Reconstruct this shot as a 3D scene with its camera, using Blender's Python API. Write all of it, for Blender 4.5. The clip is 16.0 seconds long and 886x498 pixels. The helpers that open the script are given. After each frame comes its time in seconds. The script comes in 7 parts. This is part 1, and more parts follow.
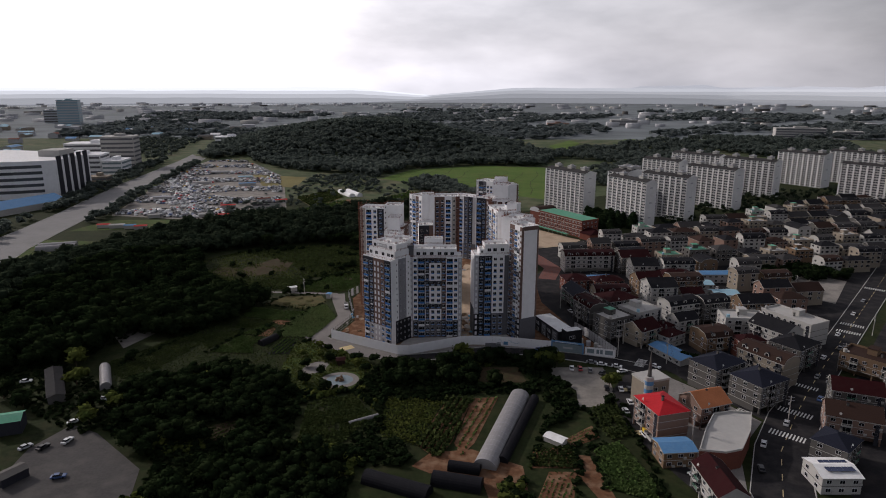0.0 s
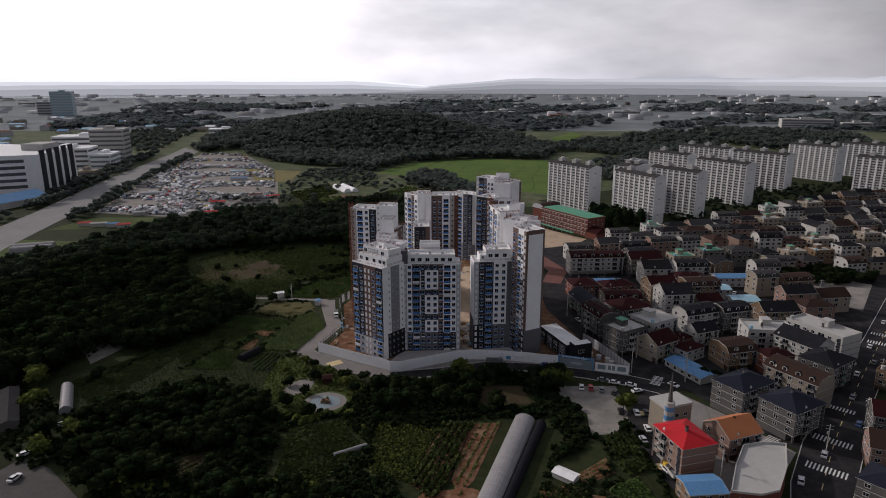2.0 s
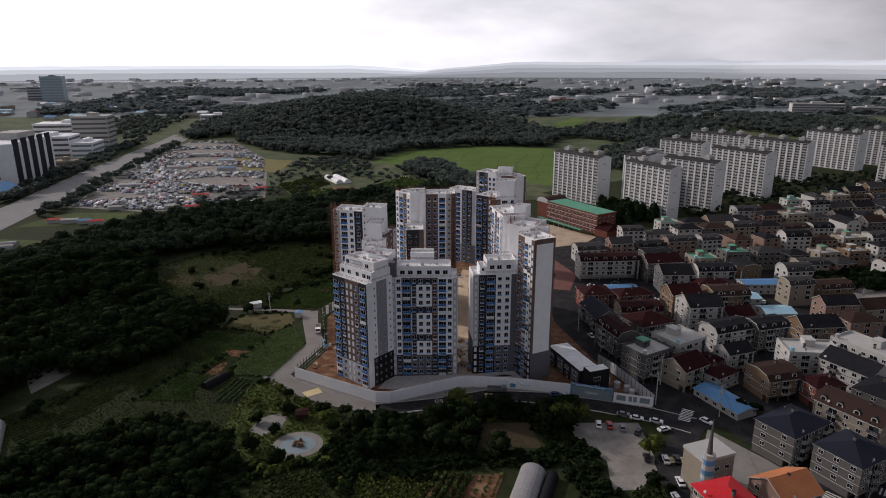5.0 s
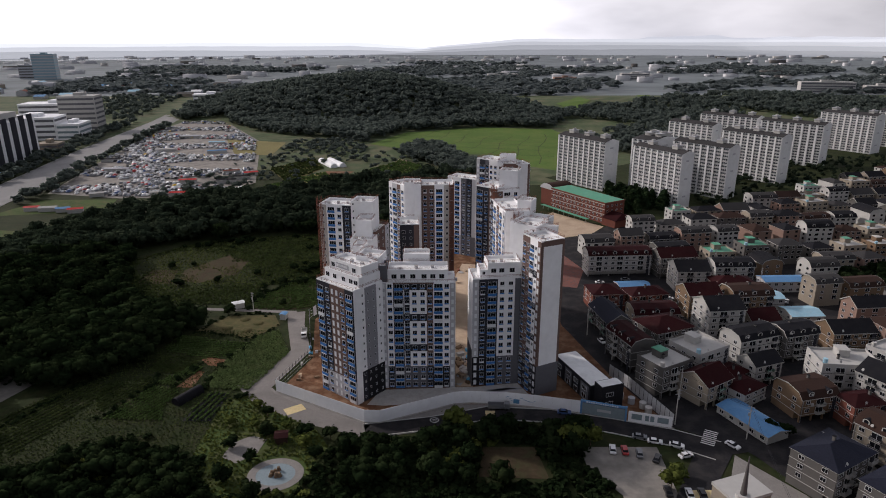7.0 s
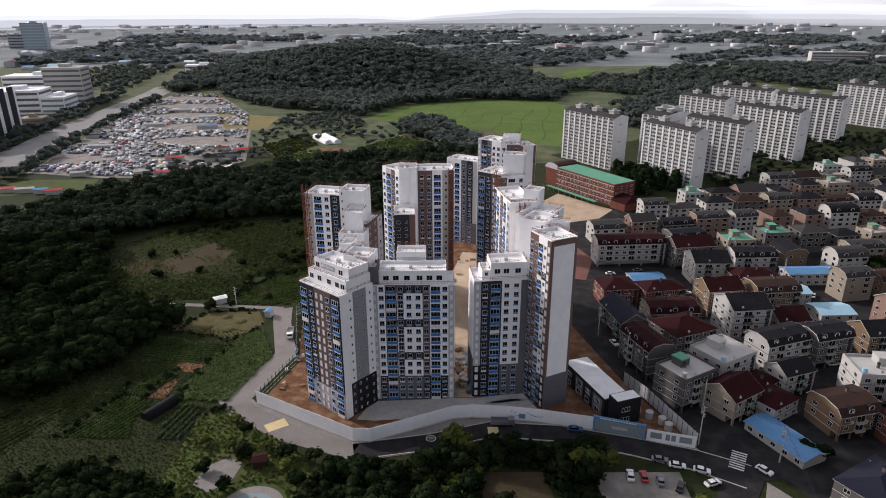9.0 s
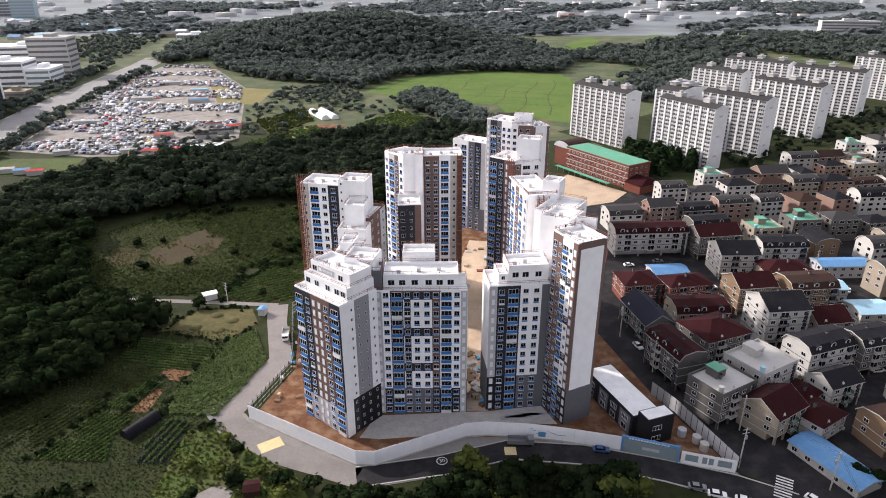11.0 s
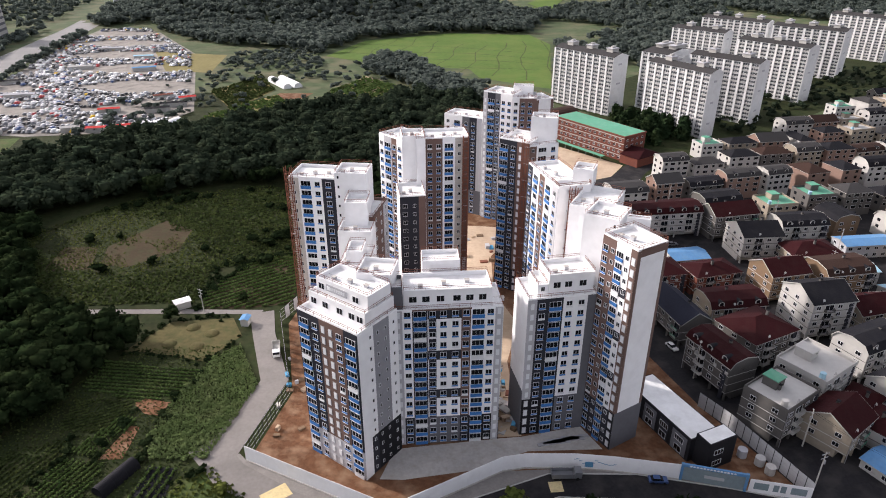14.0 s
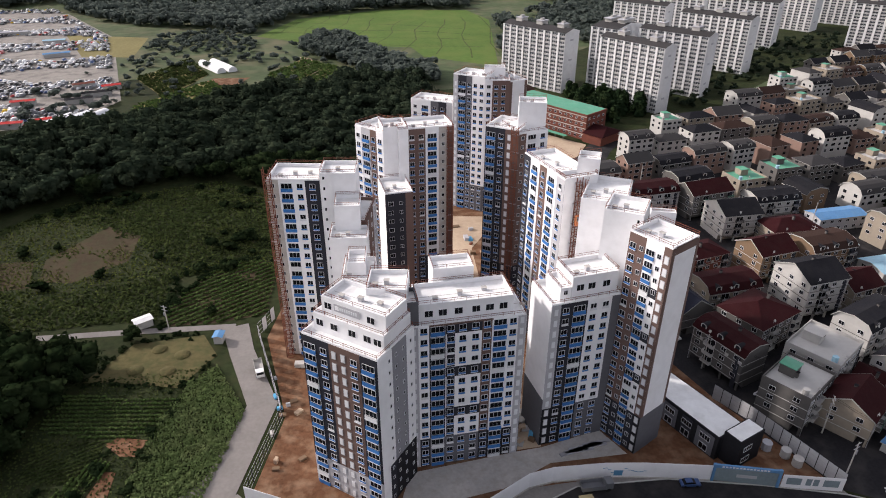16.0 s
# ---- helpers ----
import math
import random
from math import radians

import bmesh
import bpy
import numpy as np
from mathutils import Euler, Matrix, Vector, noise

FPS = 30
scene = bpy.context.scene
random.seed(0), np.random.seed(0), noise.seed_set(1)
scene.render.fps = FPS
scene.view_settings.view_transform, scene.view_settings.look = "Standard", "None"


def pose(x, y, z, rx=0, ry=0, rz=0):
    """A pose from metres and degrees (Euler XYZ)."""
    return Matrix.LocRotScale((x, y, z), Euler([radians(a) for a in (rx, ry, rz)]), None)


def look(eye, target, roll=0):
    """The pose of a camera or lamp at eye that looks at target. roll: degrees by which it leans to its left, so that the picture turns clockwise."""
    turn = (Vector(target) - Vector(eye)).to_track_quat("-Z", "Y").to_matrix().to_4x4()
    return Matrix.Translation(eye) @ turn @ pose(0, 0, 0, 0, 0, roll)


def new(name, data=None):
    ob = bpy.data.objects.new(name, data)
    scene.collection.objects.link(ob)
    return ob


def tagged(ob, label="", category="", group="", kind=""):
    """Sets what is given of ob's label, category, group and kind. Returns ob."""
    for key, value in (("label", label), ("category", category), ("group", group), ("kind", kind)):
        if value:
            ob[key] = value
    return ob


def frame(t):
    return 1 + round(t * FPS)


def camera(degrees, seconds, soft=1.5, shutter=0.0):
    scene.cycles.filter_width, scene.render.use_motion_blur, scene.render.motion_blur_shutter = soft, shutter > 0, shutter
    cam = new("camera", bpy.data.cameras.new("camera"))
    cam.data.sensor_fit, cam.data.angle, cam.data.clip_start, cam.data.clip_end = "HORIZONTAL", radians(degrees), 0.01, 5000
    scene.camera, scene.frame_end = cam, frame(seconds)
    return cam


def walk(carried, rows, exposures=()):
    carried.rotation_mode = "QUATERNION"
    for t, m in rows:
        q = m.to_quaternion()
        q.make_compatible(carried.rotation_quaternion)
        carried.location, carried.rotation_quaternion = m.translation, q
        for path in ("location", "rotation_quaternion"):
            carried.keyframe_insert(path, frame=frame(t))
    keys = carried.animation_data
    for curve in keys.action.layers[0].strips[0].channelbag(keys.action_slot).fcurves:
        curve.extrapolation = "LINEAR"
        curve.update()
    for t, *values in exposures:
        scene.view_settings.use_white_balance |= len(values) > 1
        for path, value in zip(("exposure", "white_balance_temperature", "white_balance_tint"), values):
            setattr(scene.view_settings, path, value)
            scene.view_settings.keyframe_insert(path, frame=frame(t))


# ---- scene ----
cam = camera(68.7, 16.0, soft=1.0)
METRES, EYE, TILT, LEAN, TURN = 200.0, 119.4, 0.0, 0.0, 0.0
ROWS = [
    (0.0, 0.0, 0.0, 0.0, 0.03, -14.16, -0.12),
    (0.5, 0.0017, 0.0344, -0.0004, 0.03, -14.35, -0.11),
    (1.0, 0.0037, 0.0685, -0.0008, 0.03, -14.54, -0.09),
    (1.5, 0.0056, 0.1024, -0.0014, 0.03, -14.73, -0.06),
    (2.0, 0.0074, 0.136, -0.0022, 0.03, -14.92, -0.04),
    (2.5, 0.0093, 0.1694, -0.0028, 0.04, -15.11, -0.02),
    (3.0, 0.0113, 0.2026, -0.0034, 0.04, -15.33, 0.0),
    (3.5, 0.0136, 0.2356, -0.0036, 0.05, -15.61, 0.03),
    (4.0, 0.0158, 0.2684, -0.0039, 0.06, -15.89, 0.05),
    (6.5, 0.0254, 0.4326, -0.0029, 0.11, -17.39, 0.1),
    (7.0, 0.0271, 0.4649, -0.0022, 0.12, -18.13, 0.1),
    (7.5, 0.0287, 0.4969, -0.0018, 0.14, -18.78, 0.1),
    (8.0, 0.0302, 0.5286, -0.0011, 0.14, -19.42, 0.09),
    (8.5, 0.0317, 0.5599, -0.0006, 0.17, -20.04, 0.12),
    (11.0, 0.0118, 0.704, 0.0009, -0.01, -23.23, 0.06),
    (11.5, 0.0007, 0.7304, 0.0008, -0.23, -23.88, 0.06),
    (12.0, -0.012, 0.7563, 0.0002, -0.54, -24.52, 0.04),
    (12.5, -0.0258, 0.7814, -0.0007, -1.17, -25.13, 0.02),
    (13.0, -0.041, 0.8064, -0.0014, -2.14, -25.66, 0.0),
    (13.5, -0.0566, 0.8309, -0.0026, -3.13, -26.11, -0.01),
    (14.0, -0.0727, 0.8559, -0.0037, -4.3, -26.57, -0.04),
    (14.5, -0.0898, 0.8799, -0.0047, -5.73, -27.09, -0.06),
    (15.0, -0.1089, 0.903, -0.0057, -7.47, -27.6, -0.1),
    (15.5, -0.1295, 0.9243, -0.0066, -9.24, -28.06, -0.11),
    (16.0, -0.1524, 0.9436, -0.0069, -11.0, -28.55, -0.15),
]
EXPOSURES = [(0.0, -1.1, 6350, 17), (4.0, -1.0, 6350, 17), (7.0, -0.7, 6350, 17), (8.5, -0.42, 6350, 17), (11.0, 0.56, 6420, 17), (12.5, 0.62, 6420, 17), (16.0, 0.14, 6420, 17)]
walk(cam, [(t, pose(0, 0, EYE, TILT, LEAN, TURN) @ pose(METRES * x, METRES * y, METRES * z, 90 + pitch, roll, yaw)) for t, x, y, z, yaw, pitch, roll in ROWS], EXPOSURES)

# ---- light: hazy afternoon sun from the west, thin cloud ----
SUN_DIR = Vector((-0.79, 0.46, 0.47)).normalized()
SUN_EL = math.asin(SUN_DIR.z)
SUN_ROT = math.atan2(SUN_DIR.x, SUN_DIR.y)
world = bpy.data.worlds.new("sky")
scene.world = world
world.use_nodes = True
wn, wl = world.node_tree.nodes, world.node_tree.links
wn.clear()
w_out = wn.new("ShaderNodeOutputWorld")
w_bg = wn.new("ShaderNodeBackground")
w_sky = wn.new("ShaderNodeTexSky")
w_sky.sky_type = "NISHITA"
w_sky.sun_disc = False
w_sky.sun_elevation, w_sky.sun_rotation = SUN_EL, SUN_ROT
w_sky.air_density, w_sky.dust_density, w_sky.ozone_density = 1.4, 4.0, 1.0
# thin grey cloud drifting over the whole sky
w_tc = wn.new("ShaderNodeTexCoord")
w_map = wn.new("ShaderNodeMapping")
w_map.inputs["Scale"].default_value = (1.0, 1.0, 3.2)
w_noise = wn.new("ShaderNodeTexNoise")
w_noise.inputs["Scale"].default_value = 2.6
w_noise.inputs["Detail"].default_value = 6
w_noise.inputs["Roughness"].default_value = 0.55
w_ramp = wn.new("ShaderNodeValToRGB")
w_ramp.color_ramp.elements[0].position, w_ramp.color_ramp.elements[0].color = 0.36, (5.4, 5.5, 5.8, 1)
w_ramp.color_ramp.elements[1].position, w_ramp.color_ramp.elements[1].color = 0.66, (9.0, 9.0, 9.2, 1)
# the glow of the sun behind the cloud
w_dot = wn.new("ShaderNodeVectorMath")
w_dot.operation = "DOT_PRODUCT"
w_dot.inputs[1].default_value = Vector((-0.60, 0.74, 0.30)).normalized()
w_half = wn.new("ShaderNodeMath")
w_half.operation = "MULTIPLY_ADD"
w_half.inputs[1].default_value, w_half.inputs[2].default_value = 0.5, 0.5
w_glow = wn.new("ShaderNodeValToRGB")
ge = w_glow.color_ramp.elements
ge[0].position, ge[0].color = 0.0, (1.1, 1.1, 1.12, 1)
ge[1].position, ge[1].color = 1.0, (4.6, 4.5, 4.4, 1)
for gp_, gv_ in ((0.45, 1.1), (0.64, 1.15), (0.76, 1.75), (0.87, 2.6)):
    e_ = ge.new(gp_)
    e_.color = (gv_, gv_, gv_, 1)
w_mul = wn.new("ShaderNodeVectorMath")
w_mul.operation = "MULTIPLY"
w_mix = wn.new("ShaderNodeMix")
w_mix.data_type = "RGBA"
w_mix.inputs["Factor"].default_value = 0.72
wl.new(w_tc.outputs["Generated"], w_map.inputs["Vector"])
wl.new(w_map.outputs["Vector"], w_noise.inputs["Vector"])
wl.new(w_noise.outputs["Fac"], w_ramp.inputs["Fac"])
wl.new(w_tc.outputs["Generated"], w_dot.inputs[0])
wl.new(w_dot.outputs["Value"], w_half.inputs[0])
wl.new(w_half.outputs[0], w_glow.inputs["Fac"])
# the cloud is brightest in the haze over the horizon and greyer overhead
w_sep = wn.new("ShaderNodeSeparateXYZ")
w_up = wn.new("ShaderNodeValToRGB")
ue = w_up.color_ramp.elements
ue[0].position, ue[0].color = 0.0, (1.0, 1.0, 1.0, 1)
ue[1].position, ue[1].color = 1.0, (0.36, 0.36, 0.38, 1)
for gp_, gv_ in ((0.12, 0.86), (0.3, 0.55)):
    e_ = ue.new(gp_)
    e_.color = (gv_, gv_, gv_, 1)
w_mul2 = wn.new("ShaderNodeVectorMath")
w_mul2.operation = "MULTIPLY"
wl.new(w_tc.outputs["Generated"], w_sep.inputs[0])
wl.new(w_sep.outputs["Z"], w_up.inputs["Fac"])
wl.new(w_ramp.outputs["Color"], w_mul2.inputs[0])
wl.new(w_up.outputs["Color"], w_mul2.inputs[1])
wl.new(w_mul2.outputs["Vector"], w_mul.inputs[0])
wl.new(w_glow.outputs["Color"], w_mul.inputs[1])
wl.new(w_sky.outputs["Color"], w_mix.inputs["A"])
wl.new(w_mul.outputs["Vector"], w_mix.inputs["B"])
wl.new(w_mix.outputs["Result"], w_bg.inputs["Color"])
w_bg.inputs["Strength"].default_value = 0.14
wl.new(w_bg.outputs["Background"], w_out.inputs["Surface"])
sun_data = bpy.data.lights.new("sun", "SUN")
sun_data.energy, sun_data.angle, sun_data.color = 4.2, radians(2.0), (1.0, 0.94, 0.86)
sun_ob = new("sun", sun_data)
sun_ob.matrix_world = look(SUN_DIR * 1000, (0, 0, 0))


# ---- materials ----
def mat(name, col, rough=0.8, var=0.25, big=0.08, fine=1.6, metal=0.0, bump=0.15, rnd=0.0, dirt=None, dirt_amt=0.35, island=0.0, spec=0.08):
    """Procedural surface: base colour broken at two scales, with stains, grain relief and a shift from object to object."""
    m = bpy.data.materials.new(name)
    m.use_nodes = True
    n, l = m.node_tree.nodes, m.node_tree.links
    b = n["Principled BSDF"]
    b.inputs["Roughness"].default_value, b.inputs["Metallic"].default_value = rough, metal
    b.inputs["Specular IOR Level"].default_value = spec
    geo = n.new("ShaderNodeNewGeometry")
    n1, n2 = n.new("ShaderNodeTexNoise"), n.new("ShaderNodeTexNoise")
    n1.inputs["Scale"].default_value, n1.inputs["Detail"].default_value = big, 3
    n2.inputs["Scale"].default_value, n2.inputs["Detail"].default_value = fine, 4
    for q in (n1, n2):
        l.new(geo.outputs["Position"], q.inputs["Vector"])
    add = n.new("ShaderNodeMath")
    add.operation = "ADD"
    l.new(n1.outputs["Fac"], add.inputs[0])
    l.new(n2.outputs["Fac"], add.inputs[1])
    val = add.outputs[0]
    if rnd or island:
        src = n.new("ShaderNodeObjectInfo").outputs["Random"] if rnd else geo.outputs["Random Per Island"]
        sc = n.new("ShaderNodeMath")
        sc.operation = "MULTIPLY_ADD"
        l.new(src, sc.inputs[0])
        sc.inputs[1].default_value = rnd or island
        l.new(val, sc.inputs[2])
        val = sc.outputs[0]
    rng = n.new("ShaderNodeMapRange")
    rng.inputs["From Min"].default_value = 0.6
    rng.inputs["From Max"].default_value = 1.4 + (rnd or island)
    rng.inputs["To Min"].default_value, rng.inputs["To Max"].default_value = 1 - var, 1 + var
    l.new(val, rng.inputs["Value"])
    sc2 = n.new("ShaderNodeVectorMath")
    sc2.operation = "SCALE"
    sc2.inputs[0].default_value = col
    l.new(rng.outputs["Result"], sc2.inputs["Scale"])
    out = sc2.outputs["Vector"]
    if dirt:
        n3 = n.new("ShaderNodeTexNoise")
        n3.inputs["Scale"].default_value, n3.inputs["Detail"].default_value = big * 3.1, 5
        l.new(geo.outputs["Position"], n3.inputs["Vector"])
        r3 = n.new("ShaderNodeMapRange")
        r3.inputs["From Min"].default_value, r3.inputs["From Max"].default_value = 0.45, 0.68
        r3.inputs["To Max"].default_value = dirt_amt
        l.new(n3.outputs["Fac"], r3.inputs["Value"])
        mx = n.new("ShaderNodeMix")
        mx.data_type = "RGBA"
        l.new(r3.outputs["Result"], mx.inputs["Factor"])
        l.new(out, mx.inputs["A"])
        mx.inputs["B"].default_value = (*dirt, 1)
        out = mx.outputs["Result"]
    l.new(out, b.inputs["Base Color"])
    if bump:
        bp = n.new("ShaderNodeBump")
        bp.inputs["Strength"].default_value, bp.inputs["Distance"].default_value = bump, 0.3
        l.new(n2.outputs["Fac"], bp.inputs["Height"])
        l.new(bp.outputs["Normal"], b.inputs["Normal"])
    return m


def leafy(name, col, col2, var=0.45, through_leaf=0.2):
    """Foliage: two greens mixed leaf by leaf and stand by stand, a little light through the leaf."""
    m = mat(name, col, 0.75, var, 0.05, 0.35, bump=0, island=0.8, dirt=col2, dirt_amt=0.75, spec=0.0)
    if through_leaf:
        n, l = m.node_tree.nodes, m.node_tree.links
        b = n["Principled BSDF"]
        tr, mx, out = n.new("ShaderNodeBsdfTranslucent"), n.new("ShaderNodeMixShader"), n["Material Output"]
        l.new(b.inputs["Base Color"].links[0].from_socket, tr.inputs["Color"])
        mx.inputs["Fac"].default_value = through_leaf
        l.new(b.outputs["BSDF"], mx.inputs[1])
        l.new(tr.outputs["BSDF"], mx.inputs[2])
        l.new(mx.outputs["Shader"], out.inputs["Surface"])
    return m


# emission standing in for haze on backdrops; these are no lamps
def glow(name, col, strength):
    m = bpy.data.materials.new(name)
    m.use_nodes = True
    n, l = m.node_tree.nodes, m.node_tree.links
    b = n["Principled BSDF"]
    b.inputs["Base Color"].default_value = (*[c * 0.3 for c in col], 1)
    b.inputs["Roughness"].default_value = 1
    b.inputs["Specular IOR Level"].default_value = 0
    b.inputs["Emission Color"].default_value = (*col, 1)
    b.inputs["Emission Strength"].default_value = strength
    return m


M = {
    "white": mat("white_paint", (0.80, 0.80, 0.81), 0.7, 0.05, 0.1, 0.7, bump=0.05, dirt=(0.52, 0.51, 0.5), dirt_amt=0.16),
    "roofw": mat("white_roof_coating", (0.80, 0.80, 0.79), 0.7, 0.08, 0.12, 0.8, bump=0.05, dirt=(0.5, 0.49, 0.47), dirt_amt=0.3),
    "offw": mat("old_white_paint", (0.42, 0.41, 0.39), 0.8, 0.10, 0.1, 0.8, bump=0.1, dirt=(0.36, 0.35, 0.33), dirt_amt=0.35, rnd=0.4),
    "lgrey": mat("light_grey_paint", (0.42, 0.42, 0.44), 0.75, 0.08, 0.1, 0.9, bump=0.06),
    "grey": mat("grey_paint", (0.125, 0.125, 0.138), 0.75, 0.09, 0.1, 0.9, bump=0.06),
    "mgrey": mat("mid_grey_paint", (0.25, 0.25, 0.27), 0.75, 0.08, 0.1, 0.9, bump=0.06),
    "dgrey": mat("dark_grey_paint", (0.034, 0.035, 0.044), 0.7, 0.12, 0.1, 0.9, bump=0.06),
    "black": mat("black_paint", (0.018, 0.018, 0.021), 0.6, 0.2, 0.1, 0.9, bump=0.06),
    "brown": mat("taupe_paint", (0.150, 0.100, 0.086), 0.75, 0.10, 0.1, 0.9, bump=0.06),
    "glass": mat("window_glass", (0.010, 0.011, 0.014), 0.2, 0.5, 0.2, 0.5, bump=0, rnd=0.8, spec=0.18),
    "blue": mat("blue_film_guard", (0.048, 0.165, 0.42), 0.35, 0.22, 0.2, 1.0, bump=0.05, rnd=0.7),
    "frame": mat("white_window_frame", (0.66, 0.67, 0.69), 0.5, 0.06, bump=0),
    "conc": mat("raw_concrete", (0.46, 0.44, 0.41), 0.9, 0.16, 0.15, 1.3, dirt=(0.30, 0.25, 0.20)),
    "asphalt": mat("asphalt", (0.023, 0.022, 0.024), 0.9, 0.3, 0.06, 1.5, dirt=(0.055, 0.051, 0.048), dirt_amt=0.6),
    "asphalt2": mat("worn_asphalt", (0.075, 0.071, 0.069), 0.9, 0.2, 0.05, 1.1, dirt=(0.115, 0.107, 0.098), dirt_amt=0.6),
    "pave": mat("pavement_blocks", (0.23, 0.215, 0.2), 0.9, 0.18, 0.12, 2.0, dirt=(0.15, 0.14, 0.13)),
    "kerb": mat("kerb_stone", (0.42, 0.41, 0.39), 0.9, 0.12, 0.3, 2.0),
    "paint": mat("road_marking", (0.66, 0.66, 0.63), 0.8, 0.18, 0.4, 2.5, dirt=(0.3, 0.3, 0.29), dirt_amt=0.5),
    "ochre": mat("yellow_road_marking", (0.62, 0.50, 0.27), 0.8, 0.15, 0.4, 2.5, dirt=(0.35, 0.3, 0.2)),
    "redroad": mat("red_road_coating", (0.19, 0.085, 0.07), 0.9, 0.2, 0.2, 1.5, dirt=(0.1, 0.09, 0.085), dirt_amt=0.6),
    "soil": mat("brown_soil", (0.135, 0.066, 0.036), 0.95, 0.35, 0.08, 0.9, bump=0.5, dirt=(0.30, 0.20, 0.13), dirt_amt=0.55),
    "sand": mat("sandy_ground", (0.46, 0.355, 0.255), 0.95, 0.15, 0.05, 0.8, bump=0.2, dirt=(0.33, 0.24, 0.17), dirt_amt=0.55),
    "dirtlot": mat("gravel_lot", (0.26, 0.24, 0.215), 0.95, 0.2, 0.04, 0.7, bump=0.2, dirt=(0.10, 0.095, 0.085), dirt_amt=0.6),
    "grass": mat("grass", (0.055, 0.082, 0.024), 0.95, 0.45, 0.05, 0.6, bump=0.5, dirt=(0.095, 0.088, 0.04), dirt_amt=0.7),
    "mead": mat("rough_meadow", (0.022, 0.030, 0.011), 0.95, 0.5, 0.06, 0.5, bump=0.6, dirt=(0.040, 0.038, 0.018), dirt_amt=0.5),
    "paddy": mat("rice_field", (0.082, 0.135, 0.030), 0.95, 0.2, 0.012, 0.25, bump=0.2, dirt=(0.115, 0.15, 0.040), dirt_amt=0.7),
    "straw": mat("dry_field", (0.19, 0.165, 0.07), 0.95, 0.25, 0.03, 0.4, bump=0.2),
    "crop": leafy("crop_leaves", (0.070, 0.112, 0.034), (0.105, 0.140, 0.050)),
    # lighter than the crop leaves: sunlight on the weeds put into their green
    "weed": leafy("sunlit_weed_leaves", (0.105, 0.145, 0.055), (0.14, 0.17, 0.075)),
    "crop2": leafy("dark_crop_leaves", (0.045, 0.062, 0.022), (0.075, 0.092, 0.03)),
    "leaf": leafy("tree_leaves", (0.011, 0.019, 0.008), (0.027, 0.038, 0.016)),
    # paler copy of the tree leaves, with light haze in the colour
    "leaf_mid_haze": leafy("hazed_mid_leaves", (0.026, 0.038, 0.024), (0.052, 0.066, 0.040), 0.45, 0.3),
    "leaf2": leafy("yellow_green_leaves", (0.085, 0.10, 0.026), (0.05, 0.075, 0.022)),
    # far trees: haze put into the leaf colour, pale and bluish
    "leaf_far_haze": leafy("hazed_far_leaves", (0.098, 0.120, 0.104), (0.120, 0.138, 0.124), 0.3, 0.5),
    "pine": leafy("conifer_needles", (0.018, 0.032, 0.015), (0.034, 0.05, 0.02)),
    "fglass": mat("flat_window_glass", (0.075, 0.08, 0.088), 0.2, 0.4, 0.2, 0.5, bump=0, rnd=0.8, spec=0.5),
    # concrete of track and lane; also the sunlit tone of the corner road
    "conroad": mat("pale_concrete_and_sunlit_road", (0.205, 0.19, 0.178), 0.9, 0.15, 0.05, 1.1, dirt=(0.15, 0.14, 0.13), dirt_amt=0.5),
    "bare": mat("bare_hillside_soil", (0.055, 0.040, 0.024), 0.95, 0.35, 0.1, 0.7, bump=0.4, dirt=(0.05, 0.055, 0.025), dirt_amt=0.7),
    "meshgrey": mat("pale_mesh_panel", (0.46, 0.46, 0.47), 0.7, 0.1),
    "drygrass": mat("dry_grave_grass", (0.092, 0.08, 0.036), 0.95, 0.3, 0.1, 0.7, bump=0.3, dirt=(0.05, 0.06, 0.024), dirt_amt=0.6),
    # asphalt of the main road lightened, so its colour holds the haze
    "hway": mat("hazed_main_road", (0.24, 0.235, 0.23), 0.9, 0.12, 0.03, 0.6, dirt=(0.18, 0.175, 0.17)),
    # woods on the plain: thick haze mixed into the leaf colour
    "leaf_haze": leafy("hazed_distant_leaves", (0.128, 0.150, 0.148), (0.155, 0.172, 0.170), 0.2, 0.45),
    "bark": mat("bark", (0.09, 0.065, 0.045), 0.95, 0.3, 0.5, 4.0, bump=0.6),
    "brick": mat("red_brick", (0.160, 0.058, 0.042), 0.85, 0.15, 0.15, 2.5, bump=0.3, dirt=(0.12, 0.055, 0.045)),
    "tan": mat("tan_brick", (0.173, 0.116, 0.075), 0.85, 0.14, 0.15, 2.0, rnd=0.5, dirt=(0.16, 0.12, 0.08)),
    "cream": mat("cream_render", (0.270, 0.232, 0.184), 0.85, 0.10, 0.15, 1.2, rnd=0.5, dirt=(0.22, 0.19, 0.155), dirt_amt=0.4),
    "pink": mat("pinkish_render", (0.232, 0.154, 0.124), 0.85, 0.10, 0.15, 1.2, rnd=0.3, dirt=(0.2, 0.14, 0.12)),
    "vgrey": mat("grey_stone_cladding", (0.104, 0.099, 0.094), 0.85, 0.12, 0.15, 1.6, rnd=0.6, dirt=(0.13, 0.12, 0.11)),
    "maroon": mat("maroon_roof_shingles", (0.027, 0.005, 0.006), 0.8, 0.3, 0.12, 1.8, rnd=0.4, bump=0.3, dirt=(0.034, 0.014, 0.013)),
    "rbrown": mat("brown_roof_shingles", (0.040, 0.023, 0.018), 0.8, 0.2, 0.12, 1.8, rnd=0.4, bump=0.3),
    "rdark": mat("charcoal_roof_shingles", (0.013, 0.013, 0.016), 0.8, 0.3, 0.12, 1.8, rnd=0.4, bump=0.3, dirt=(0.026, 0.025, 0.025)),
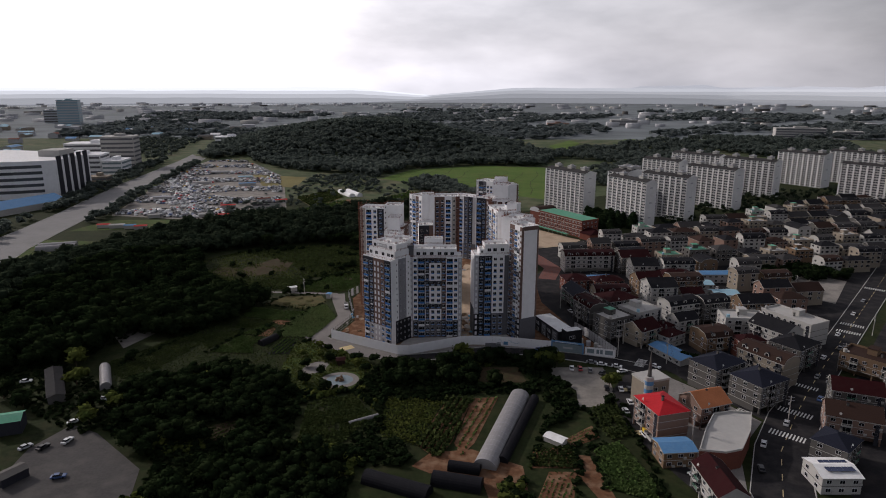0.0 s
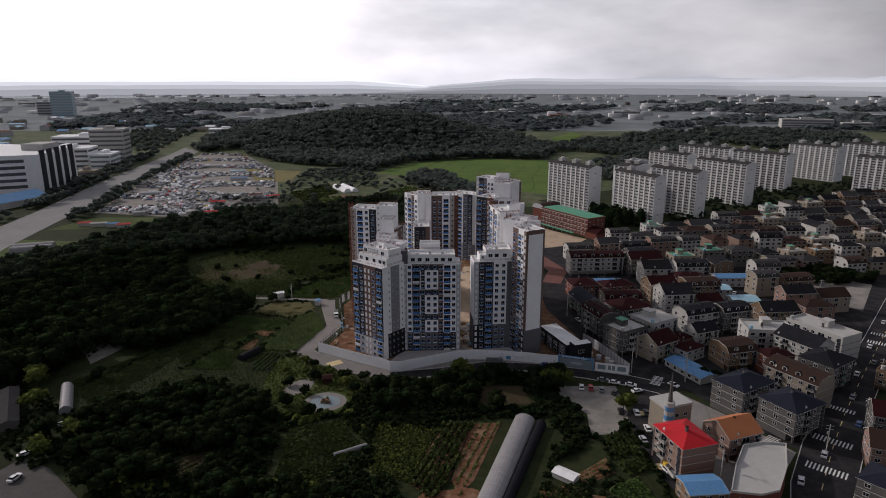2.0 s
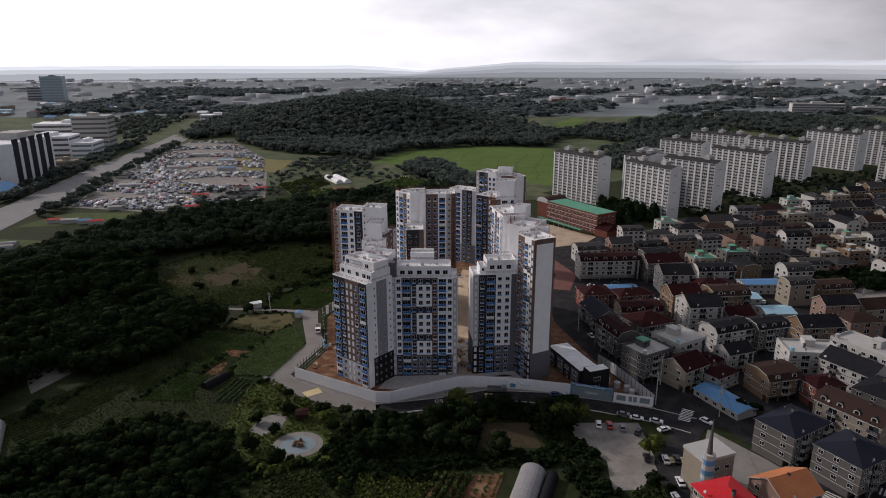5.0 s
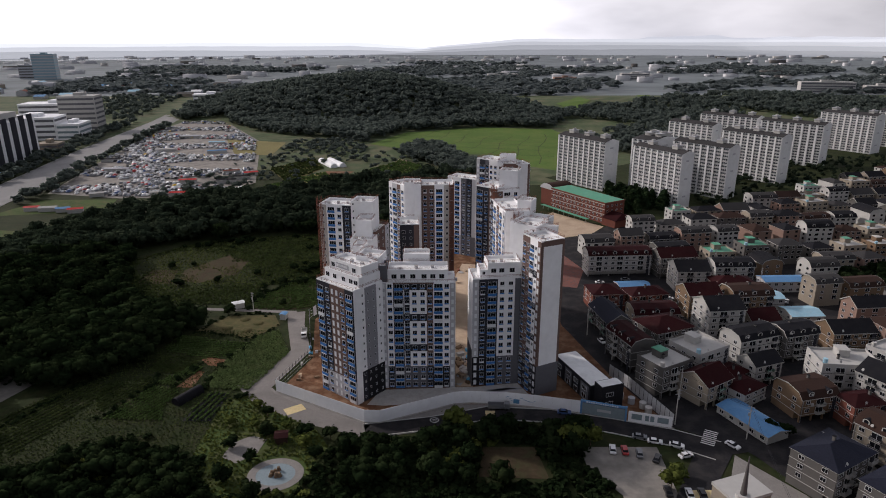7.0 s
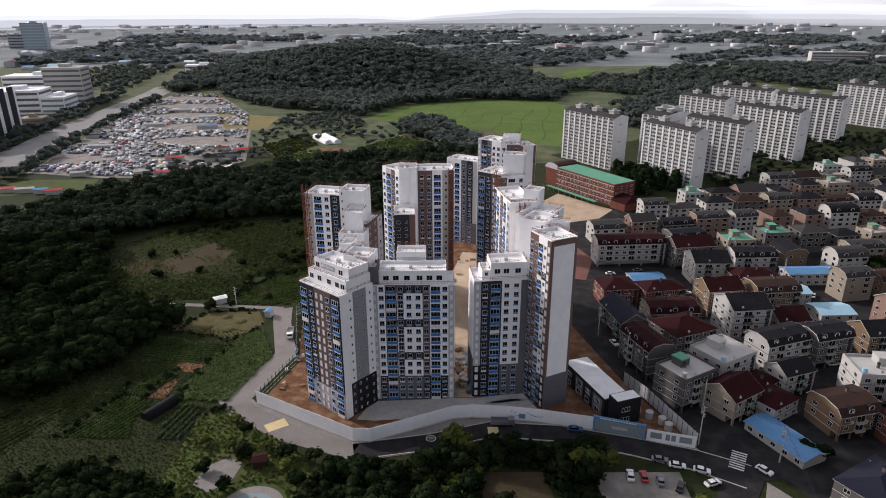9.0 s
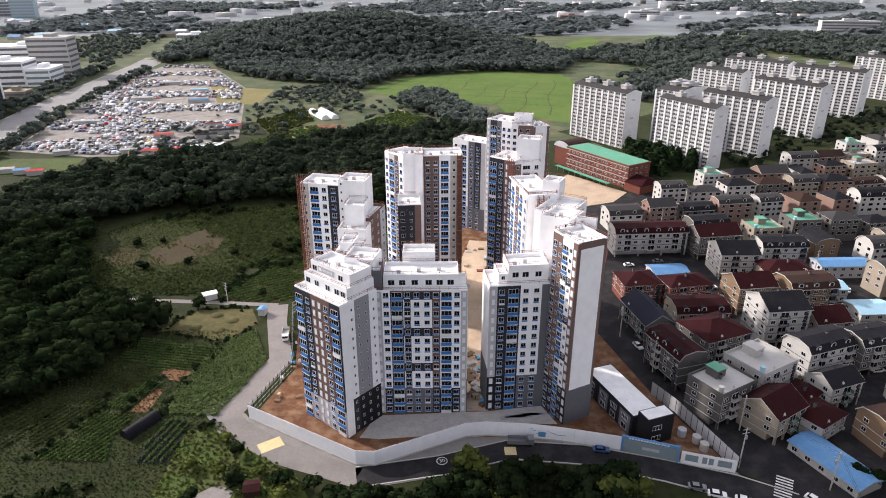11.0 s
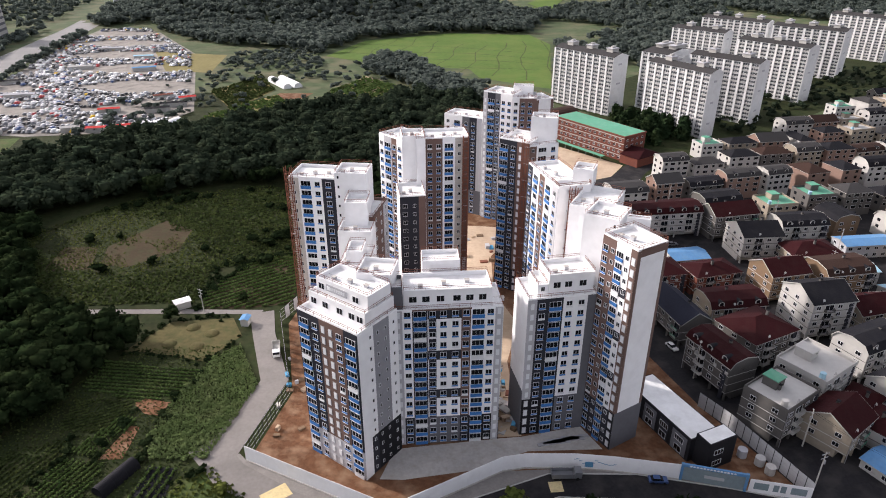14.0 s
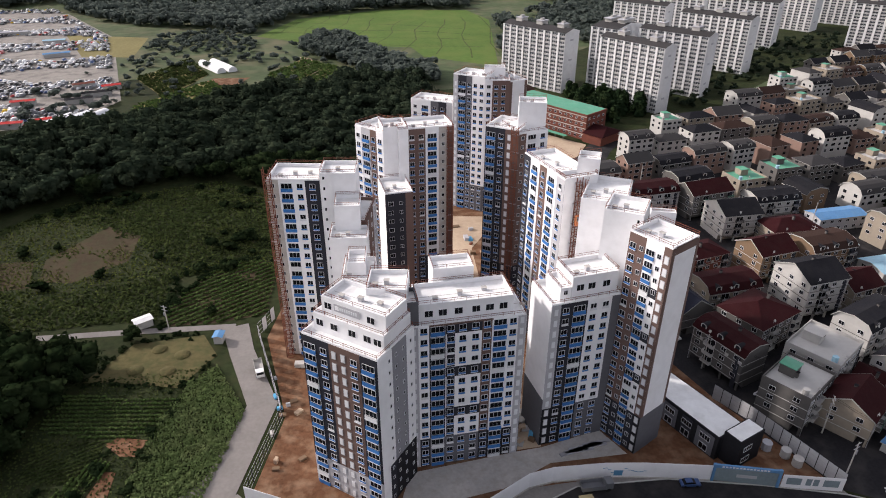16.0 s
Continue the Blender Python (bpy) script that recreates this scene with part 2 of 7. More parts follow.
    "rslate": mat("grey_roof_shingles", (0.044, 0.042, 0.042), 0.8, 0.2, 0.12, 1.8, rnd=0.5, bump=0.3, dirt=(0.045, 0.043, 0.042)),
    "rnavy": mat("navy_roof_shingles", (0.016, 0.018, 0.029), 0.75, 0.2, 0.12, 1.8, bump=0.3),
    "rred": mat("bright_red_metal_roof", (0.46, 0.022, 0.028), 0.5, 0.12, 0.2, 1.2),
    "rorange": mat("orange_tile_roof", (0.44, 0.165, 0.075), 0.75, 0.15, 0.2, 2.2, bump=0.4),
    "rblue": mat("blue_metal_roof", (0.10, 0.235, 0.43), 0.5, 0.12, 0.15, 1.2, dirt=(0.15, 0.27, 0.4)),
    "rsky": mat("pale_blue_metal_roof", (0.30, 0.50, 0.60), 0.5, 0.1, 0.15, 1.2, dirt=(0.4, 0.5, 0.55)),
    "rgreen": mat("green_waterproof_roof", (0.10, 0.30, 0.20), 0.7, 0.12, 0.1, 0.9, dirt=(0.2, 0.35, 0.28)),
    "film": mat("greenhouse_film", (0.27, 0.262, 0.265), 0.35, 0.10, 0.1, 0.8, bump=0.1, dirt=(0.19, 0.185, 0.18)),
    "shade": mat("black_shade_net", (0.012, 0.012, 0.015), 0.7, 0.3, 0.3, 2.0),
    "steel": mat("galvanised_steel", (0.38, 0.38, 0.40), 0.45, 0.12, 0.4, 2.0, metal=0.6),
    "hoist": mat("rusty_orange_steel", (0.19, 0.075, 0.05), 0.6, 0.2, 0.4, 2.0),
    "yellow": mat("yellow_paint", (0.60, 0.40, 0.05), 0.6, 0.1),
    "redp": mat("red_paint", (0.45, 0.035, 0.03), 0.5, 0.1),
    "cyan": mat("blue_tarp", (0.10, 0.34, 0.55), 0.5, 0.15),
    "solar": mat("solar_cells", (0.02, 0.03, 0.075), 0.2, 0.1, bump=0, spec=0.5),
    "tyre": mat("tyre_rubber", (0.02, 0.02, 0.02), 0.9, 0.1),
    "water": mat("sea_water", (0.10, 0.13, 0.15), 0.25, 0.1, 0.002, 0.02, bump=0.02, spec=0.5),
    "tealglass": mat("bluish_tower_glass", (0.22, 0.33, 0.38), 0.35, 0.1, spec=0.4),
    "flatw": mat("flats_white_paint", (0.68, 0.68, 0.68), 0.75, 0.06, 0.1, 0.7, bump=0.05, dirt=(0.5, 0.49, 0.47), dirt_amt=0.25),
    "mural": mat("blue_line_drawing", (0.10, 0.26, 0.42), 0.7, 0.1),
    "banner": mat("grey_green_banner", (0.20, 0.25, 0.27), 0.6, 0.15),
    # far hills given a glow in place of the haze before them
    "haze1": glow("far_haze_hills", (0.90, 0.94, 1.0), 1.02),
}
for k, c in {"car_white": (0.72, 0.72, 0.72), "car_grey": (0.16, 0.165, 0.175), "car_black": (0.018, 0.018, 0.02), "car_silver": (0.42, 0.43, 0.45), "car_red": (0.34, 0.03, 0.03), "car_blue": (0.04, 0.08, 0.2)}.items():
    M[k] = mat(k + "_paint", c, 0.3, 0.05, bump=0, spec=0.5)


# ---- mesh helpers ----
class Build:
    """Collects faces for one mesh; material slots are made as they are used."""

    def __init__(self):
        self.v, self.f, self.m, self.slots = [], [], [], []

    def slot(self, key):
        if key not in self.slots:
            self.slots.append(key)
        return self.slots.index(key)

    def poly(self, pts, key):
        b = len(self.v)
        self.v += [tuple(p) for p in pts]
        self.f.append(tuple(range(b, b + len(pts))))
        self.m.append(self.slot(key))

    def box(self, x0, x1, y0, y1, z0, z1, key, m=None):
        b = len(self.v)
        pts = [(x0, y0, z0), (x1, y0, z0), (x1, y1, z0), (x0, y1, z0), (x0, y0, z1), (x1, y0, z1), (x1, y1, z1), (x0, y1, z1)]
        if m is not None:
            pts = [tuple(m @ Vector(p)) for p in pts]
        self.v += pts
        s = self.slot(key)
        for q in ((3, 2, 1, 0), (4, 5, 6, 7), (0, 1, 5, 4), (1, 2, 6, 5), (2, 3, 7, 6), (3, 0, 4, 7)):
            self.f.append(tuple(b + i for i in q))
            self.m.append(s)

    def prism(self, pts, z0, z1, key, top=None):
        """Upright prism over a plan outline given anticlockwise."""
        n = len(pts)
        for i in range(n):
            (xa, ya), (xb, yb) = pts[i], pts[(i + 1) % n]
            self.poly([(xa, ya, z0), (xb, yb, z0), (xb, yb, z1), (xa, ya, z1)], key)
        self.poly([(x, y, z1) for x, y in pts], top or key)
        self.poly([(x, y, z0) for x, y in reversed(pts)], key)

    def ring(self, x0, x1, y0, y1, t, z0, z1, key):
        """A low wall of thickness t round a rectangle, as one closed shape."""
        o = [(x0, y0), (x1, y0), (x1, y1), (x0, y1)]
        n = [(x0 + t, y0 + t), (x1 - t, y0 + t), (x1 - t, y1 - t), (x0 + t, y1 - t)]
        b = len(self.v)
        self.v += [(x, y, z) for z in (z0, z1) for ps in (o, n) for x, y in ps]
        s = self.slot(key)
        for i in range(4):
            j = (i + 1) % 4
            for q in ((i, j, j + 8, i + 8), (j + 4, i + 4, i + 12, j + 12), (i + 8, j + 8, j + 12, i + 12), (j, i, i + 4, j + 4)):
                self.f.append(tuple(b + k for k in q))
                self.m.append(s)

    def tube(self, a, b, r0, r1, key, n=6):
        a, b = Vector(a), Vector(b)
        q = (b - a).to_track_quat("Z", "Y")
        ra = [a + q @ Vector((r0 * math.cos(2 * math.pi * i / n), r0 * math.sin(2 * math.pi * i / n), 0)) for i in range(n)]
        rb = [b + q @ Vector((r1 * math.cos(2 * math.pi * i / n), r1 * math.sin(2 * math.pi * i / n), 0)) for i in range(n)]
        for i in range(n):
            j = (i + 1) % n
            self.poly([ra[i], ra[j], rb[j], rb[i]], key)
        self.poly(rb, key)
        self.poly(list(reversed(ra)), key)

    def mesh(self, name):
        me = bpy.data.meshes.new(name)
        me.from_pydata(self.v, [], self.f)
        for k in self.slots:
            me.materials.append(M[k])
        me.polygons.foreach_set("material_index", self.m)
        me.update()
        return me


def part(name, b, parent=None, label="", at=None):
    """One mesh object from a Build (or a ready mesh) under a thing or a part."""
    ob = new(name, b.mesh(name) if isinstance(b, Build) else b)
    if parent is not None:
        ob.parent = parent
    if at is not None:
        ob.matrix_basis = at
    if label:
        ob["label"] = label
    return ob


def thing(name, x, y, z, label, category, group="", rz=0.0, kind=""):
    ob = new(name)
    ob.matrix_basis = pose(x, y, z, 0, 0, rz)
    ob.empty_display_size = 0.5
    return tagged(ob, label, category, group, kind)


def quads(name, v, q, keys, idx=None):
    """A large mesh of four-sided faces from arrays."""
    me = bpy.data.meshes.new(name)
    v, q = np.asarray(v, dtype=np.float32), np.asarray(q, dtype=np.int32)
    me.vertices.add(len(v))
    me.vertices.foreach_set("co", v.ravel())
    me.loops.add(q.size)
    me.loops.foreach_set("vertex_index", q.ravel())
    me.polygons.add(len(q))
    me.polygons.foreach_set("loop_start", np.arange(0, q.size, 4, dtype=np.int32))
    for k in keys:
        me.materials.append(M[k])
    if idx is not None:
        me.polygons.foreach_set("material_index", np.asarray(idx, dtype=np.int32))
    me.update(calc_edges=True)
    return me


def bump_hill(x, y, cx, cy, rx, ry, h):
    d = ((x - cx) / rx) ** 2 + ((y - cy) / ry) ** 2
    return h * np.clip(1 - d, 0, 1) ** 1.5


def gz(x, y):
    """Height of the ground: flat round the towers, a wooded hill beyond, a low ridge to the west."""
    x, y = np.asarray(x, dtype=float), np.asarray(y, dtype=float)
    h = bump_hill(x, y, -180, 1250, 285, 235, 46) + bump_hill(x, y, -10, 1190, 220, 170, 16)
    h = h + bump_hill(x, y, -150, 528, 105, 50, 5) + bump_hill(x, y, -218, 385, 70, 80, 6)
    return h + bump_hill(x, y, 330, 1320, 380, 180, 9) + bump_hill(x, y, 700, 1280, 380, 260, 10)


RNG = np.random.default_rng(7)


def inside(pts, poly):
    """Which points lie within an outline."""
    x, y = pts[:, 0], pts[:, 1]
    r = np.zeros(len(pts), dtype=bool)
    j = len(poly) - 1
    for i in range(len(poly)):
        xi, yi = poly[i]
        xj, yj = poly[j]
        c = ((yi > y) != (yj > y)) & (x < (xj - xi) * (y - yi) / (yj - yi + 1e-9) + xi)
        r ^= c
        j = i
    return r


def scatter(poly, spacing, jitter=0.45, rng=RNG):
    p = np.array(poly, dtype=float)
    gx, gy = np.meshgrid(np.arange(p[:, 0].min(), p[:, 0].max(), spacing), np.arange(p[:, 1].min(), p[:, 1].max(), spacing))
    pts = np.stack([gx.ravel(), gy.ravel()], 1)
    pts += rng.uniform(-jitter, jitter, pts.shape) * spacing
    return pts[inside(pts, poly)]

# ---- ground, roads, fields ----
xs = np.unique(np.concatenate([np.linspace(-4800, -700, 30), np.linspace(-700, 700, 80), np.linspace(700, 4800, 30)]))
ys = np.unique(np.concatenate([np.linspace(-900, 300, 16), np.linspace(300, 1600, 80), np.linspace(1600, 4850, 28)]))
gx, gy = np.meshgrid(xs, ys)
gv = np.stack([gx.ravel(), gy.ravel(), gz(gx, gy).ravel()], 1)
nx, ny = len(xs), len(ys)
ii, jj = np.meshgrid(np.arange(nx - 1), np.arange(ny - 1))
a = (jj * nx + ii).ravel()
gq = np.stack([a, a + 1, a + nx + 1, a + nx], 1)
fy_, fx_ = gy[:-1, :-1].ravel(), gx[:-1, :-1].ravel()
# ground in three bands, paler further off: haze worked into the farther colours
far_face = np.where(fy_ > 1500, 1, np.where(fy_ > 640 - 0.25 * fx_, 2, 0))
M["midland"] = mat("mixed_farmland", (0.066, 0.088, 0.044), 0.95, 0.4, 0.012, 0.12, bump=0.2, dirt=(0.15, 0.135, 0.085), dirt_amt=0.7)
# both tones of the plain, dirt too, are tinted blue-grey for haze
M["plain"] = mat("hazed_far_woods_and_fields", (0.155, 0.175, 0.182), 0.95, 0.4, 0.0022, 0.012, bump=0, dirt=(0.22, 0.24, 0.25), dirt_amt=0.7)
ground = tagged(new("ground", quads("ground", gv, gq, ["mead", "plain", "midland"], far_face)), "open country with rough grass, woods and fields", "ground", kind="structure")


def sheet(name, pts, z, key, label, category, kind="structure"):
    """A flat patch of ground cover over an outline."""
    b = Build()
    b.poly([(x, y, z) for x, y in pts], key)
    b.poly([(x, y, z - 0.03) for x, y in reversed(pts)], key)
    return tagged(part(name, b), label, category, kind=kind)


def ribbon(name, line, width, z, key, label, category, kerb=True):
    """A road along a line of plan points, with a raised kerb on both sides as parts."""
    p = [Vector((x, y, 0)) for x, y in line]
    w = width if isinstance(width, (list, tuple)) else [width] * len(p)
    left, right = [], []
    for i, q in enumerate(p):
        d = (p[min(i + 1, len(p) - 1)] - p[max(i - 1, 0)]).normalized()
        nrm = Vector((-d.y, d.x, 0))
        left.append(q + nrm * w[i] / 2)
        right.append(q - nrm * w[i] / 2)
    b = Build()
    for i in range(len(p) - 1):
        b.poly([(*right[i].xy, z), (*right[i + 1].xy, z), (*left[i + 1].xy, z), (*left[i].xy, z)], key)
    road = tagged(part(name, b), label, category, kind="structure")
    if kerb:
        for side, s in ((left, 1), (right, -1)):
            k = Build()
            for i in range(len(p) - 1):
                u, v2 = side[i], side[i + 1]
                d = (v2 - u).normalized()
                nrm = Vector((-d.y, d.x, 0)) * s * 0.3
                k.prism([tuple(c.xy) for c in ([u, v2, v2 + nrm, u + nrm] if s < 0 else [u + nrm, v2 + nrm, v2, u])][::1], 0.0, z + 0.15, "kerb")
            part("kerb", k, road, "pale kerb stones")
    return road


# sunlit corner and shadowed front of one road, painted as two colours
ribbon("road_corner", [(-66, 301), (-57, 290), (-42, 280), (-20, 270.6)], [8, 8.5, 7.5, 7], 0.12, "conroad", "road at the corner of the site, painted in a sunlit pale tone", "road", kerb=False)
FRONT_ROAD = [(-20, 270.6), (2, 275), (20, 281), (40, 279), (60, 273), (76, 267), (88, 260)]
ribbon("road_front", FRONT_ROAD, [7, 7, 7, 7.5, 8, 9, 10], 0.12, "asphalt", "grey asphalt road curving round the site hoarding", "road")
ribbon("road_west", [(-62, 294), (-52, 326), (-59, 350), (-62, 364)], [9, 8, 7, 8], 0.14, "conroad", "pale worn lane beside the site fence", "road", kerb=False)
ribbon("path_west", [(-62, 364), (-90, 366.5), (-142, 370)], 2.8, 0.10, "conroad", "pale concrete farm track", "path", kerb=False)
ribbon("road_side", [(66, 395), (63, 372), (66, 350), (71, 331), (77, 309), (84, 293), (92, 280), (95, 265)], [10, 9, 8, 7, 7, 8, 9, 10], 0.13, "asphalt", "dark asphalt lane between the towers and the villas", "road", kerb=False)
ribbon("road_school", [(66, 395), (74, 420), (66, 450), (58, 478)], [11, 12, 11, 9], 0.14, "redroad", "red coated school road with white markings", "road", kerb=False)
ribbon("road_south", [(88, 262), (72, 238), (70, 208), (77, 181), (81, 169), (86, 140)], [10, 8, 7, 6, 6, 6], 0.15, "asphalt", "narrow asphalt street lined with parked cars", "road", kerb=False)
ribbon("road_cross", [(88, 262), (100, 263), (107, 246), (119, 222), (128, 208)], [9, 9, 8, 7, 7], 0.11, "asphalt", "side street between the villas", "road", kerb=False)
BLVD = [(98, 140), (102, 170), (114, 195), (130, 217), (147, 239), (172, 269), (208, 311), (266, 379), (330, 455), (420, 560), (520, 680)]
ribbon("road_boulevard", BLVD, [18, 18, 16, 17, 13, 13, 13, 14, 14, 14, 14], 0.16, "asphalt", "wide dark asphalt avenue with crossings", "road")
ribbon("road_highway", [(-310, 380), (-331, 470), (-348, 600), (-379, 795), (-410, 1055), (-480, 1490), (-493, 1640), (-330, 1900)], [46, 40, 36, 38, 34, 34, 24, 20], 0.15, "hway", "wide pale main road running to the horizon", "road")

sheet("pavement_front", [(-56, 297), (-54, 294.6), (-20.6, 275.2), (-15.6, 275), (8.6, 286.3), (26.5, 286), (50.5, 280.6), (78.5, 272.4), (80, 266), (60, 269), (40, 275), (20, 277), (2, 271), (-18, 266.5), (-42, 275.5), (-60, 287), (-64, 296)], 0.10, "pave", "grey pavement along the hoarding", "pavement")
SITE = [(-53, 296), (-46, 320), (-52, 356), (-48, 372), (-20, 395), (5, 460), (55, 450), (60, 400), (62, 330), (70, 300), (78, 272.5), (64, 276), (50, 281), (35, 285), (8.5, 286), (-15.5, 274.5), (-20.5, 274.5)]
sheet("ground_site", SITE, 0.05, "soil", "bare brown building site soil", "ground")
sheet("yard_site", [(-21.0, 286.0), (-17.2, 295.7), (9.5, 297.5), (15.6, 297.7), (31.5, 300.5), (35.1, 291.8), (16.0, 292.5), (3.1, 287.3), (-15.3, 285.4)], 0.09, "conc", "pale concrete forecourt", "yard")
sheet("court_site", [(9, 298), (15.5, 298), (17, 330), (24, 350), (19, 372), (22, 400), (40, 425), (15, 430), (8, 395), (-2, 372), (-6, 345), (0, 318)], 0.09, "sand", "sandy inner court", "yard")
sheet("yard_school", [(60, 478), (69, 474), (98, 486), (110, 503), (82, 540), (68, 520), (58, 500)], 0.08, "sand", "sandy school yard", "yard")
sheet("lot_cars", [(-313, 600), (-345, 760), (-378, 980), (-380, 1060), (-325, 1075), (-215, 870), (-157, 640), (-176, 590), (-245, 583)], 0.06, "dirtlot", "gravel lot full of used cars", "parking lot")
sheet("lot_parking", [(46, 262), (70, 262), (69, 236), (60, 226), (52, 226), (54, 240), (47, 252)], 0.08, "dirtlot", "small gravel car park", "parking lot")
sheet("lot_southwest", [(-140, 196), (-134, 212), (-122, 206), (-97, 184), (-92, 165), (-100, 150), (-135, 150)], 0.07, "asphalt2", "bare concrete yard with cars", "parking lot")
sheet("field_paddy", [(-82, 850), (-45, 945), (58, 995), (150, 975), (160, 905), (112, 690), (60, 735), (55, 775), (-10, 800), (-42, 815)], 0.10, "paddy", "bright green rice field", "field")
sheet("field_dry", [(-262, 890), (-182, 862), (-178, 775), (-220, 785)], 0.10, "straw", "yellow dry field", "field")
sheet("field_west", [(-315, 530), (-302, 578), (-247, 580), (-240, 545)], 0.10, "grass", "green field beside the main road", "field")
sheet("lawn_west", [(-345, 440), (-320, 500), (-250, 492), (-262, 455), (-300, 415)], 0.10, "grass", "green verge beside the main road", "field")
sheet("ground_graves", [(-101, 344), (-91, 360), (-71, 361), (-66, 350), (-75, 337), (-93, 343)], 0.10, "drygrass", "dry grass ground with grave mounds", "ground")
sheet("ground_villas", [(58, 400), (56, 350), (62, 325), (66.5, 306), (78.5, 272.5), (95, 262), (120, 225), (140, 242), (200, 312), (262, 385), (410, 560), (520, 690), (440, 700), (345, 640), (215, 545), (130, 500), (110, 470), (75, 430)], 0.07, "asphalt", "grey paved lanes between the villas", "pavement")
sheet("ground_school_road", [(57, 470), (72, 425), (84, 438), (118, 490), (132, 506), (120, 514), (98, 486), (69, 473)], 0.075, "asphalt", "dark paved lane before the school", "pavement")
sheet("ground_villas_south", [(72, 205), (80, 235), (92, 258), (104, 240), (117, 215), (100, 195), (90, 165), (84, 165)], 0.07, "pave", "paved ground of the street corner", "pavement")
sheet("ground_villas_east", [(120, 160), (128, 190), (160, 235), (215, 300), (280, 375), (420, 540), (520, 500), (300, 250), (180, 130)], 0.065, "asphalt", "grey paved ground beside the avenue", "pavement")
sheet("ground_flats", [(95, 660), (130, 598), (180, 543), (225, 560), (300, 615), (440, 690), (520, 760), (560, 850), (470, 880), (300, 830), (180, 720)], 0.06, "mead", "planted ground of the older flats", "ground")

# ---- tower fittings, shared by all windows of a kind ----
def window_mesh(name, w, h, panes, guard=0.0, gkey="blue"):
    b = Build()
    t = 0.055
    b.box(-w / 2, w / 2, -0.10, 0.0, -h / 2, -h / 2 + t, "frame")
    b.box(-w / 2, w / 2, -0.10, 0.0, h / 2 - t, h / 2, "frame")
    b.box(-w / 2, -w / 2 + t, -0.10, 0.0, -h / 2 + t, h / 2 - t, "frame")
    b.box(w / 2 - t, w / 2, -0.10, 0.0, -h / 2 + t, h / 2 - t, "frame")
    for i in range(1, panes):
        x = -w / 2 + w * i / panes
        b.box(x - 0.025, x + 0.025, -0.09, 0.0, -h / 2 + t, h / 2 - t, "frame")
    b.poly([(-w / 2 + t, -0.03, -h / 2 + t), (w / 2 - t, -0.03, -h / 2 + t), (w / 2 - t, -0.03, h / 2 - t), (-w / 2 + t, -0.03, h / 2 - t)], "glass")
    return b.mesh(name)


def guard_mesh(name, w, h, d, key):
    b = Build()
    b.box(-w / 2, w / 2, -d, -d + 0.06, -h / 2, h / 2, key)
    b.box(-w / 2, -w / 2 + 0.06, -d + 0.06, 0, -h / 2, h / 2, key)
    b.box(w / 2 - 0.06, w / 2, -d + 0.06, 0, -h / 2, h / 2, key)
    b.box(-w / 2 - 0.05, w / 2 + 0.05, -d - 0.05, 0, -h / 2 - 0.12, -h / 2, "frame")
    return b.mesh(name)


WIN = {
    "bal": window_mesh("window", 2.85, 1.5, 3), "win": window_mesh("window", 1.5, 1.32, 2), "sml": window_mesh("window", 1.0, 1.15, 2), "bal2": window_mesh("window", 2.1, 1.4, 3), "pent": window_mesh("window", 1.8, 1.6, 2),
    "slit": window_mesh("window", 0.6, 0.9, 1), "flat": window_mesh("window", 2.9, 1.6, 4), "flat2": window_mesh("window", 1.6, 1.3, 2),
    "door": window_mesh("window", 2.4, 1.9, 2),
}
GUARD = {
    "bal": guard_mesh("balcony_guard", 2.95, 0.95, 0.35, "blue"), "win": guard_mesh("balcony_guard", 1.55, 0.36, 0.2, "blue"), "bal2": guard_mesh("balcony_guard", 2.15, 0.85, 0.3, "blue"),
    "bal2w": guard_mesh("balcony_guard", 2.15, 0.85, 0.3, "frame"),
    "balw": guard_mesh("balcony_guard", 2.95, 0.95, 0.35, "frame"), "winw": guard_mesh("balcony_guard", 1.55, 0.36, 0.2, "frame"),
    "flat": guard_mesh("balcony_guard", 3.0, 0.55, 0.5, "offw"),
}
_r = Build()
_r.box(-0.55, 0.55, -0.08, 0, -0.95, 0.95, "lgrey")
_r.box(-0.42, 0.42, -0.11, -0.08, -0.8, 0.8, "frame")
RELIEF = _r.mesh("relief_panel")
FH = 2.87


def block(tw, p0, p1, depth, z0, z1, key="white", top="roofw", parapet=1.0, name="wall"):
    """A storey block of a tower over its front line p0-p1, with a parapet round its roof."""
    ox, oy = tw.location.x, tw.location.y
    ang = math.atan2(p1[1] - p0[1], p1[0] - p0[0])
    ln = math.hypot(p1[0] - p0[0], p1[1] - p0[1])
    at = pose(p0[0] - ox, p0[1] - oy, 0, 0, 0, math.degrees(ang))
    b = Build()
    b.box(0, ln, 0, depth, z0, z1 - parapet, key)
    part(name, b, tw, at=at)
    if parapet:
        b = Build()
        b.ring(0, ln, 0, depth, 0.25, z1 - parapet, z1, key)
        part("parapet", b, tw, at=at)
        b = Build()
        b.box(0.25, ln - 0.25, 0.25, depth - 0.25, z1 - parapet, z1 - parapet + 0.06, top)
        part("roof", b, tw, "white coated flat roof", at=at)
        rail = Build()
        for x in np.linspace(0.15, ln - 0.15, max(2, int(ln / 2.2))):
            rail.box(x - 0.03, x + 0.03, 0.08, 0.14, z1, z1 + 0.9, "hoist")
        rail.box(0.1, ln - 0.1, 0.08, 0.14, z1 + 0.86, z1 + 0.94, "hoist")
        rail.box(0.1, ln - 0.1, 0.08, 0.14, z1 + 0.42, z1 + 0.48, "hoist")
        for z in (z1 + 0.42, z1 + 0.86):
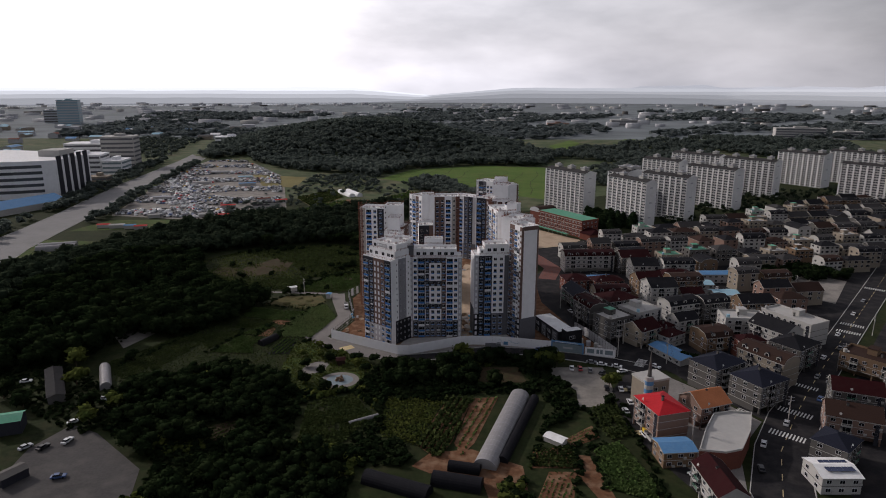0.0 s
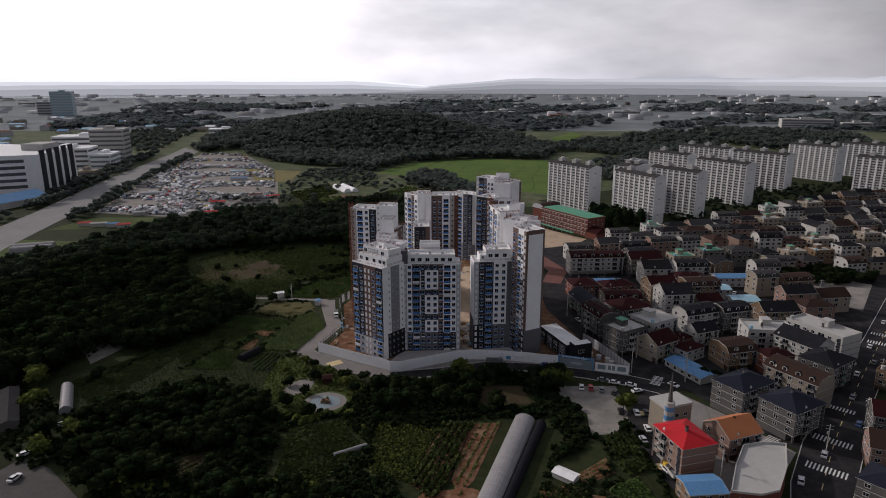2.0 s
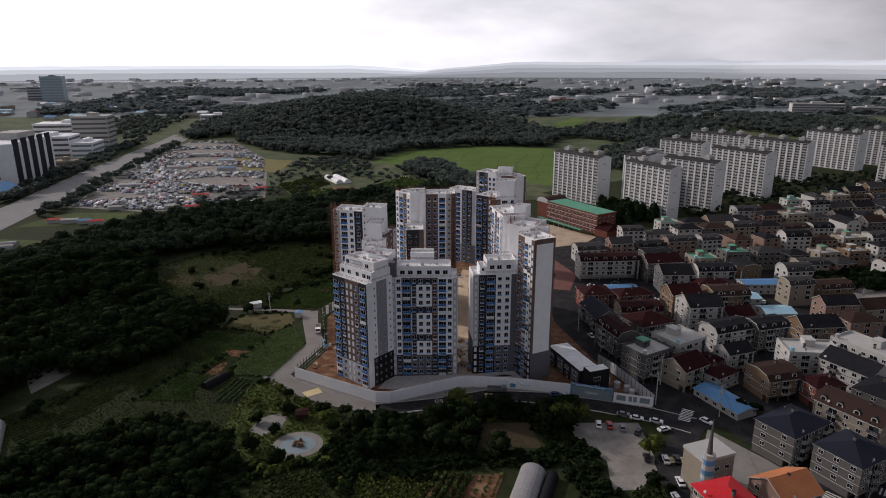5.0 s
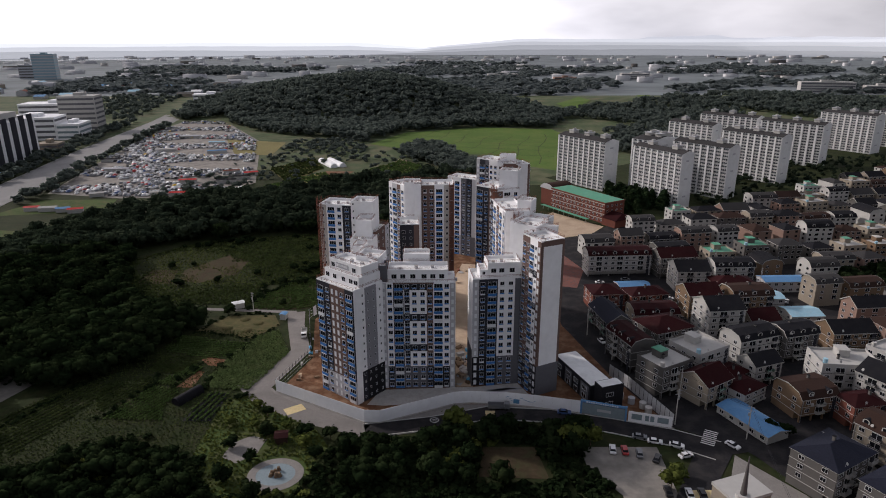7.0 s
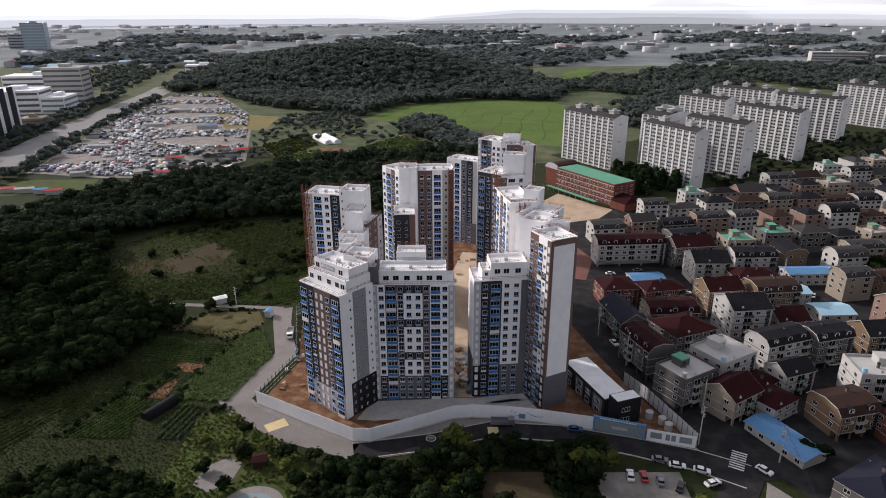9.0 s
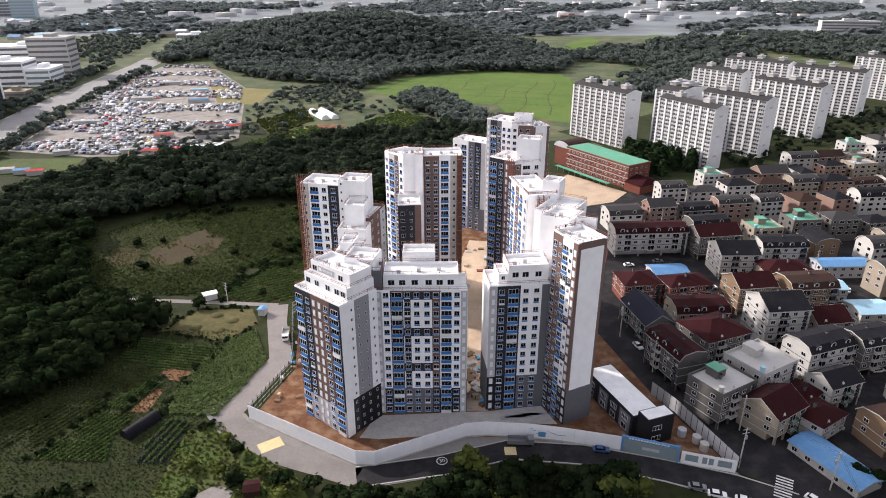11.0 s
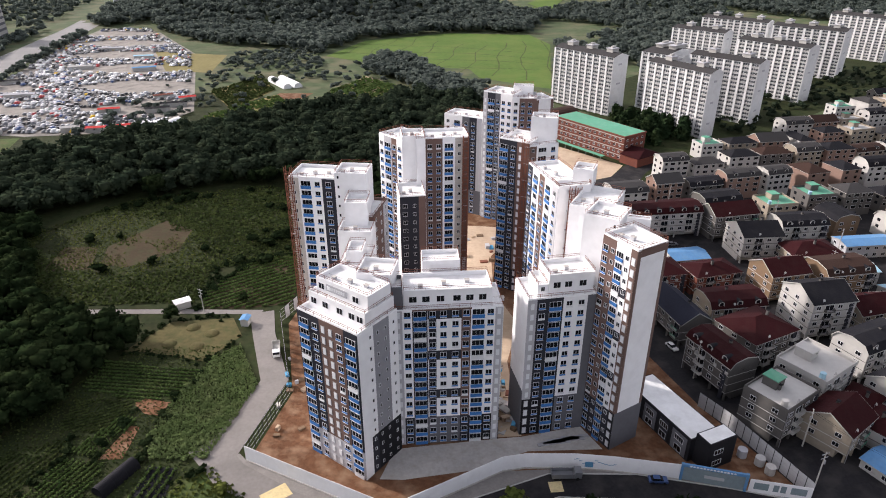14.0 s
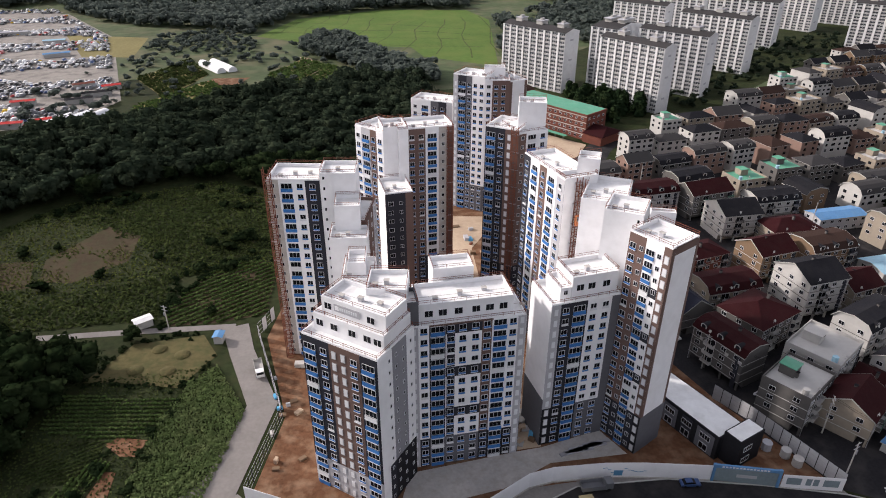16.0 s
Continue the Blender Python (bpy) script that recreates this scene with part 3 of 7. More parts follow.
            rail.box(0.1, ln - 0.1, depth - 0.14, depth - 0.08, z, z + 0.07, "hoist")
            for x in (0.08, ln - 0.14):
                rail.box(x, x + 0.06, 0.16, depth - 0.16, z, z + 0.07, "hoist")
        for y in np.linspace(1.5, depth - 0.2, max(2, int(depth / 2.2))):
            for x in (0.08, ln - 0.14):
                rail.box(x, x + 0.06, y - 0.03, y + 0.03, z1, z1 + 0.86, "hoist")
        part("railing", rail, tw, "thin rust red safety railing", at=at)
        if ln > 7 and depth > 6:
            for k in range(2 + int(ln / 12)):
                vx, vy = ln * (0.2 + 0.27 * k), depth * (0.35 + 0.3 * ((k * 7) % 3) / 3)
                b = Build()
                b.box(vx - 0.5, vx + 0.5, vy - 0.4, vy + 0.4, z1 - parapet + 0.06, z1 - parapet + 0.7 + 0.3 * (k % 2), "lgrey")
                b.box(vx - 0.6, vx + 0.6, vy - 0.5, vy + 0.5, z1 - parapet + 0.7 + 0.3 * (k % 2), z1 - parapet + 0.8 + 0.3 * (k % 2), "conc")
                part("roof_vent", b, tw, "grey roof vent", at=at)
            b = Build()
            b.box(0.3, ln - 0.3, depth * 0.5 - 0.06, depth * 0.5 + 0.06, z1 - parapet + 0.065, z1 - parapet + 0.09, "conc")
            part("roof_joint", b, tw, "dark roof joint", at=at)
    return at, ln


def facade(tw, at, ln, z0, floors, cols, base=3, guards=True, first=0, top=0.0):
    """Coloured panels and windows, storey by storey, on the front of a block."""
    total = sum(c[0] for c in cols)
    x = 0.0
    for w, key, bkey, kind in cols:
        w = w / total * ln
        zb, zt = z0 + base * FH, top or z0 + floors * FH
        if key:
            b = Build()
            b.box(x + 0.0015, x + w - 0.0015, -0.12, 0, zb, zt, key)
            part("facade_panel", b, tw, at=at)
        if bkey and base:
            b = Build()
            b.box(x + 0.0015, x + w - 0.0015, -0.14, 0, z0, zb - 0.002, bkey)
            part("facade_panel", b, tw, at=at)
        xc = x + w / 2
        for fl in range(first, floors):
            zc = z0 + fl * FH + 1.62
            yy = -0.14 if fl < base else -0.12
            if kind in WIN:
                part("window", WIN[kind], tw, at=at @ pose(xc, yy, zc))
                if guards and kind in GUARD:
                    g = kind + "w" if (fl * 7 + int(xc * 3)) % 9 == 4 else kind
                    part("balcony_guard", GUARD[g], tw, at=at @ pose(xc, yy, zc - (1.12 if kind[:3] == "bal" else 0.78)))
            elif kind == "rel":
                part("relief_panel", RELIEF, tw, at=at @ pose(xc, yy, zc - 0.1))
        x += w


def side(at, ln, depth, which):
    """The frame of a block's right or left wall."""
    return at @ (pose(ln, 0, 0, 0, 0, 90) if which == "r" else pose(0, depth, 0, 0, 0, -90))


def strip(tw, at, x0, x1, z0, z1, key, y=-0.16):
    b = Build()
    b.box(x0, x1, y, -0.125, z0, z1, key)
    part("facade_band", b, tw, at=at)


def hoist_mast(tw, at, x, h):
    """A square lattice mast of rusty steel standing before a wall, tied back to it."""
    b = Build()
    w, d, y = 1.7, 1.3, -2.0
    for dx, dy in ((0, 0), (w, 0), (0, d), (w, d)):
        b.box(x + dx - 0.09, x + dx + 0.09, y + dy - 0.09, y + dy + 0.09, 0, h, "hoist")
    up = 1
    for z in np.arange(0, h - 1, 1.45):
        b.box(x, x + w, y - 0.06, y + 0.06, z, z + 0.14, "hoist")
        b.box(x, x + w, y + d - 0.06, y + d + 0.06, z, z + 0.14, "hoist")
        b.tube((x if up > 0 else x + w, y, z), (x + w if up > 0 else x, y, z + 1.45), 0.06, 0.06, "hoist", 4)
        b.tube((x, y if up > 0 else y + d, z), (x, y + d if up > 0 else y, z + 1.45), 0.06, 0.06, "hoist", 4)
        up = -up
    for z in np.arange(2.87, h, 5.74):
        b.box(x - 0.3, x + w + 0.3, y + d, -0.15, z, z + 0.12, "steel")
    part("hoist_mast", b, tw, "rusty red lattice hoist mast", at=at)


def windows_row(tw, at, xs_, z, kind="pent"):
    for x in xs_:
        part("window", WIN[kind], tw, at=at @ pose(x, -0.002, z))


# tower A: stepped block with blue balconies
G1 = "new apartment towers"
tw = thing("apartment_tower", -31, 297, 0, "new apartment tower with blue balconies and stepped white penthouse", "apartment tower", G1)
at, ln = block(tw, (-38, 298), (-24, 286), 13, 0, 41.6)
facade(tw, at, ln, 0, 14, [(3.4, "dgrey", "lgrey", "bal"), (2.4, "dgrey", "lgrey", "win"), (1.9, "brown", "lgrey", "rel"), (1.9, "brown", "lgrey", "rel"), (2.4, "brown", "lgrey", "win"), (3.4, "dgrey", "lgrey", "bal")], 3, top=41.2)
facade(tw, side(at, ln, 13, "r"), 13, 0, 14, [(2.6, "white", "white", ""), (2.2, "white", "dgrey", "slit"), (2.6, "mgrey", "black", "slit"), (2.6, "mgrey", "black", "slit"), (3.0, "white", "black", "slit")], 4, guards=False, top=41.2)
pl, pn = block(tw, (-35.3, 299.6), (-22.3, 288.5), 9.5, 40.6, 45.0, name="penthouse")
windows_row(tw, pl, (1.6, 5.2, 9.6, 13.2, 15.6), 43.0)
p2, pn2 = block(tw, (-33.4, 300.3), (-21.6, 290.2), 7.5, 44.0, 48.2, name="penthouse")
windows_row(tw, p2, (1.6, 12.0), 46.2)
sg = Build()
sg.box(3.2, 9.4, -0.16, -0.04, 45.6, 47.3, "lgrey")
for i in range(8):
    sg.box(4.6 + i * 0.55, 4.95 + i * 0.55, -0.22, -0.16, 46.1, 46.8, "frame")
sg.box(3.5, 4.4, -0.22, -0.16, 46.0, 46.9, "white")
part("roof_sign", sg, tw, "pale grey sign board", at=p2)
block(tw, (-24.5, 300), (-16.5, 298.2), 8, 38, 48.8, name="stair_core")
block(tw, (-16.8, 297.5), (-14.2, 297.5), 6, 0, 46.0, "grey", name="link_wall")
block(tw, (-29, 310), (-22, 309), 10, 0, 45.5, name="wall")
block(tw, (-27.5, 313), (-23.5, 312.5), 6, 44.5, 47.8, name="stair_core")

# tower B: broad block with a grid of white, brown and grey bays
tw = thing("apartment_tower", -4, 303, 0, "new apartment tower with white, brown and dark grey bays", "apartment tower", G1)
at, ln = block(tw, (-16.3, 297.3), (9.0, 297.6), 11, 0, 40.2)
facade(tw, at, ln, 0, 14, [(1.9, "lgrey", "lgrey", "rel"), (2.3, "white", "dgrey", "win"), (3.5, "dgrey", "grey", "bal"), (2.3, "white", "grey", "win"), (2.8, "white", "grey", "win"), (2.8, "white", "grey", "win"), (2.2, "brown", "dgrey", "win"), (3.5, "white", "black", "bal"), (2.2, "white", "black", "win"), (1.8, "lgrey", "lgrey", "rel")], 3, top=39.9)
# dark storey bands and dark slots that draw the white field into steps
for f in (13, 9, 5):
    strip(tw, at, 7.75, 15.65, f * FH + 0.1, (f + 1) * FH - 0.1, "dgrey", -0.135)
strip(tw, at, 4.2, 18.0, 39.72, 40.15, "brown", -0.17)
for f0, f1 in ((10, 13), (6, 9), (3, 5)):
    strip(tw, at, 7.95, 9.75, f0 * FH, f1 * FH + 0.08, "dgrey", -0.134)
    strip(tw, at, 7.75, 7.94, f0 * FH, f1 * FH + 0.08, "white", -0.15)
facade(tw, side(at, ln, 11, "r"), 11, 0, 13, [(3, "white", "dgrey", ""), (3, "white", "dgrey", "slit"), (5, "lgrey", "dgrey", "")], 4, guards=False, top=39.8)
pl, pn = block(tw, (-14.0, 299.3), (6.6, 299.6), 8.5, 39.2, 44.0, name="penthouse")
windows_row(tw, pl, (2.2, 5.2, 8.6), 41.6)
windows_row(tw, pl, (12.4, 15.4, 18.4), 41.6)
block(tw, (-9.2, 309), (0, 309), 6, 0, 46.5, name="stair_core")

# tower C: lower wing of the east pair
tw = thing("apartment_tower", 23, 304, 0, "new white apartment tower with dark balcony bay", "apartment tower", G1)
at, ln = block(tw, (15.0, 298.6), (31.6, 300.4), 10.5, 0, 41.0)
facade(tw, at, ln, 0, 14, [(1.9, "lgrey", "black", "rel"), (2.2, "dgrey", "black", "win"), (3.4, "dgrey", "black", "bal"), (2.6, "white", "grey", "win"), (2.6, "white", "grey", "win"), (1.8, "grey", "grey", "")], 4, top=40.6)
facade(tw, side(at, ln, 10.5, "l"), 10.5, 0, 14, [(10, "white", "grey", "")], 5, guards=False, top=40.6)
pl, pn = block(tw, (20.2, 301.0), (31.4, 302.2), 8, 40, 45.8, name="penthouse")
windows_row(tw, pl, (2.0, 4.8, 8.4), 43.0)
pl, pn = block(tw, (17.5, 300.8), (20.1, 301.1), 7, 40, 43.4, name="penthouse")
windows_row(tw, pl, (1.3,), 42.2, "sml")

# tower D: tall slab with a blank white gable
tw = thing("apartment_tower", 38, 298, 0, "tall new apartment tower with blank white gable", "apartment tower", G1)
at, ln = block(tw, (31.9, 300.9), (36.6, 291.6), 9.2, 0, 56.4)
facade(tw, at, ln, 0, 19, [(2.4, "brown", "black", "win"), (2.1, "brown", "dgrey", "sml"), (2.7, "white", "dgrey", "bal2"), (1.9, "white", "dgrey", "sml"), (1.9, "brown", "black", "rel")], 4, top=56.0)
for f in (15, 11, 7):
    strip(tw, at, 4.25, 8.6, f * FH + 0.1, (f + 1) * FH - 0.35, "dgrey", -0.135)
rs = side(at, ln, 9.2, "r")
facade(tw, rs, 9.2, 0, 19, [(0.9, "brown", "grey", ""), (7.4, "white", "grey", ""), (0.9, "brown", "grey", "")], 4, guards=False, top=56.0)
strip(tw, rs, 0.9, 8.3, 54.4, 56.3, "brown", -0.13)
block(tw, (29.5, 309.5), (36.5, 304.5), 9.5, 0, 57.5, "white", name="stair_core")
core_at = pose(29.5 - 38, 309.5 - 298, 0, 0, 0, math.degrees(math.atan2(-5, 7)))
for z in np.arange(30, 56, FH):
    part("window", WIN["slit"], tw, at=core_at @ pose(7.6, -0.01, z))
block(tw, (38.5, 305.5), (43.5, 303.5), 2, 55, 58.0, "white", name="stair_core")

# tower K: long back wing behind C and D, bare white end wall
tw = thing("apartment_tower", 34, 330, 0, "white back wing with bare end wall and red hoist mast", "apartment tower", G1)
block(tw, (29.5, 322.5), (38.5, 317.0), 16, 0, 54.5)
at, ln = block(tw, (24.6, 352), (28.6, 331), 9.5, 0, 55.8)
facade(tw, at, ln, 0, 19, [(2.4, "dgrey", "black", "win"), (3.2, "white", "grey", "bal"), (2.4, "brown", "grey", "win"), (3.2, "white", "grey", "bal"), (2.4, "lgrey", "grey", "win")], 3, top=55.4)
fr, fl_ = block(tw, (28.6, 331), (38.0, 332.6), 5, 0, 55.9)
block(tw, (33.5, 336.0), (38.5, 333.5), 6, 54, 59.4, name="stair_core")
hoist_mast(tw, fr, 3.0, 56)

cage = Build()
cage.box(2.5, 5.2, -2.9, -2.1, 43.6, 43.8, "rorange")
cage.box(2.5, 5.2, -2.9, -2.1, 46.2, 46.4, "rorange")
for x in (2.5, 3.75, 5.0):
    cage.box(x, x + 0.2, -2.9, -2.7, 43.8, 46.2, "rorange")
    cage.box(x, x + 0.2, -2.3, -2.1, 43.8, 46.2, "rorange")
cage.box(2.5, 5.2, -2.86, -2.8, 43.8, 44.9, "rorange")
part("hoist_cage", cage, tw, "orange hoist cage", at=fr)

# tower I
tw = thing("apartment_tower", 29, 374, 0, "dark grey and white new tower with tall white core", "apartment tower", G1)
at, ln = block(tw, (19.8, 377), (28.5, 370), 12, 0, 56.0)
facade(tw, at, ln, 0, 19, [(3.2, "dgrey", "black", "bal"), (2.4, "dgrey", "black", "win"), (2.2, "brown", "dgrey", "rel"), (1.6, "brown", "dgrey", "")], 3, top=55.6)
at2, ln2 = block(tw, (28.5, 370), (38.5, 372.5), 11, 0, 55.0)
facade(tw, at2, ln2, 0, 19, [(2.0, "brown", "dgrey", "sml"), (3.2, "white", "grey", "bal"), (3.0, "white", "grey", "win")], 3, top=54.6)
block(tw, (29.5, 375), (37.6, 372.6), 6.5, 54, 63.2, name="stair_core")
hoist_mast(tw, at, 9.4, 57)

# tower H with its low wing G
tw = thing("apartment_tower", 35, 440, 0, "white and grey new apartment tower with brown framed gable", "apartment tower", G1)
at, ln = block(tw, (22.8, 440), (33.5, 431.5), 11, 0, 57.0)
facade(tw, at, ln, 0, 19, [(1.8, "lgrey", "lgrey", "rel"), (3.2, "dgrey", "dgrey", "bal"), (2.2, "grey", "grey", "win"), (2.4, "white", "grey", "win"), (2.4, "white", "grey", "win")], 4, top=56.6)
at2, ln2 = block(tw, (33.5, 431.5), (43, 429.6), 11, 0, 56.0)
facade(tw, at2, ln2, 0, 19, [(2.6, "white", "grey", "win"), (2.6, "brown", "grey", "win"), (2.6, "brown", "grey", "win"), (1.0, "brown", "dgrey", "")], 4, top=55.6)
at3, ln3 = block(tw, (43, 429.6), (50.5, 432), 10, 0, 55.4)
facade(tw, at3, ln3, 0, 19, [(1.0, "brown", "dgrey", ""), (5.5, "white", "dgrey", ""), (1.2, "brown", "dgrey", "")], 4, guards=False, top=55.0)
facade(tw, side(at3, ln3, 10, "r"), 10, 0, 19, [(3.2, "white", "dgrey", "bal"), (2.4, "dgrey", "dgrey", "win"), (2.4, "white", "dgrey", "win")], 4, top=55.0)
block(tw, (35, 439), (43, 437), 5, 55, 59.0, name="stair_core")
at, ln = block(tw, (7.2, 451), (22.6, 441), 10, 0, 45.0)
facade(tw, at, ln, 0, 15, [(2.4, "white", "lgrey", "win"), (3.2, "white", "lgrey", "bal"), (2.2, "grey", "grey", "win"), (2.2, "dgrey", "grey", "win"), (1.6, "lgrey", "grey", "")], 4, top=44.6)

# tower F: white cores, brown bay and low dark grey wing
tw = thing("apartment_tower", -4, 372, 0, "new apartment tower with blank white cores and brown bay", "apartment tower", G1)
at, ln = block(tw, (-5, 377.2), (9.8, 378.2), 11, 0, 56.2)
facade(tw, at, ln, 0, 19, [(2.5, "brown", "brown", "win"), (2.1, "brown", "dgrey", "win"), (3.3, "white", "dgrey", "bal"), (2.2, "conc", "conc", "sml"), (1.5, "brown", "lgrey", "")], 4, top=55.8)
block(tw, (-12.4, 374.2), (-5.1, 374.6), 9, 0, 57.8, name="stair_core")
block(tw, (-8.0, 372.6), (-5.0, 372.8), 4, 0, 57.2, name="stair_core")
at, ln = block(tw, (-20, 384), (-12.4, 374.2), 10, 0, 56.5)
facade(tw, at, ln, 0, 19, [(2.2, "white", "lgrey", "win"), (3.2, "lgrey", "lgrey", "bal"), (2.2, "brown", "lgrey", "win"), (2.4, "white", "white", "win")], 4, top=56.1)
at, ln = block(tw, (-13.9, 361.2), (-5.6, 361.8), 12, 0, 42.4, top="roofw")
facade(tw, at, ln, 0, 14, [(3.2, "dgrey", "dgrey", "win"), (2.6, "dgrey", "dgrey", "sml"), (2.2, "brown", "brown", "")], 3, guards=False, top=42.0)
hoist_mast(tw, pose(-5 + 4, 377.2 - 372, 0, 0, 0, 3.9), 12.6, 57)

# tower E: white tower with stepped roof terraces
tw = thing("apartment_tower", -33, 342, 0, "white and grey new tower with stepped roof terraces", "apartment tower", G1)
at, ln = block(tw, (-45.2, 347), (-32, 344), 11, 0, 55.2)
facade(tw, at, ln, 0, 19, [(2.4, "conc", "conc", "sml"), (3.3, "white", "white", "bal"), (2.2, "white", "grey", "win"), (3.0, "dgrey", "dgrey", "win")], 3, top=54.8)
ca, cl = block(tw, (-31.9, 343), (-23, 341.5), 9, 0, 57.2, name="stair_core")
for z in np.arange(10, 56, FH):
    part("window", WIN["slit"], tw, at=ca @ pose(1.0, -0.01, z))
block(tw, (-29, 335), (-22.8, 334.3), 7, 0, 51.5, name="stair_core")
block(tw, (-30.8, 329.6), (-21.8, 328.4), 7, 0, 45.6)
at, ln = block(tw, (-21.5, 336), (-17.6, 350), 6, 0, 46.5, "brown")
facade(tw, at, ln, 0, 16, [(3, "brown", "brown", "sml"), (3, "brown", "brown", "sml"), (3, "lgrey", "grey", "win")], 3, guards=False, top=46.1)
hoist_mast(tw, pose(-45.2 + 33, 347 - 342, 0, 0, 0, -12.8), -0.2, 58.5)

# ---- older white slab blocks beyond the villas ----
_b = Build()
_b.box(-2.1, 2.3, -0.55, -0.47, -1.35, -0.75, "offw")
_b.box(-2.3, 2.3, -0.47, 0, -1.45, -1.35, "white")
_b.poly([(-2.1, -0.04, -0.6), (2.1, -0.04, -0.6), (2.1, -0.04, 0.8), (-2.1, -0.04, 0.8)], "fglass")
for _x in (-2.3, -0.8, 0.75, 2.2):
    _b.box(_x, _x + 0.1, -0.12, -0.04, -0.6, 0.9, "frame")
_b.box(-2.1, 2.1, -0.12, -0.04, 0.8, 0.9, "frame")
FLAT_BALCONY = _b.mesh("balcony")
def flats(p0, p1, depth, floors=15, h=41.0):
    """A long white slab of flats: bays of wide windows with balcony guards, hipped grey roof ridge and roof boxes."""
    tw = thing("apartment_block", *p0, 0, "older white slab apartment block with rows of balconies", "apartment block", "white apartment blocks")
    ang = math.degrees(math.atan2(p1[1] - p0[1], p1[0] - p0[0]))
    tw.matrix_basis = pose(*p0, 0, 0, 0, ang)
    ln = math.hypot(p1[0] - p0[0], p1[1] - p0[1])
    b = Build()
    b.box(0, ln, 0, depth, 0, h - 1.5, "flatw")
    part("wall", b, tw)
    b = Build()
    e = 0.5
    b.poly([(-e, -e, h - 1.5), (ln + e, -e, h - 1.5), (ln + e, depth / 2, h + 0.8), (-e, depth / 2, h + 0.8)], "rslate")
    b.poly([(ln + e, depth + e, h - 1.5), (-e, depth + e, h - 1.5), (-e, depth / 2, h + 0.8), (ln + e, depth / 2, h + 0.8)], "rslate")
    b.poly([(ln + e, -e, h - 1.5), (ln + e, depth + e, h - 1.5), (ln + e, depth / 2, h + 0.8)], "flatw")
    b.poly([(-e, depth + e, h - 1.5), (-e, -e, h - 1.5), (-e, depth / 2, h + 0.8)], "flatw")
    b.poly([(-e, -e, h - 1.52), (-e, depth + e, h - 1.52), (ln + e, depth + e, h - 1.52), (ln + e, -e, h - 1.52)], "flatw")
    part("roof", b, tw, "low grey pitched roof")
    n = max(2, round(ln / 20))
    for i in range(n):
        x = ln * (i + 0.5) / n
        b = Build()
        b.box(x - 2.6, x + 2.6, depth * 0.38, depth * 0.8, h - 1.0, h + 2.6, "offw")
        lh = part("lift_house", b, tw)
        b = Build()
        b.box(x - 2.9, x + 2.9, depth * 0.34, depth * 0.84, h + 2.6, h + 2.9, "lgrey")
        b.box(x - 0.8, x + 0.8, depth * 0.5, depth * 0.7, h + 2.9, h + 4.2, "offw")
        part("roof_cap", b, lh, "grey cap with vent")
    bays = max(4, round(ln / 6.2))
    near = p0[0] < 230
    rest = Build()
    fh = (h - 2.2) / floors
    for i in range(bays):
        xc = ln * (i + 0.5) / bays
        w = ln / bays
        b = Build()
        b.box(xc - w / 2 + 0.02, xc - w / 2 + 1.35, -0.62, 0, 0, h - 1.6, "flatw")
        part("pier", b, tw)
        for f in range(floors):
            z = 0.6 + f * fh + 1.5
            if near:
                part("balcony", FLAT_BALCONY, tw, at=pose(xc + 0.4, -0.02, z))
            else:
                x = xc + 0.4
                rest.box(x - 2.1, x + 2.3, -0.55, -0.47, z - 1.35, z - 0.75, "offw")
                rest.poly([(x - 2.1, -0.04, z - 0.6), (x + 2.1, -0.04, z - 0.6), (x + 2.1, -0.04, z + 0.8), (x - 2.1, -0.04, z + 0.8)], "fglass")
                rest.box(x - 0.06, x + 0.06, -0.12, -0.04, z - 0.6, z + 0.8, "frame")
    if not near:
        part("balcony_rest", rest, tw)["kind"] = "stuff"
    b = Build()
    for f in range(0, floors, 5):
        b.box(ln + 0.002, ln + 0.03, depth * 0.35, depth * 0.6, f * fh + 8, f * fh + 9.2, "lgrey")
    part("gable_mark", b, tw, "grey painted marks on the gable")
    return tw


for p0, p1, d in (((103.4, 650.6), (132.4, 604.6), 15), ((151.5, 592), (173.5, 549), 12), ((189.6, 615), (218, 576), 15), ((254, 676), (284, 630), 16),
                  ((322, 749), (360, 704), 18), ((424, 825), (455, 777), 20), ((426, 695), (468, 640), 18), ((284, 808), (324, 762), 16),
                  ((495, 835), (535, 785), 18), ((228, 742), (256, 704), 15), ((160, 628), (172, 612), 34)):
    flats(p0, p1, d)

# ---- brick school ----
sch = thing("school", 83.5, 556, 0, "red brick school with white bands and green flat roof", "school")
ang = math.degrees(math.atan2(-46, 28))
sch.matrix_basis = pose(83.5, 556, 0, 0, 0, ang)
b = Build()
b.box(0, 54, 0, 18, 0, 13.5, "brick")
part("wall", b, sch)
b = Build()
b.box(-0.3, 54.3, -0.3, 18.3, 13.5, 14.3, "brick")
part("parapet", b, sch)
b = Build()
b.box(0.3, 53.7, 0.3, 17.7, 14.3, 14.38, "rgreen")
part("roof", b, sch, "green waterproofed flat roof")
for f in range(4):
    b = Build()
    b.box(0, 54, -0.12, 0, 2.9 + f * 3.3, 3.3 + f * 3.3, "offw")
    part("band", b, sch, "pale stone band")
    for i in range(14):
        part("window", WIN["flat2"], sch, at=pose(2.4 + i * 3.75, -0.02, 1.75 + f * 3.3))
    for i in range(4):
        part("window", WIN["flat2"], sch, at=pose(54.02, 2.5 + i * 4.2, 1.75 + f * 3.3, 0, 0, 90))
b = Build()
b.box(54, 66, -2, 16, 0, 5.0, "brick")
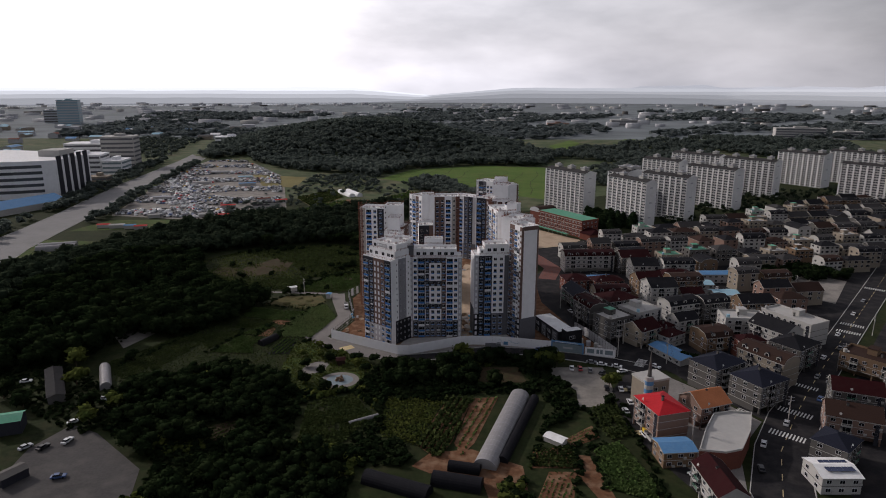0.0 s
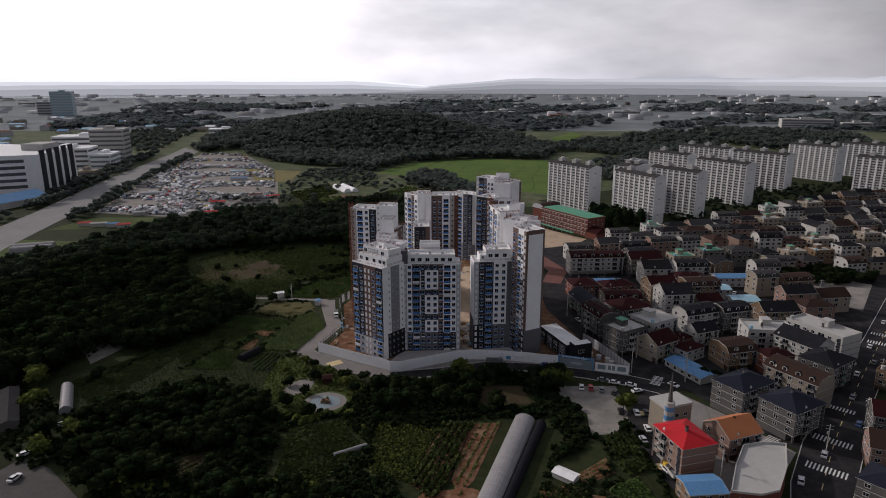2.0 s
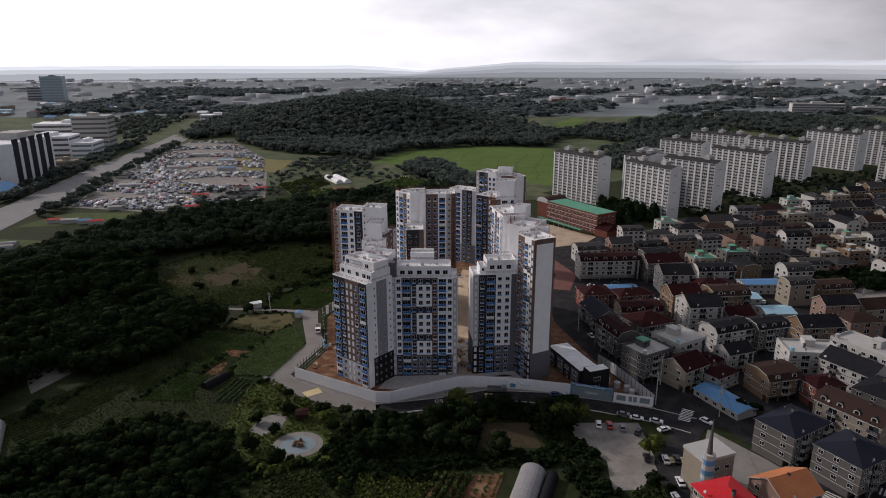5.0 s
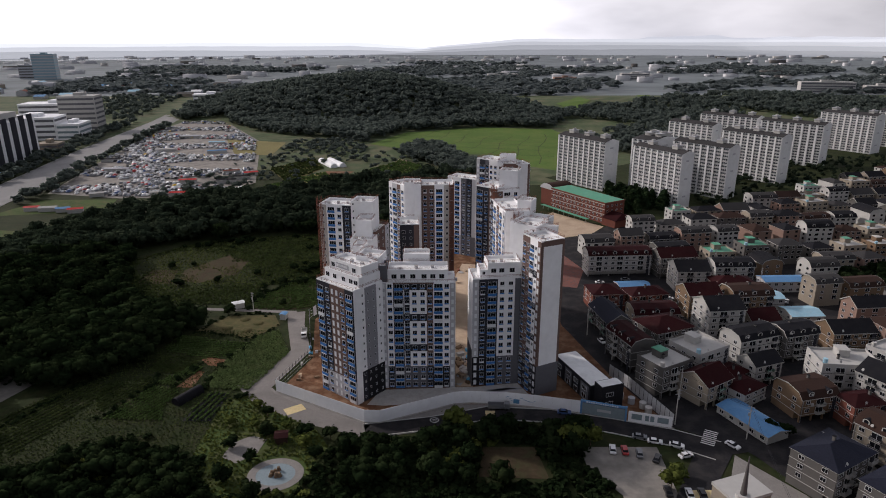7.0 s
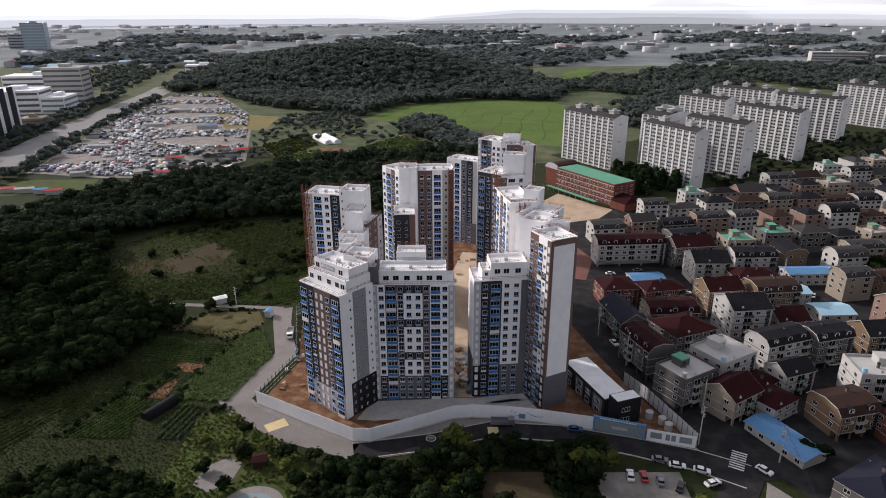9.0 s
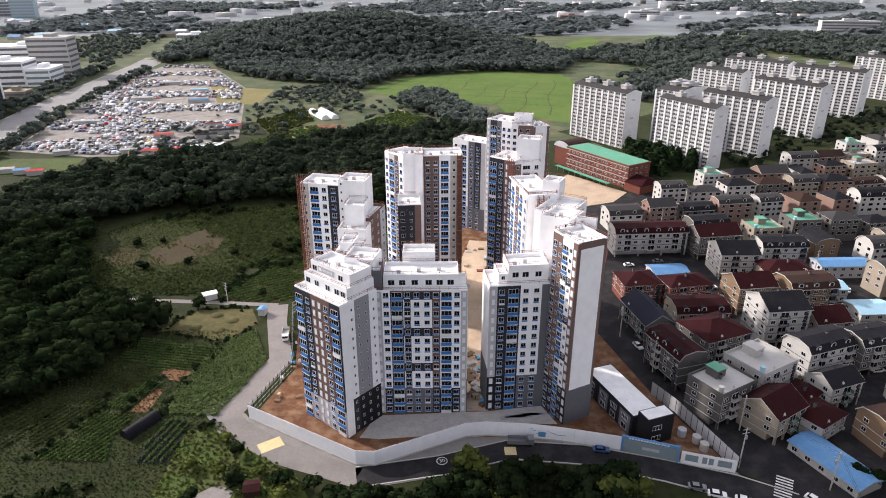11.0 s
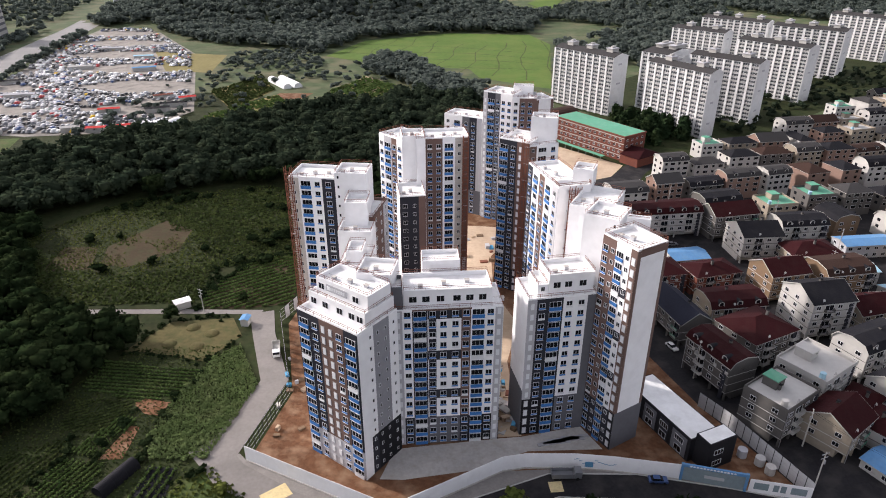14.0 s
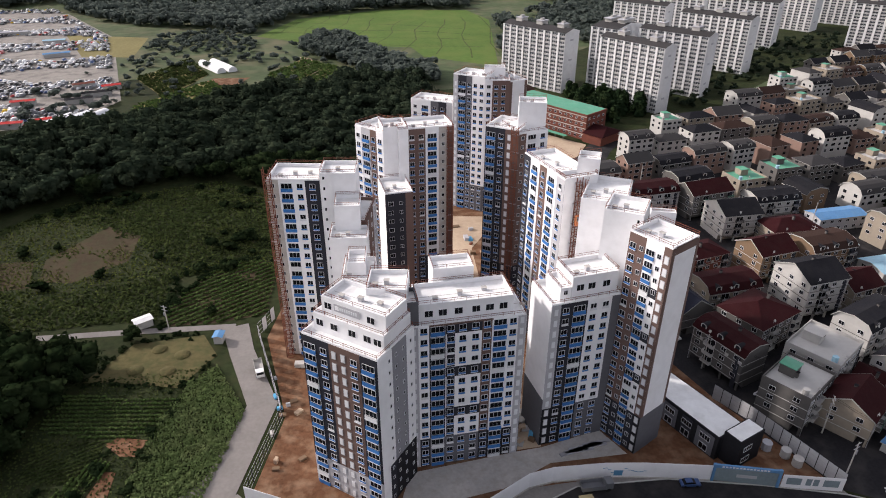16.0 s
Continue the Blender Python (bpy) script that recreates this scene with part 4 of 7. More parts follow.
b.poly([(53.9, -2.6, 5.0), (67, -2.6, 5.0), (63, 7, 8.2), (53.9, 7, 8.2)], "maroon")
b.poly([(67, 17, 5.0), (53.9, 17, 5.0), (53.9, 7, 8.2), (63, 7, 8.2)], "maroon")
b.poly([(67, -2.6, 5.0), (67, 17, 5.0), (63, 7, 8.2)], "maroon")
part("annex", b, sch, "low brick annex with maroon hip roof")
b = Build()
b.box(-14, 0, 2, 20, 0, 12.0, "brick")
for i in range(8):
    a0, a1 = math.pi * i / 8, math.pi * (i + 1) / 8
    b.poly([(-7 + 7.6 * math.cos(a0), 1.4, 12 + 4 * math.sin(a0)), (-7 + 7.6 * math.cos(a0), 20.6, 12 + 4 * math.sin(a0)), (-7 + 7.6 * math.cos(a1), 20.6, 12 + 4 * math.sin(a1)), (-7 + 7.6 * math.cos(a1), 1.4, 12 + 4 * math.sin(a1))], "rbrown")
    b.poly([(-7, 1.4, 12), (-7 + 7.6 * math.cos(a0), 1.4, 12 + 4 * math.sin(a0)), (-7 + 7.6 * math.cos(a1), 1.4, 12 + 4 * math.sin(a1))], "lgrey")
part("hall", b, sch, "brick hall with vaulted brown roof")
b = Build()
for i in range(9):
    b.box(2 + i * 5.5, 2.15 + i * 5.5, -9, -8.85, 0, 3.2, "steel")
b.box(1, 48, -10.5, -7.5, 3.2, 3.35, "rgreen")
tagged(part("stand_canopy", b, at=sch.matrix_basis.copy()), "long green canopy beside the school yard", "canopy")

# ---- villas ----
WROOF = {"maroon": "dark red", "rbrown": "brown", "rdark": "charcoal", "rnavy": "dark navy", "rslate": "grey", "conc": "concrete", "offw": "white", "rred": "bright red", "rorange": "orange tiled", "rblue": "blue", "rsky": "pale blue", "rgreen": "green", "roofw": "white"}
WWALL = {"tan": "tan brick", "cream": "cream", "pink": "pink rendered", "vgrey": "grey stone", "offw": "white", "brick": "red brick", "lgrey": "light grey"}
DORMER = Build()
DORMER.box(-0.85, 0.85, -0.1, 1.9, 0, 0.95, "rdark")
_arch = [(0.95 * math.cos(math.pi * i / 8), 0.9 + 0.62 * math.sin(math.pi * i / 8)) for i in range(9)]
for (xa_, za_), (xb_, zb_) in zip(_arch, _arch[1:]):
    DORMER.poly([(xa_, -0.3, za_), (xa_, 2.2, za_), (xb_, 2.2, zb_), (xb_, -0.3, zb_)], "rdark")
    DORMER.poly([(xa_, -0.3, za_), (xb_, -0.3, zb_), (xb_ * 0.72, -0.3, 0.9 + (zb_ - 0.9) * 0.6), (xa_ * 0.72, -0.3, 0.9 + (za_ - 0.9) * 0.6)], "offw")
DORMER.box(-0.95, -0.68, -0.3, -0.1, 0, 0.9, "offw")
DORMER.box(0.68, 0.95, -0.3, -0.1, 0, 0.9, "offw")
DORMER.box(-0.95, 0.95, -0.36, -0.1, -0.12, 0.0, "offw")
DORMER.poly([(-0.68, -0.2, 0), (0.68, -0.2, 0), (0.68, -0.2, 1.2), (-0.68, -0.2, 1.2)], "glass")
DORMER = DORMER.mesh("dormer")
VBALC = {}
for _k, _g in (("offw", "offw"), ("steel", "vgrey"), ("rgreen", "vgrey")):
    _q = Build()
    _q.box(-1.6, 1.6, -1.1, 0, -0.15, 0, "offw")
    _q.box(-1.6, 1.6, -1.1, -1.04, 0.0, 0.25, _g)
    for _i in range(9):
        _x = -1.57 + _i * 0.385
        _q.box(_x, _x + 0.06, -1.09, -1.05, 0.25, 0.95, _k)
    _q.box(-1.6, 1.6, -1.1, -1.03, 0.95, 1.02, _k)
    for _x in (-1.6, 1.54):
        _q.box(_x, _x + 0.06, -1.04, 0, 0.0, 1.02, _g)
    _q.poly([(-1.45, -0.03, 0.05), (1.45, -0.03, 0.05), (1.45, -0.03, 2.15), (-1.45, -0.03, 2.15)], "glass")
    for _x in (-1.47, -0.03, 1.42):
        _q.box(_x, _x + 0.06, -0.08, 0, 0.05, 2.15, "frame")
    _q.box(-1.47, 1.47, -0.08, 0, 2.15, 2.22, "frame")
    VBALC[_k] = _q.mesh("balcony")
DISH = Build()
DISH.tube((0, 0, -0.3), (0, 0, 0.8), 0.04, 0.04, "steel", 5)
DISH.tube((0, -0.05, 0.8), (0, -0.3, 0.95), 0.1, 0.45, "offw", 10)
DISH = DISH.mesh("satellite_dish")
VENT = Build()
VENT.box(-0.35, 0.35, -0.35, 0.35, -0.8, 0.8, "vgrey")
VENT.box(-0.45, 0.45, -0.45, 0.45, 0.8, 0.92, "rdark")
VENT = VENT.mesh("chimney")
AC = Build()
AC.box(-0.45, 0.45, -0.55, -0.12, 0, 0.7, "offw")
AC = AC.mesh("air_conditioner")


def villa(cx, cy, L, W, ang, floors, wall, roof, style, detail=2, rng=random.Random(3)):
    """A three to five storey villa, long side L, turned by ang; style of roof: mansard, gable, hip, flat, shed."""
    fh = 2.8
    h = floors * fh
    tag = "%s villa of %d storeys with %s %s roof" % (WWALL.get(wall, "plain"), floors, WROOF.get(roof, "plain"), {"mansard": "mansard", "barrel": "rounded", "gable": "pitched", "hip": "hipped", "flat": "flat", "shed": "low metal"}[style])
    v = thing("house" if floors < 3 else "villa", cx, cy, 0, tag, "house" if floors < 3 else "apartment house", "villas of the quarter", ang)
    x0, x1, y0, y1 = -L / 2, L / 2, -W / 2, W / 2
    b = Build()
    if detail > 1 and floors > 2:
        b.box(x0, x1, y0, y1, 2.5, h, wall)
        b.box(x0 + 0.1, x1 - 0.1, y0 + 2.6, y1 - 0.1, 0, 2.5, wall)
        for i in range(4):
            cx_ = x0 + 0.3 + (L - 0.6) * i / 3
            b.box(cx_ - 0.25, cx_ + 0.25, y0 + 0.1, y0 + 0.6, 0, 2.5, wall)
    else:
        b.box(x0, x1, y0, y1, 0, h, wall)
    part("wall", b, v)
    if detail > 1:
        b = Build()
        for f in range(1, floors):
            b.ring(x0 - 0.05, x1 + 0.05, y0 - 0.05, y1 + 0.05, 0.06, f * fh - 0.12, f * fh + 0.05, "offw" if wall != "offw" else "vgrey")
        if floors > 1:
            part("string_course", b, v, "thin storey band")
    b = Build()
    e = 0.4
    if style == "flat":
        b.ring(x0, x1, y0, y1, 0.2, h, h + 0.9, wall)
        part("parapet", b, v)
        b = Build()
        b.box(x0 + 0.2, x1 - 0.2, y0 + 0.2, y1 - 0.2, h, h + 0.08, roof)
        part("roof", b, v)
        b = Build()
        b.box(-1.9, 1.9, y1 - W * 0.45, y1 - W * 0.12, h, h + 2.7, wall)
        b.box(-2.1, 2.1, y1 - W * 0.47, y1 - W * 0.10, h + 2.7, h + 2.9, "rgreen" if rng.random() < 0.5 else roof)
        part("stair_house", b, v)
        b = Build()
        tx = x0 + 1.6
        b.tube((tx, y0 + 2, h + 0.08), (tx, y0 + 2, h + 1.9), 0.8, 0.8, "rsky" if rng.random() < 0.5 else "offw", 10)
        part("water_tank", b, v)
    elif style == "hip":
        r = min(L, W) / 2
        z = h + r * 0.42
        pts = [(x0 - e, y0 - e, h), (x1 + e, y0 - e, h), (x1 + e, y1 + e, h), (x0 - e, y1 + e, h)]
        ra, rb = ((x0 + r, 0, z), (x1 - r, 0, z)) if L >= W else ((0, y0 + r, z), (0, y1 - r, z))
        if L >= W:
            b.poly([pts[0], pts[1], rb, ra], roof)
            b.poly([pts[1], pts[2], rb], roof)
            b.poly([pts[2], pts[3], ra, rb], roof)
            b.poly([pts[3], pts[0], ra], roof)
        else:
            b.poly([pts[0], pts[1], ra], roof)
            b.poly([pts[1], pts[2], rb, ra], roof)
            b.poly([pts[2], pts[3], rb], roof)
            b.poly([pts[3], pts[0], ra, rb], roof)
        b.poly([(p[0], p[1], h - 0.12) for p in reversed(pts)], "offw")
        for i in range(4):
            p, q = pts[i], pts[(i + 1) % 4]
            b.poly([(p[0], p[1], h - 0.12), (q[0], q[1], h - 0.12), q, p], "offw")
        part("roof", b, v)
    else:
        prof = {"gable": [(0, 0), (0.5, 0.34), (1, 0)], "mansard": [(0, 0), (0.14, 0.22), (0.5, 0.31), (0.86, 0.22), (1, 0)], "barrel": [(0, 0), (0.13, 0.21), (0.3, 0.32), (0.5, 0.36), (0.7, 0.32), (0.87, 0.21), (1, 0)], "shed": [(0, 0), (0.5, 0.12), (1, 0)]}[style]
        wspan = (y1 - y0) + 2 * e
        hs = min(W, 11) * (0.85 if style in ("mansard", "barrel") else 1.0)
        P_ = [(y0 - e + u * wspan, h + s * hs) for u, s in prof]
        for (ya, za), (yb, zb) in zip(P_, P_[1:]):
            b.poly([(x0 - e, ya, za), (x1 + e, ya, za), (x1 + e, yb, zb), (x0 - e, yb, zb)], roof)
            b.poly([(x0 - e, yb, zb - 0.15), (x1 + e, yb, zb - 0.15), (x1 + e, ya, za - 0.15), (x0 - e, ya, za - 0.15)], roof)
        for x in (x0 - e - 0.02, x1 + e + 0.02):
            for (ya, za), (yb, zb) in zip(P_, P_[1:]):
                b.poly([(x, ya, za - 0.28), (x, yb, zb - 0.28), (x, yb, zb + 0.04), (x, ya, za + 0.04)], "offw")
        for y_ in (P_[0][0] - 0.02, P_[-1][0] + 0.02):
            b.poly([(x0 - e, y_, h - 0.22), (x1 + e, y_, h - 0.22), (x1 + e, y_, h + 0.05), (x0 - e, y_, h + 0.05)], "offw")
        part("roof", b, v)
        for s, x in ((-1, x0), (1, x1)):
            g = Build()
            inner = [(ya, za - 0.16) for ya, za in P_]
            pl = [(x + s * 0.01, y0, h - 0.02), (x + s * 0.01, y1, h - 0.02)] if s > 0 else [(x + s * 0.01, y1, h - 0.02), (x + s * 0.01, y0, h - 0.02)]
            seq = inner[::-1] if s > 0 else inner
            pl += [(x + s * 0.01, y, z) for y, z in seq[1:-1]]
            g.poly(pl, wall)
            part("gable", g, v)
        if style in ("mansard", "barrel") and detail >= 0.5:
            k = max(2, int(L / (5 if detail >= 1 else 7)))
            for i in range(k):
                part("dormer", DORMER, v, at=pose(x0 + L * (i + 0.5) / k, y0 + 0.6, h + 0.75))
    if detail > 1 and style != "shed":
        part("chimney", VENT, v, at=pose(x0 + L * rng.uniform(0.3, 0.7), rng.uniform(-1.5, 1.5), h + (0.9 if style == "flat" else W * 0.2 + 0.4)))
        part("satellite_dish", DISH, v, at=pose(x0 + L * rng.uniform(0.1, 0.4), y0 + 0.35, h + (0.9 if style == "flat" else 0.4)))
    if 0 < detail < 1:
        g = Build()
        for f in range(1, floors):
            for i in range(4):
                xw = x0 + L * (i + 0.5) / 4
                ww = 1.2 if i % 2 else 0.7
                g.box(xw - ww - 0.06, xw + ww + 0.06, y0 - 0.05, y0 - 0.004, f * fh + 0.75, f * fh + 2.25, "frame")
                g.box(xw - ww, xw + ww, y0 - 0.07, y0 - 0.05, f * fh + 0.82, f * fh + 2.18, "glass")
            for i in range(2):
                yw = y0 + W * (i + 0.5) / 2
                g.box(x0 - 0.05, x0 - 0.004, yw - 0.8, yw + 0.8, f * fh + 0.8, f * fh + 2.1, "glass")
        part("window_rest", g, v)["kind"] = "stuff"
    elif detail > 0:
        k = max(2, int(L / (3.6 if detail > 1 else 5)))
        for f in range(1 if floors > 2 else 0, floors):
            for i in range(k):
                x = x0 + L * (i + 0.5) / k
                kind = "door" if (i % 3 == 1 and floors > 2) else "flat2"
                if kind == "door" and detail > 1:
                    part("balcony", VBALC[("offw", "steel", "rgreen")[int(abs(cx + cy)) % 3]], v, at=pose(x, y0 - 0.004, f * fh + 0.1))
                    continue
                part("window", WIN[kind], v, at=pose(x, y0 - 0.02, f * fh + 1.5))
                if detail > 1 and rng.random() < 0.25:
                    part("air_conditioner", AC, v, at=pose(x + 1.4, y0 - 0.002, f * fh + 0.5))
            kw = max(1, int(W / 4.5))
            for i in range(kw):
                y = y0 + W * (i + 0.5) / kw
                part("window", WIN["flat2"], v, at=pose(x0 - 0.02, y, f * fh + 1.5, 0, 0, -90))
        if detail > 1 and floors > 2:
            g = Build()
            g.box(x1 - 2.2, x1 - 0.9, y0 - 0.12, y0 - 0.004, 0.1, h - 0.3, "dgrey")
            part("stair_strip", g, v, "dark glazed stair strip")
            g = Build()
            g.tube((x0 + 0.3, y0 - 0.12, 0), (x0 + 0.3, y0 - 0.12, h), 0.09, 0.09, "steel", 5)
            part("downpipe", g, v)
    return v


NEAR = [
    (83, 298, 15, 12, 30, 4, "vgrey", "offw", "flat"), (99, 309, 16, 14, 30, 4, "offw", "offw", "flat"), (76, 317, 17, 10, -72, 4, "vgrey", "maroon", "mansard"),
    (92, 328, 18, 15, 22, 4, "vgrey", "maroon", "hip"), (75, 344, 20, 11, -80, 3, "vgrey", "rnavy", "gable"), (79, 371, 15, 13, 6, 3, "brick", "maroon", "hip"),
    (97, 369, 18, 11, 10, 3, "brick", "maroon", "hip"), (94, 348, 19, 12, 4, 3, "cream", "maroon", "mansard"), (119, 363, 15, 13, 8, 4, "tan", "maroon", "gable"),
    (140, 362, 18, 13, 6, 4, "tan", "rbrown", "mansard"), (142, 382, 20, 13, 0, 3, "cream", "maroon", "hip"), (119, 341, 15, 15, 6, 5, "offw", "rdark", "gable"),
    (136, 341, 13, 12, 10, 3, "cream", "maroon", "gable"), (122, 319, 18, 11, 20, 4, "offw", "rdark", "mansard"), (95, 291, 13, 12, 32, 3, "cream", "maroon", "gable"),
    (108, 300, 10, 8, 35, 2, "vgrey", "maroon", "hip"), (125, 414, 20, 13, 8, 4, "vgrey", "maroon", "gable"),
    (96, 417, 33, 12, 4, 4, "offw", "maroon", "mansard"), (98, 391, 15, 10, 5, 1, "offw", "rblue", "shed"), (126, 394, 16, 15, 0, 4, "offw", "rdark", "gable"), (152, 407, 20, 12, 2, 3, "offw", "rdark", "mansard"),
    (77, 208, 15, 12, -74, 4, "pink", "rred", "hip"), (96, 217, 13, 12, 20, 3, "pink", "rorange", "gable"), (76, 190, 11, 9, 5, 2, "tan", "rblue", "shed"),
    (81, 167, 18, 9, -88, 3, "offw", "maroon", "gable"), (112, 245, 18, 13, 30, 4, "vgrey", "rnavy", "hip"), (122, 230, 16, 14, 28, 4, "vgrey", "rnavy", "hip"),
    (136, 252, 21, 11, -60, 4, "cream", "rbrown", "mansard"), (171, 298, 27, 13, -64, 4, "offw", "offw", "flat"), (155, 284, 19, 13, -62, 4, "offw", "rdark", "gable"), (146, 298, 20, 13, -6, 4, "offw", "offw", "flat"),
    (154, 265, 17, 14, 34, 4, "vgrey", "rdark", "hip"), (125, 283, 14, 13, 14, 3, "tan", "rbrown", "mansard"), (104, 274, 20, 9, -66, 1, "offw", "rblue", "shed"),
    (139, 298 - 22, 12, 9, 10, 3, "brick", "maroon", "hip"), (144, 207, 17, 12, -24, 3, "pink", "rbrown", "gable"), (128, 189, 12, 11, 40, 3, "vgrey", "rnavy", "hip"),
    (157, 226, 17, 11, -22, 3, "vgrey", "maroon", "gable"), (182, 256, 20, 14, -50, 3, "tan", "rbrown", "flat"), (108, 290, 12, 9, 32, 2, "offw", "maroon", "hip"),
    (119, 303, 12, 9, 20, 3, "offw", "rdark", "gable"), (120, 177, 12, 11, 0, 2, "offw", "roofw", "shed"), (140, 322, 15, 11, 15, 4, "vgrey", "rdark", "mansard"),
    (166, 330, 18, 12, 5, 3, "tan", "rdark", "gable"), (146, 172, 14, 12, -25, 3, "cream", "maroon", "gable"), (164, 195, 16, 12, -25, 3, "vgrey", "rdark", "hip"),
    (160, 352, 14, 11, 3, 2, "offw", "rsky", "shed"), (154, 371, 12, 10, 3, 2, "offw", "rsky", "shed"), (172, 392, 22, 9, 2, 2, "lgrey", "rblue", "shed"),
]
for i, q in enumerate(NEAR):
    villa(*q, detail=2)

# the rest of the quarter, lot by lot
VR = random.Random(11)
QUARTER = [(84, 438), (118, 486), (150, 515), (215, 540), (285, 588), (345, 632), (438, 690), (500, 690), (405, 565), (330, 475), (262, 393), (200, 330), (168, 305), (150, 330), (110, 400)]
PARK = [(196, 352), (222, 352), (262, 398), (240, 420), (205, 405)]
EAST = [(178, 225), (225, 290), (290, 370), (420, 525), (470, 500), (320, 320), (240, 225), (200, 190)]
taken = [(q[0], q[1], max(q[2], q[3])) for q in NEAR]


def fill(poly, ang, sx, sy):
    ca, sa = math.cos(radians(ang)), math.sin(radians(ang))
    for r in range(-40, 41):
        for c in range(-40, 41):
            u, w = c * sx + (r % 2) * 4, r * sy + (5.0 if r % 2 else 0)
            x, y = 230 + u * ca - w * sa, 420 + u * sa + w * ca
            p = np.array([[x, y]])
            if not inside(p, poly)[0] or inside(p, PARK)[0]:
                continue
            if any(math.hypot(x - a, y - b_) < (s * 0.5 + 7.5) for a, b_, s in taken):
                continue
            L, W = VR.uniform(13, 18.5), VR.uniform(9.5, 12.5)
            far = math.hypot(x, y)
            wall = VR.choice(["offw", "offw", "vgrey", "cream", "tan", "vgrey", "cream", "pink"])
            roof = VR.choice(["rdark", "rdark", "rdark", "rbrown", "rslate", "rslate"] if x > 180 or y > 440 else ["maroon", "rbrown", "rdark", "rslate", "rdark"])
            style = VR.choice(["mansard", "mansard", "gable", "hip", "barrel", "gable", "flat", "hip"])
            if style == "flat":
                roof = VR.choice(["rgreen", "conc", "conc", "offw"])
            villa(x, y, L, W, ang + VR.uniform(-3, 3) + (90 if VR.random() < 0.12 else 0), VR.choice([3, 3, 4]), wall, roof, style, detail=1 if far < 450 else 0.5)
            taken.append((x, y, 10))


fill(QUARTER, 8, 19.5, 14)
fill(EAST, -26, 20, 16)

# ---- black site office with white flat roof ----
so = thing("site_office", 55, 298, 0, "black and grey two storey building with white flat roof", "building", rz=math.degrees(math.atan2(-23, 8.3)))
b = Build()
b.box(-13.5, 11, -4.5, 4.5, 0, 7.0, "black")
part("wall", b, so)
b = Build()
b.box(-13.2, 10.7, -4.2, 4.2, 7.0, 7.08, "roofw")
part("roof", b, so, "white flat roof")
for k, (xa, xb) in enumerate(((-12, -7), (-5.5, -1), (0.5, 3.5), (5, 10))):
    g = Build()
    g.box(xa, xb, -4.62, -4.5, 0.4, 6.2, "grey" if k % 2 else "dgrey")
    part("cladding_panel", g, so, "grey cladding")
    part("window", WIN["flat"], so, at=pose((xa + xb) / 2, -4.63, 4.6))
    part("window", WIN["door"], so, at=pose((xa + xb) / 2, -4.63, 1.6))
b = Build()
b.box(11, 15.5, -3, 5.5, 0, 8.6, "black")
b.box(11.3, 15.2, -2.7, 5.2, 8.6, 8.68, "roofw")
part("stair_house", b, so, "black stair block with white roof")
for i in range(2):
    part("window", WIN["bal"], so, at=pose(15.52, 0.2 + 0.0, 2.0 + 3.4 * i, 0, 0, 90))

# ---- site hoarding ----
fence = thing("site_hoarding", 0, 284, 0, "tall white steel site hoarding along the kerb", "fence")
HL = [(-54, 294.6), (-20.6, 275.2), (-15.6, 275.0), (8.6, 286.3), (14.5, 287.0), (26.5, 286.0), (35.2, 284.4), (50.5, 280.6)]
for (xa, ya), (xb, yb) in zip(HL, HL[1:]):
    d = math.hypot(xb - xa, yb - ya)
    n = max(1, round(d / 3.2))
    for i in range(n):
        b = Build()
        b.box(0.01, d / n - 0.01, -0.05, 0.05, 0.05, 4.8, "white")
        b.box(0, 0.12, 0.05, 0.17, 0.05, 4.6, "steel")
        b.box(0, d / n, -0.25, 0.05, 0.05, 0.45, "conc")
        part("panel", b, fence, at=pose(xa + (xb - xa) * i / n, ya - 284 + (yb - ya) * i / n, 0, 0, 0, math.degrees(math.atan2(yb - ya, xb - xa))))

lat = thing("site_fence", -50, 320, 0, "see-through site fence of dark posts and rails", "fence")
for line in ([(-54, 295), (-46.6, 319.5), (-54.5, 357), (-50, 366)], [(78.5, 272.5), (70.5, 297), (66, 306)]):
    for (xa, ya), (xb, yb) in zip(line, line[1:]):
        d = math.hypot(xb - xa, yb - ya)
        n = max(1, round(d / 2.4))
        for i in range(n):
            b = Build()
            b.box(0, 0.14, -0.07, 0.07, 0.05, 4.8, "black")
            for z in (0.5, 1.9, 3.3, 4.65):
                b.box(0.14, d / n, -0.03, 0.03, z, z + 0.07, "steel")
            if line[0][0] > 0 or (ya > 318 and i % 2):
                b.box(0.16, d / n - 0.02, -0.02, 0.02, 0.2, 4.6, "meshgrey")
            part("panel", b, lat, at=pose(xa + 50 + (xb - xa) * i / n, ya - 320 + (yb - ya) * i / n, 0, 0, 0, math.degrees(math.atan2(yb - ya, xb - xa))))

# ---- trees ----
def crown_template(seed, lobes, n, size, flat=1.0, cone=False):
    """Leaf clumps on a few overlapping lobes round a dark core, in a unit-high crown standing on z=0."""
    r = np.random.default_rng(seed)
    vs, qs = [], []
    if cone:
        cs = np.array([[0, 0, 0.12 + 0.8 * i / lobes] for i in range(lobes)])
        rad = np.array([0.26 * (1 - 0.85 * i / lobes) + 0.03 for i in range(lobes)])
    else:
        an = r.uniform(0, 6.28, lobes)
        cs = np.stack([np.cos(an) * r.uniform(0.05, 0.30, lobes), np.sin(an) * r.uniform(0.05, 0.30, lobes), r.uniform(0.38, 0.74, lobes) * flat], 1)
        rad = r.uniform(0.17, 0.29, lobes)
    cube = np.array([[x, y, z] for x in (-1, 0, 1) for y in (-1, 0, 1) for z in (-1, 0, 1)], dtype=float)
    for c, ra in zip(cs, rad):
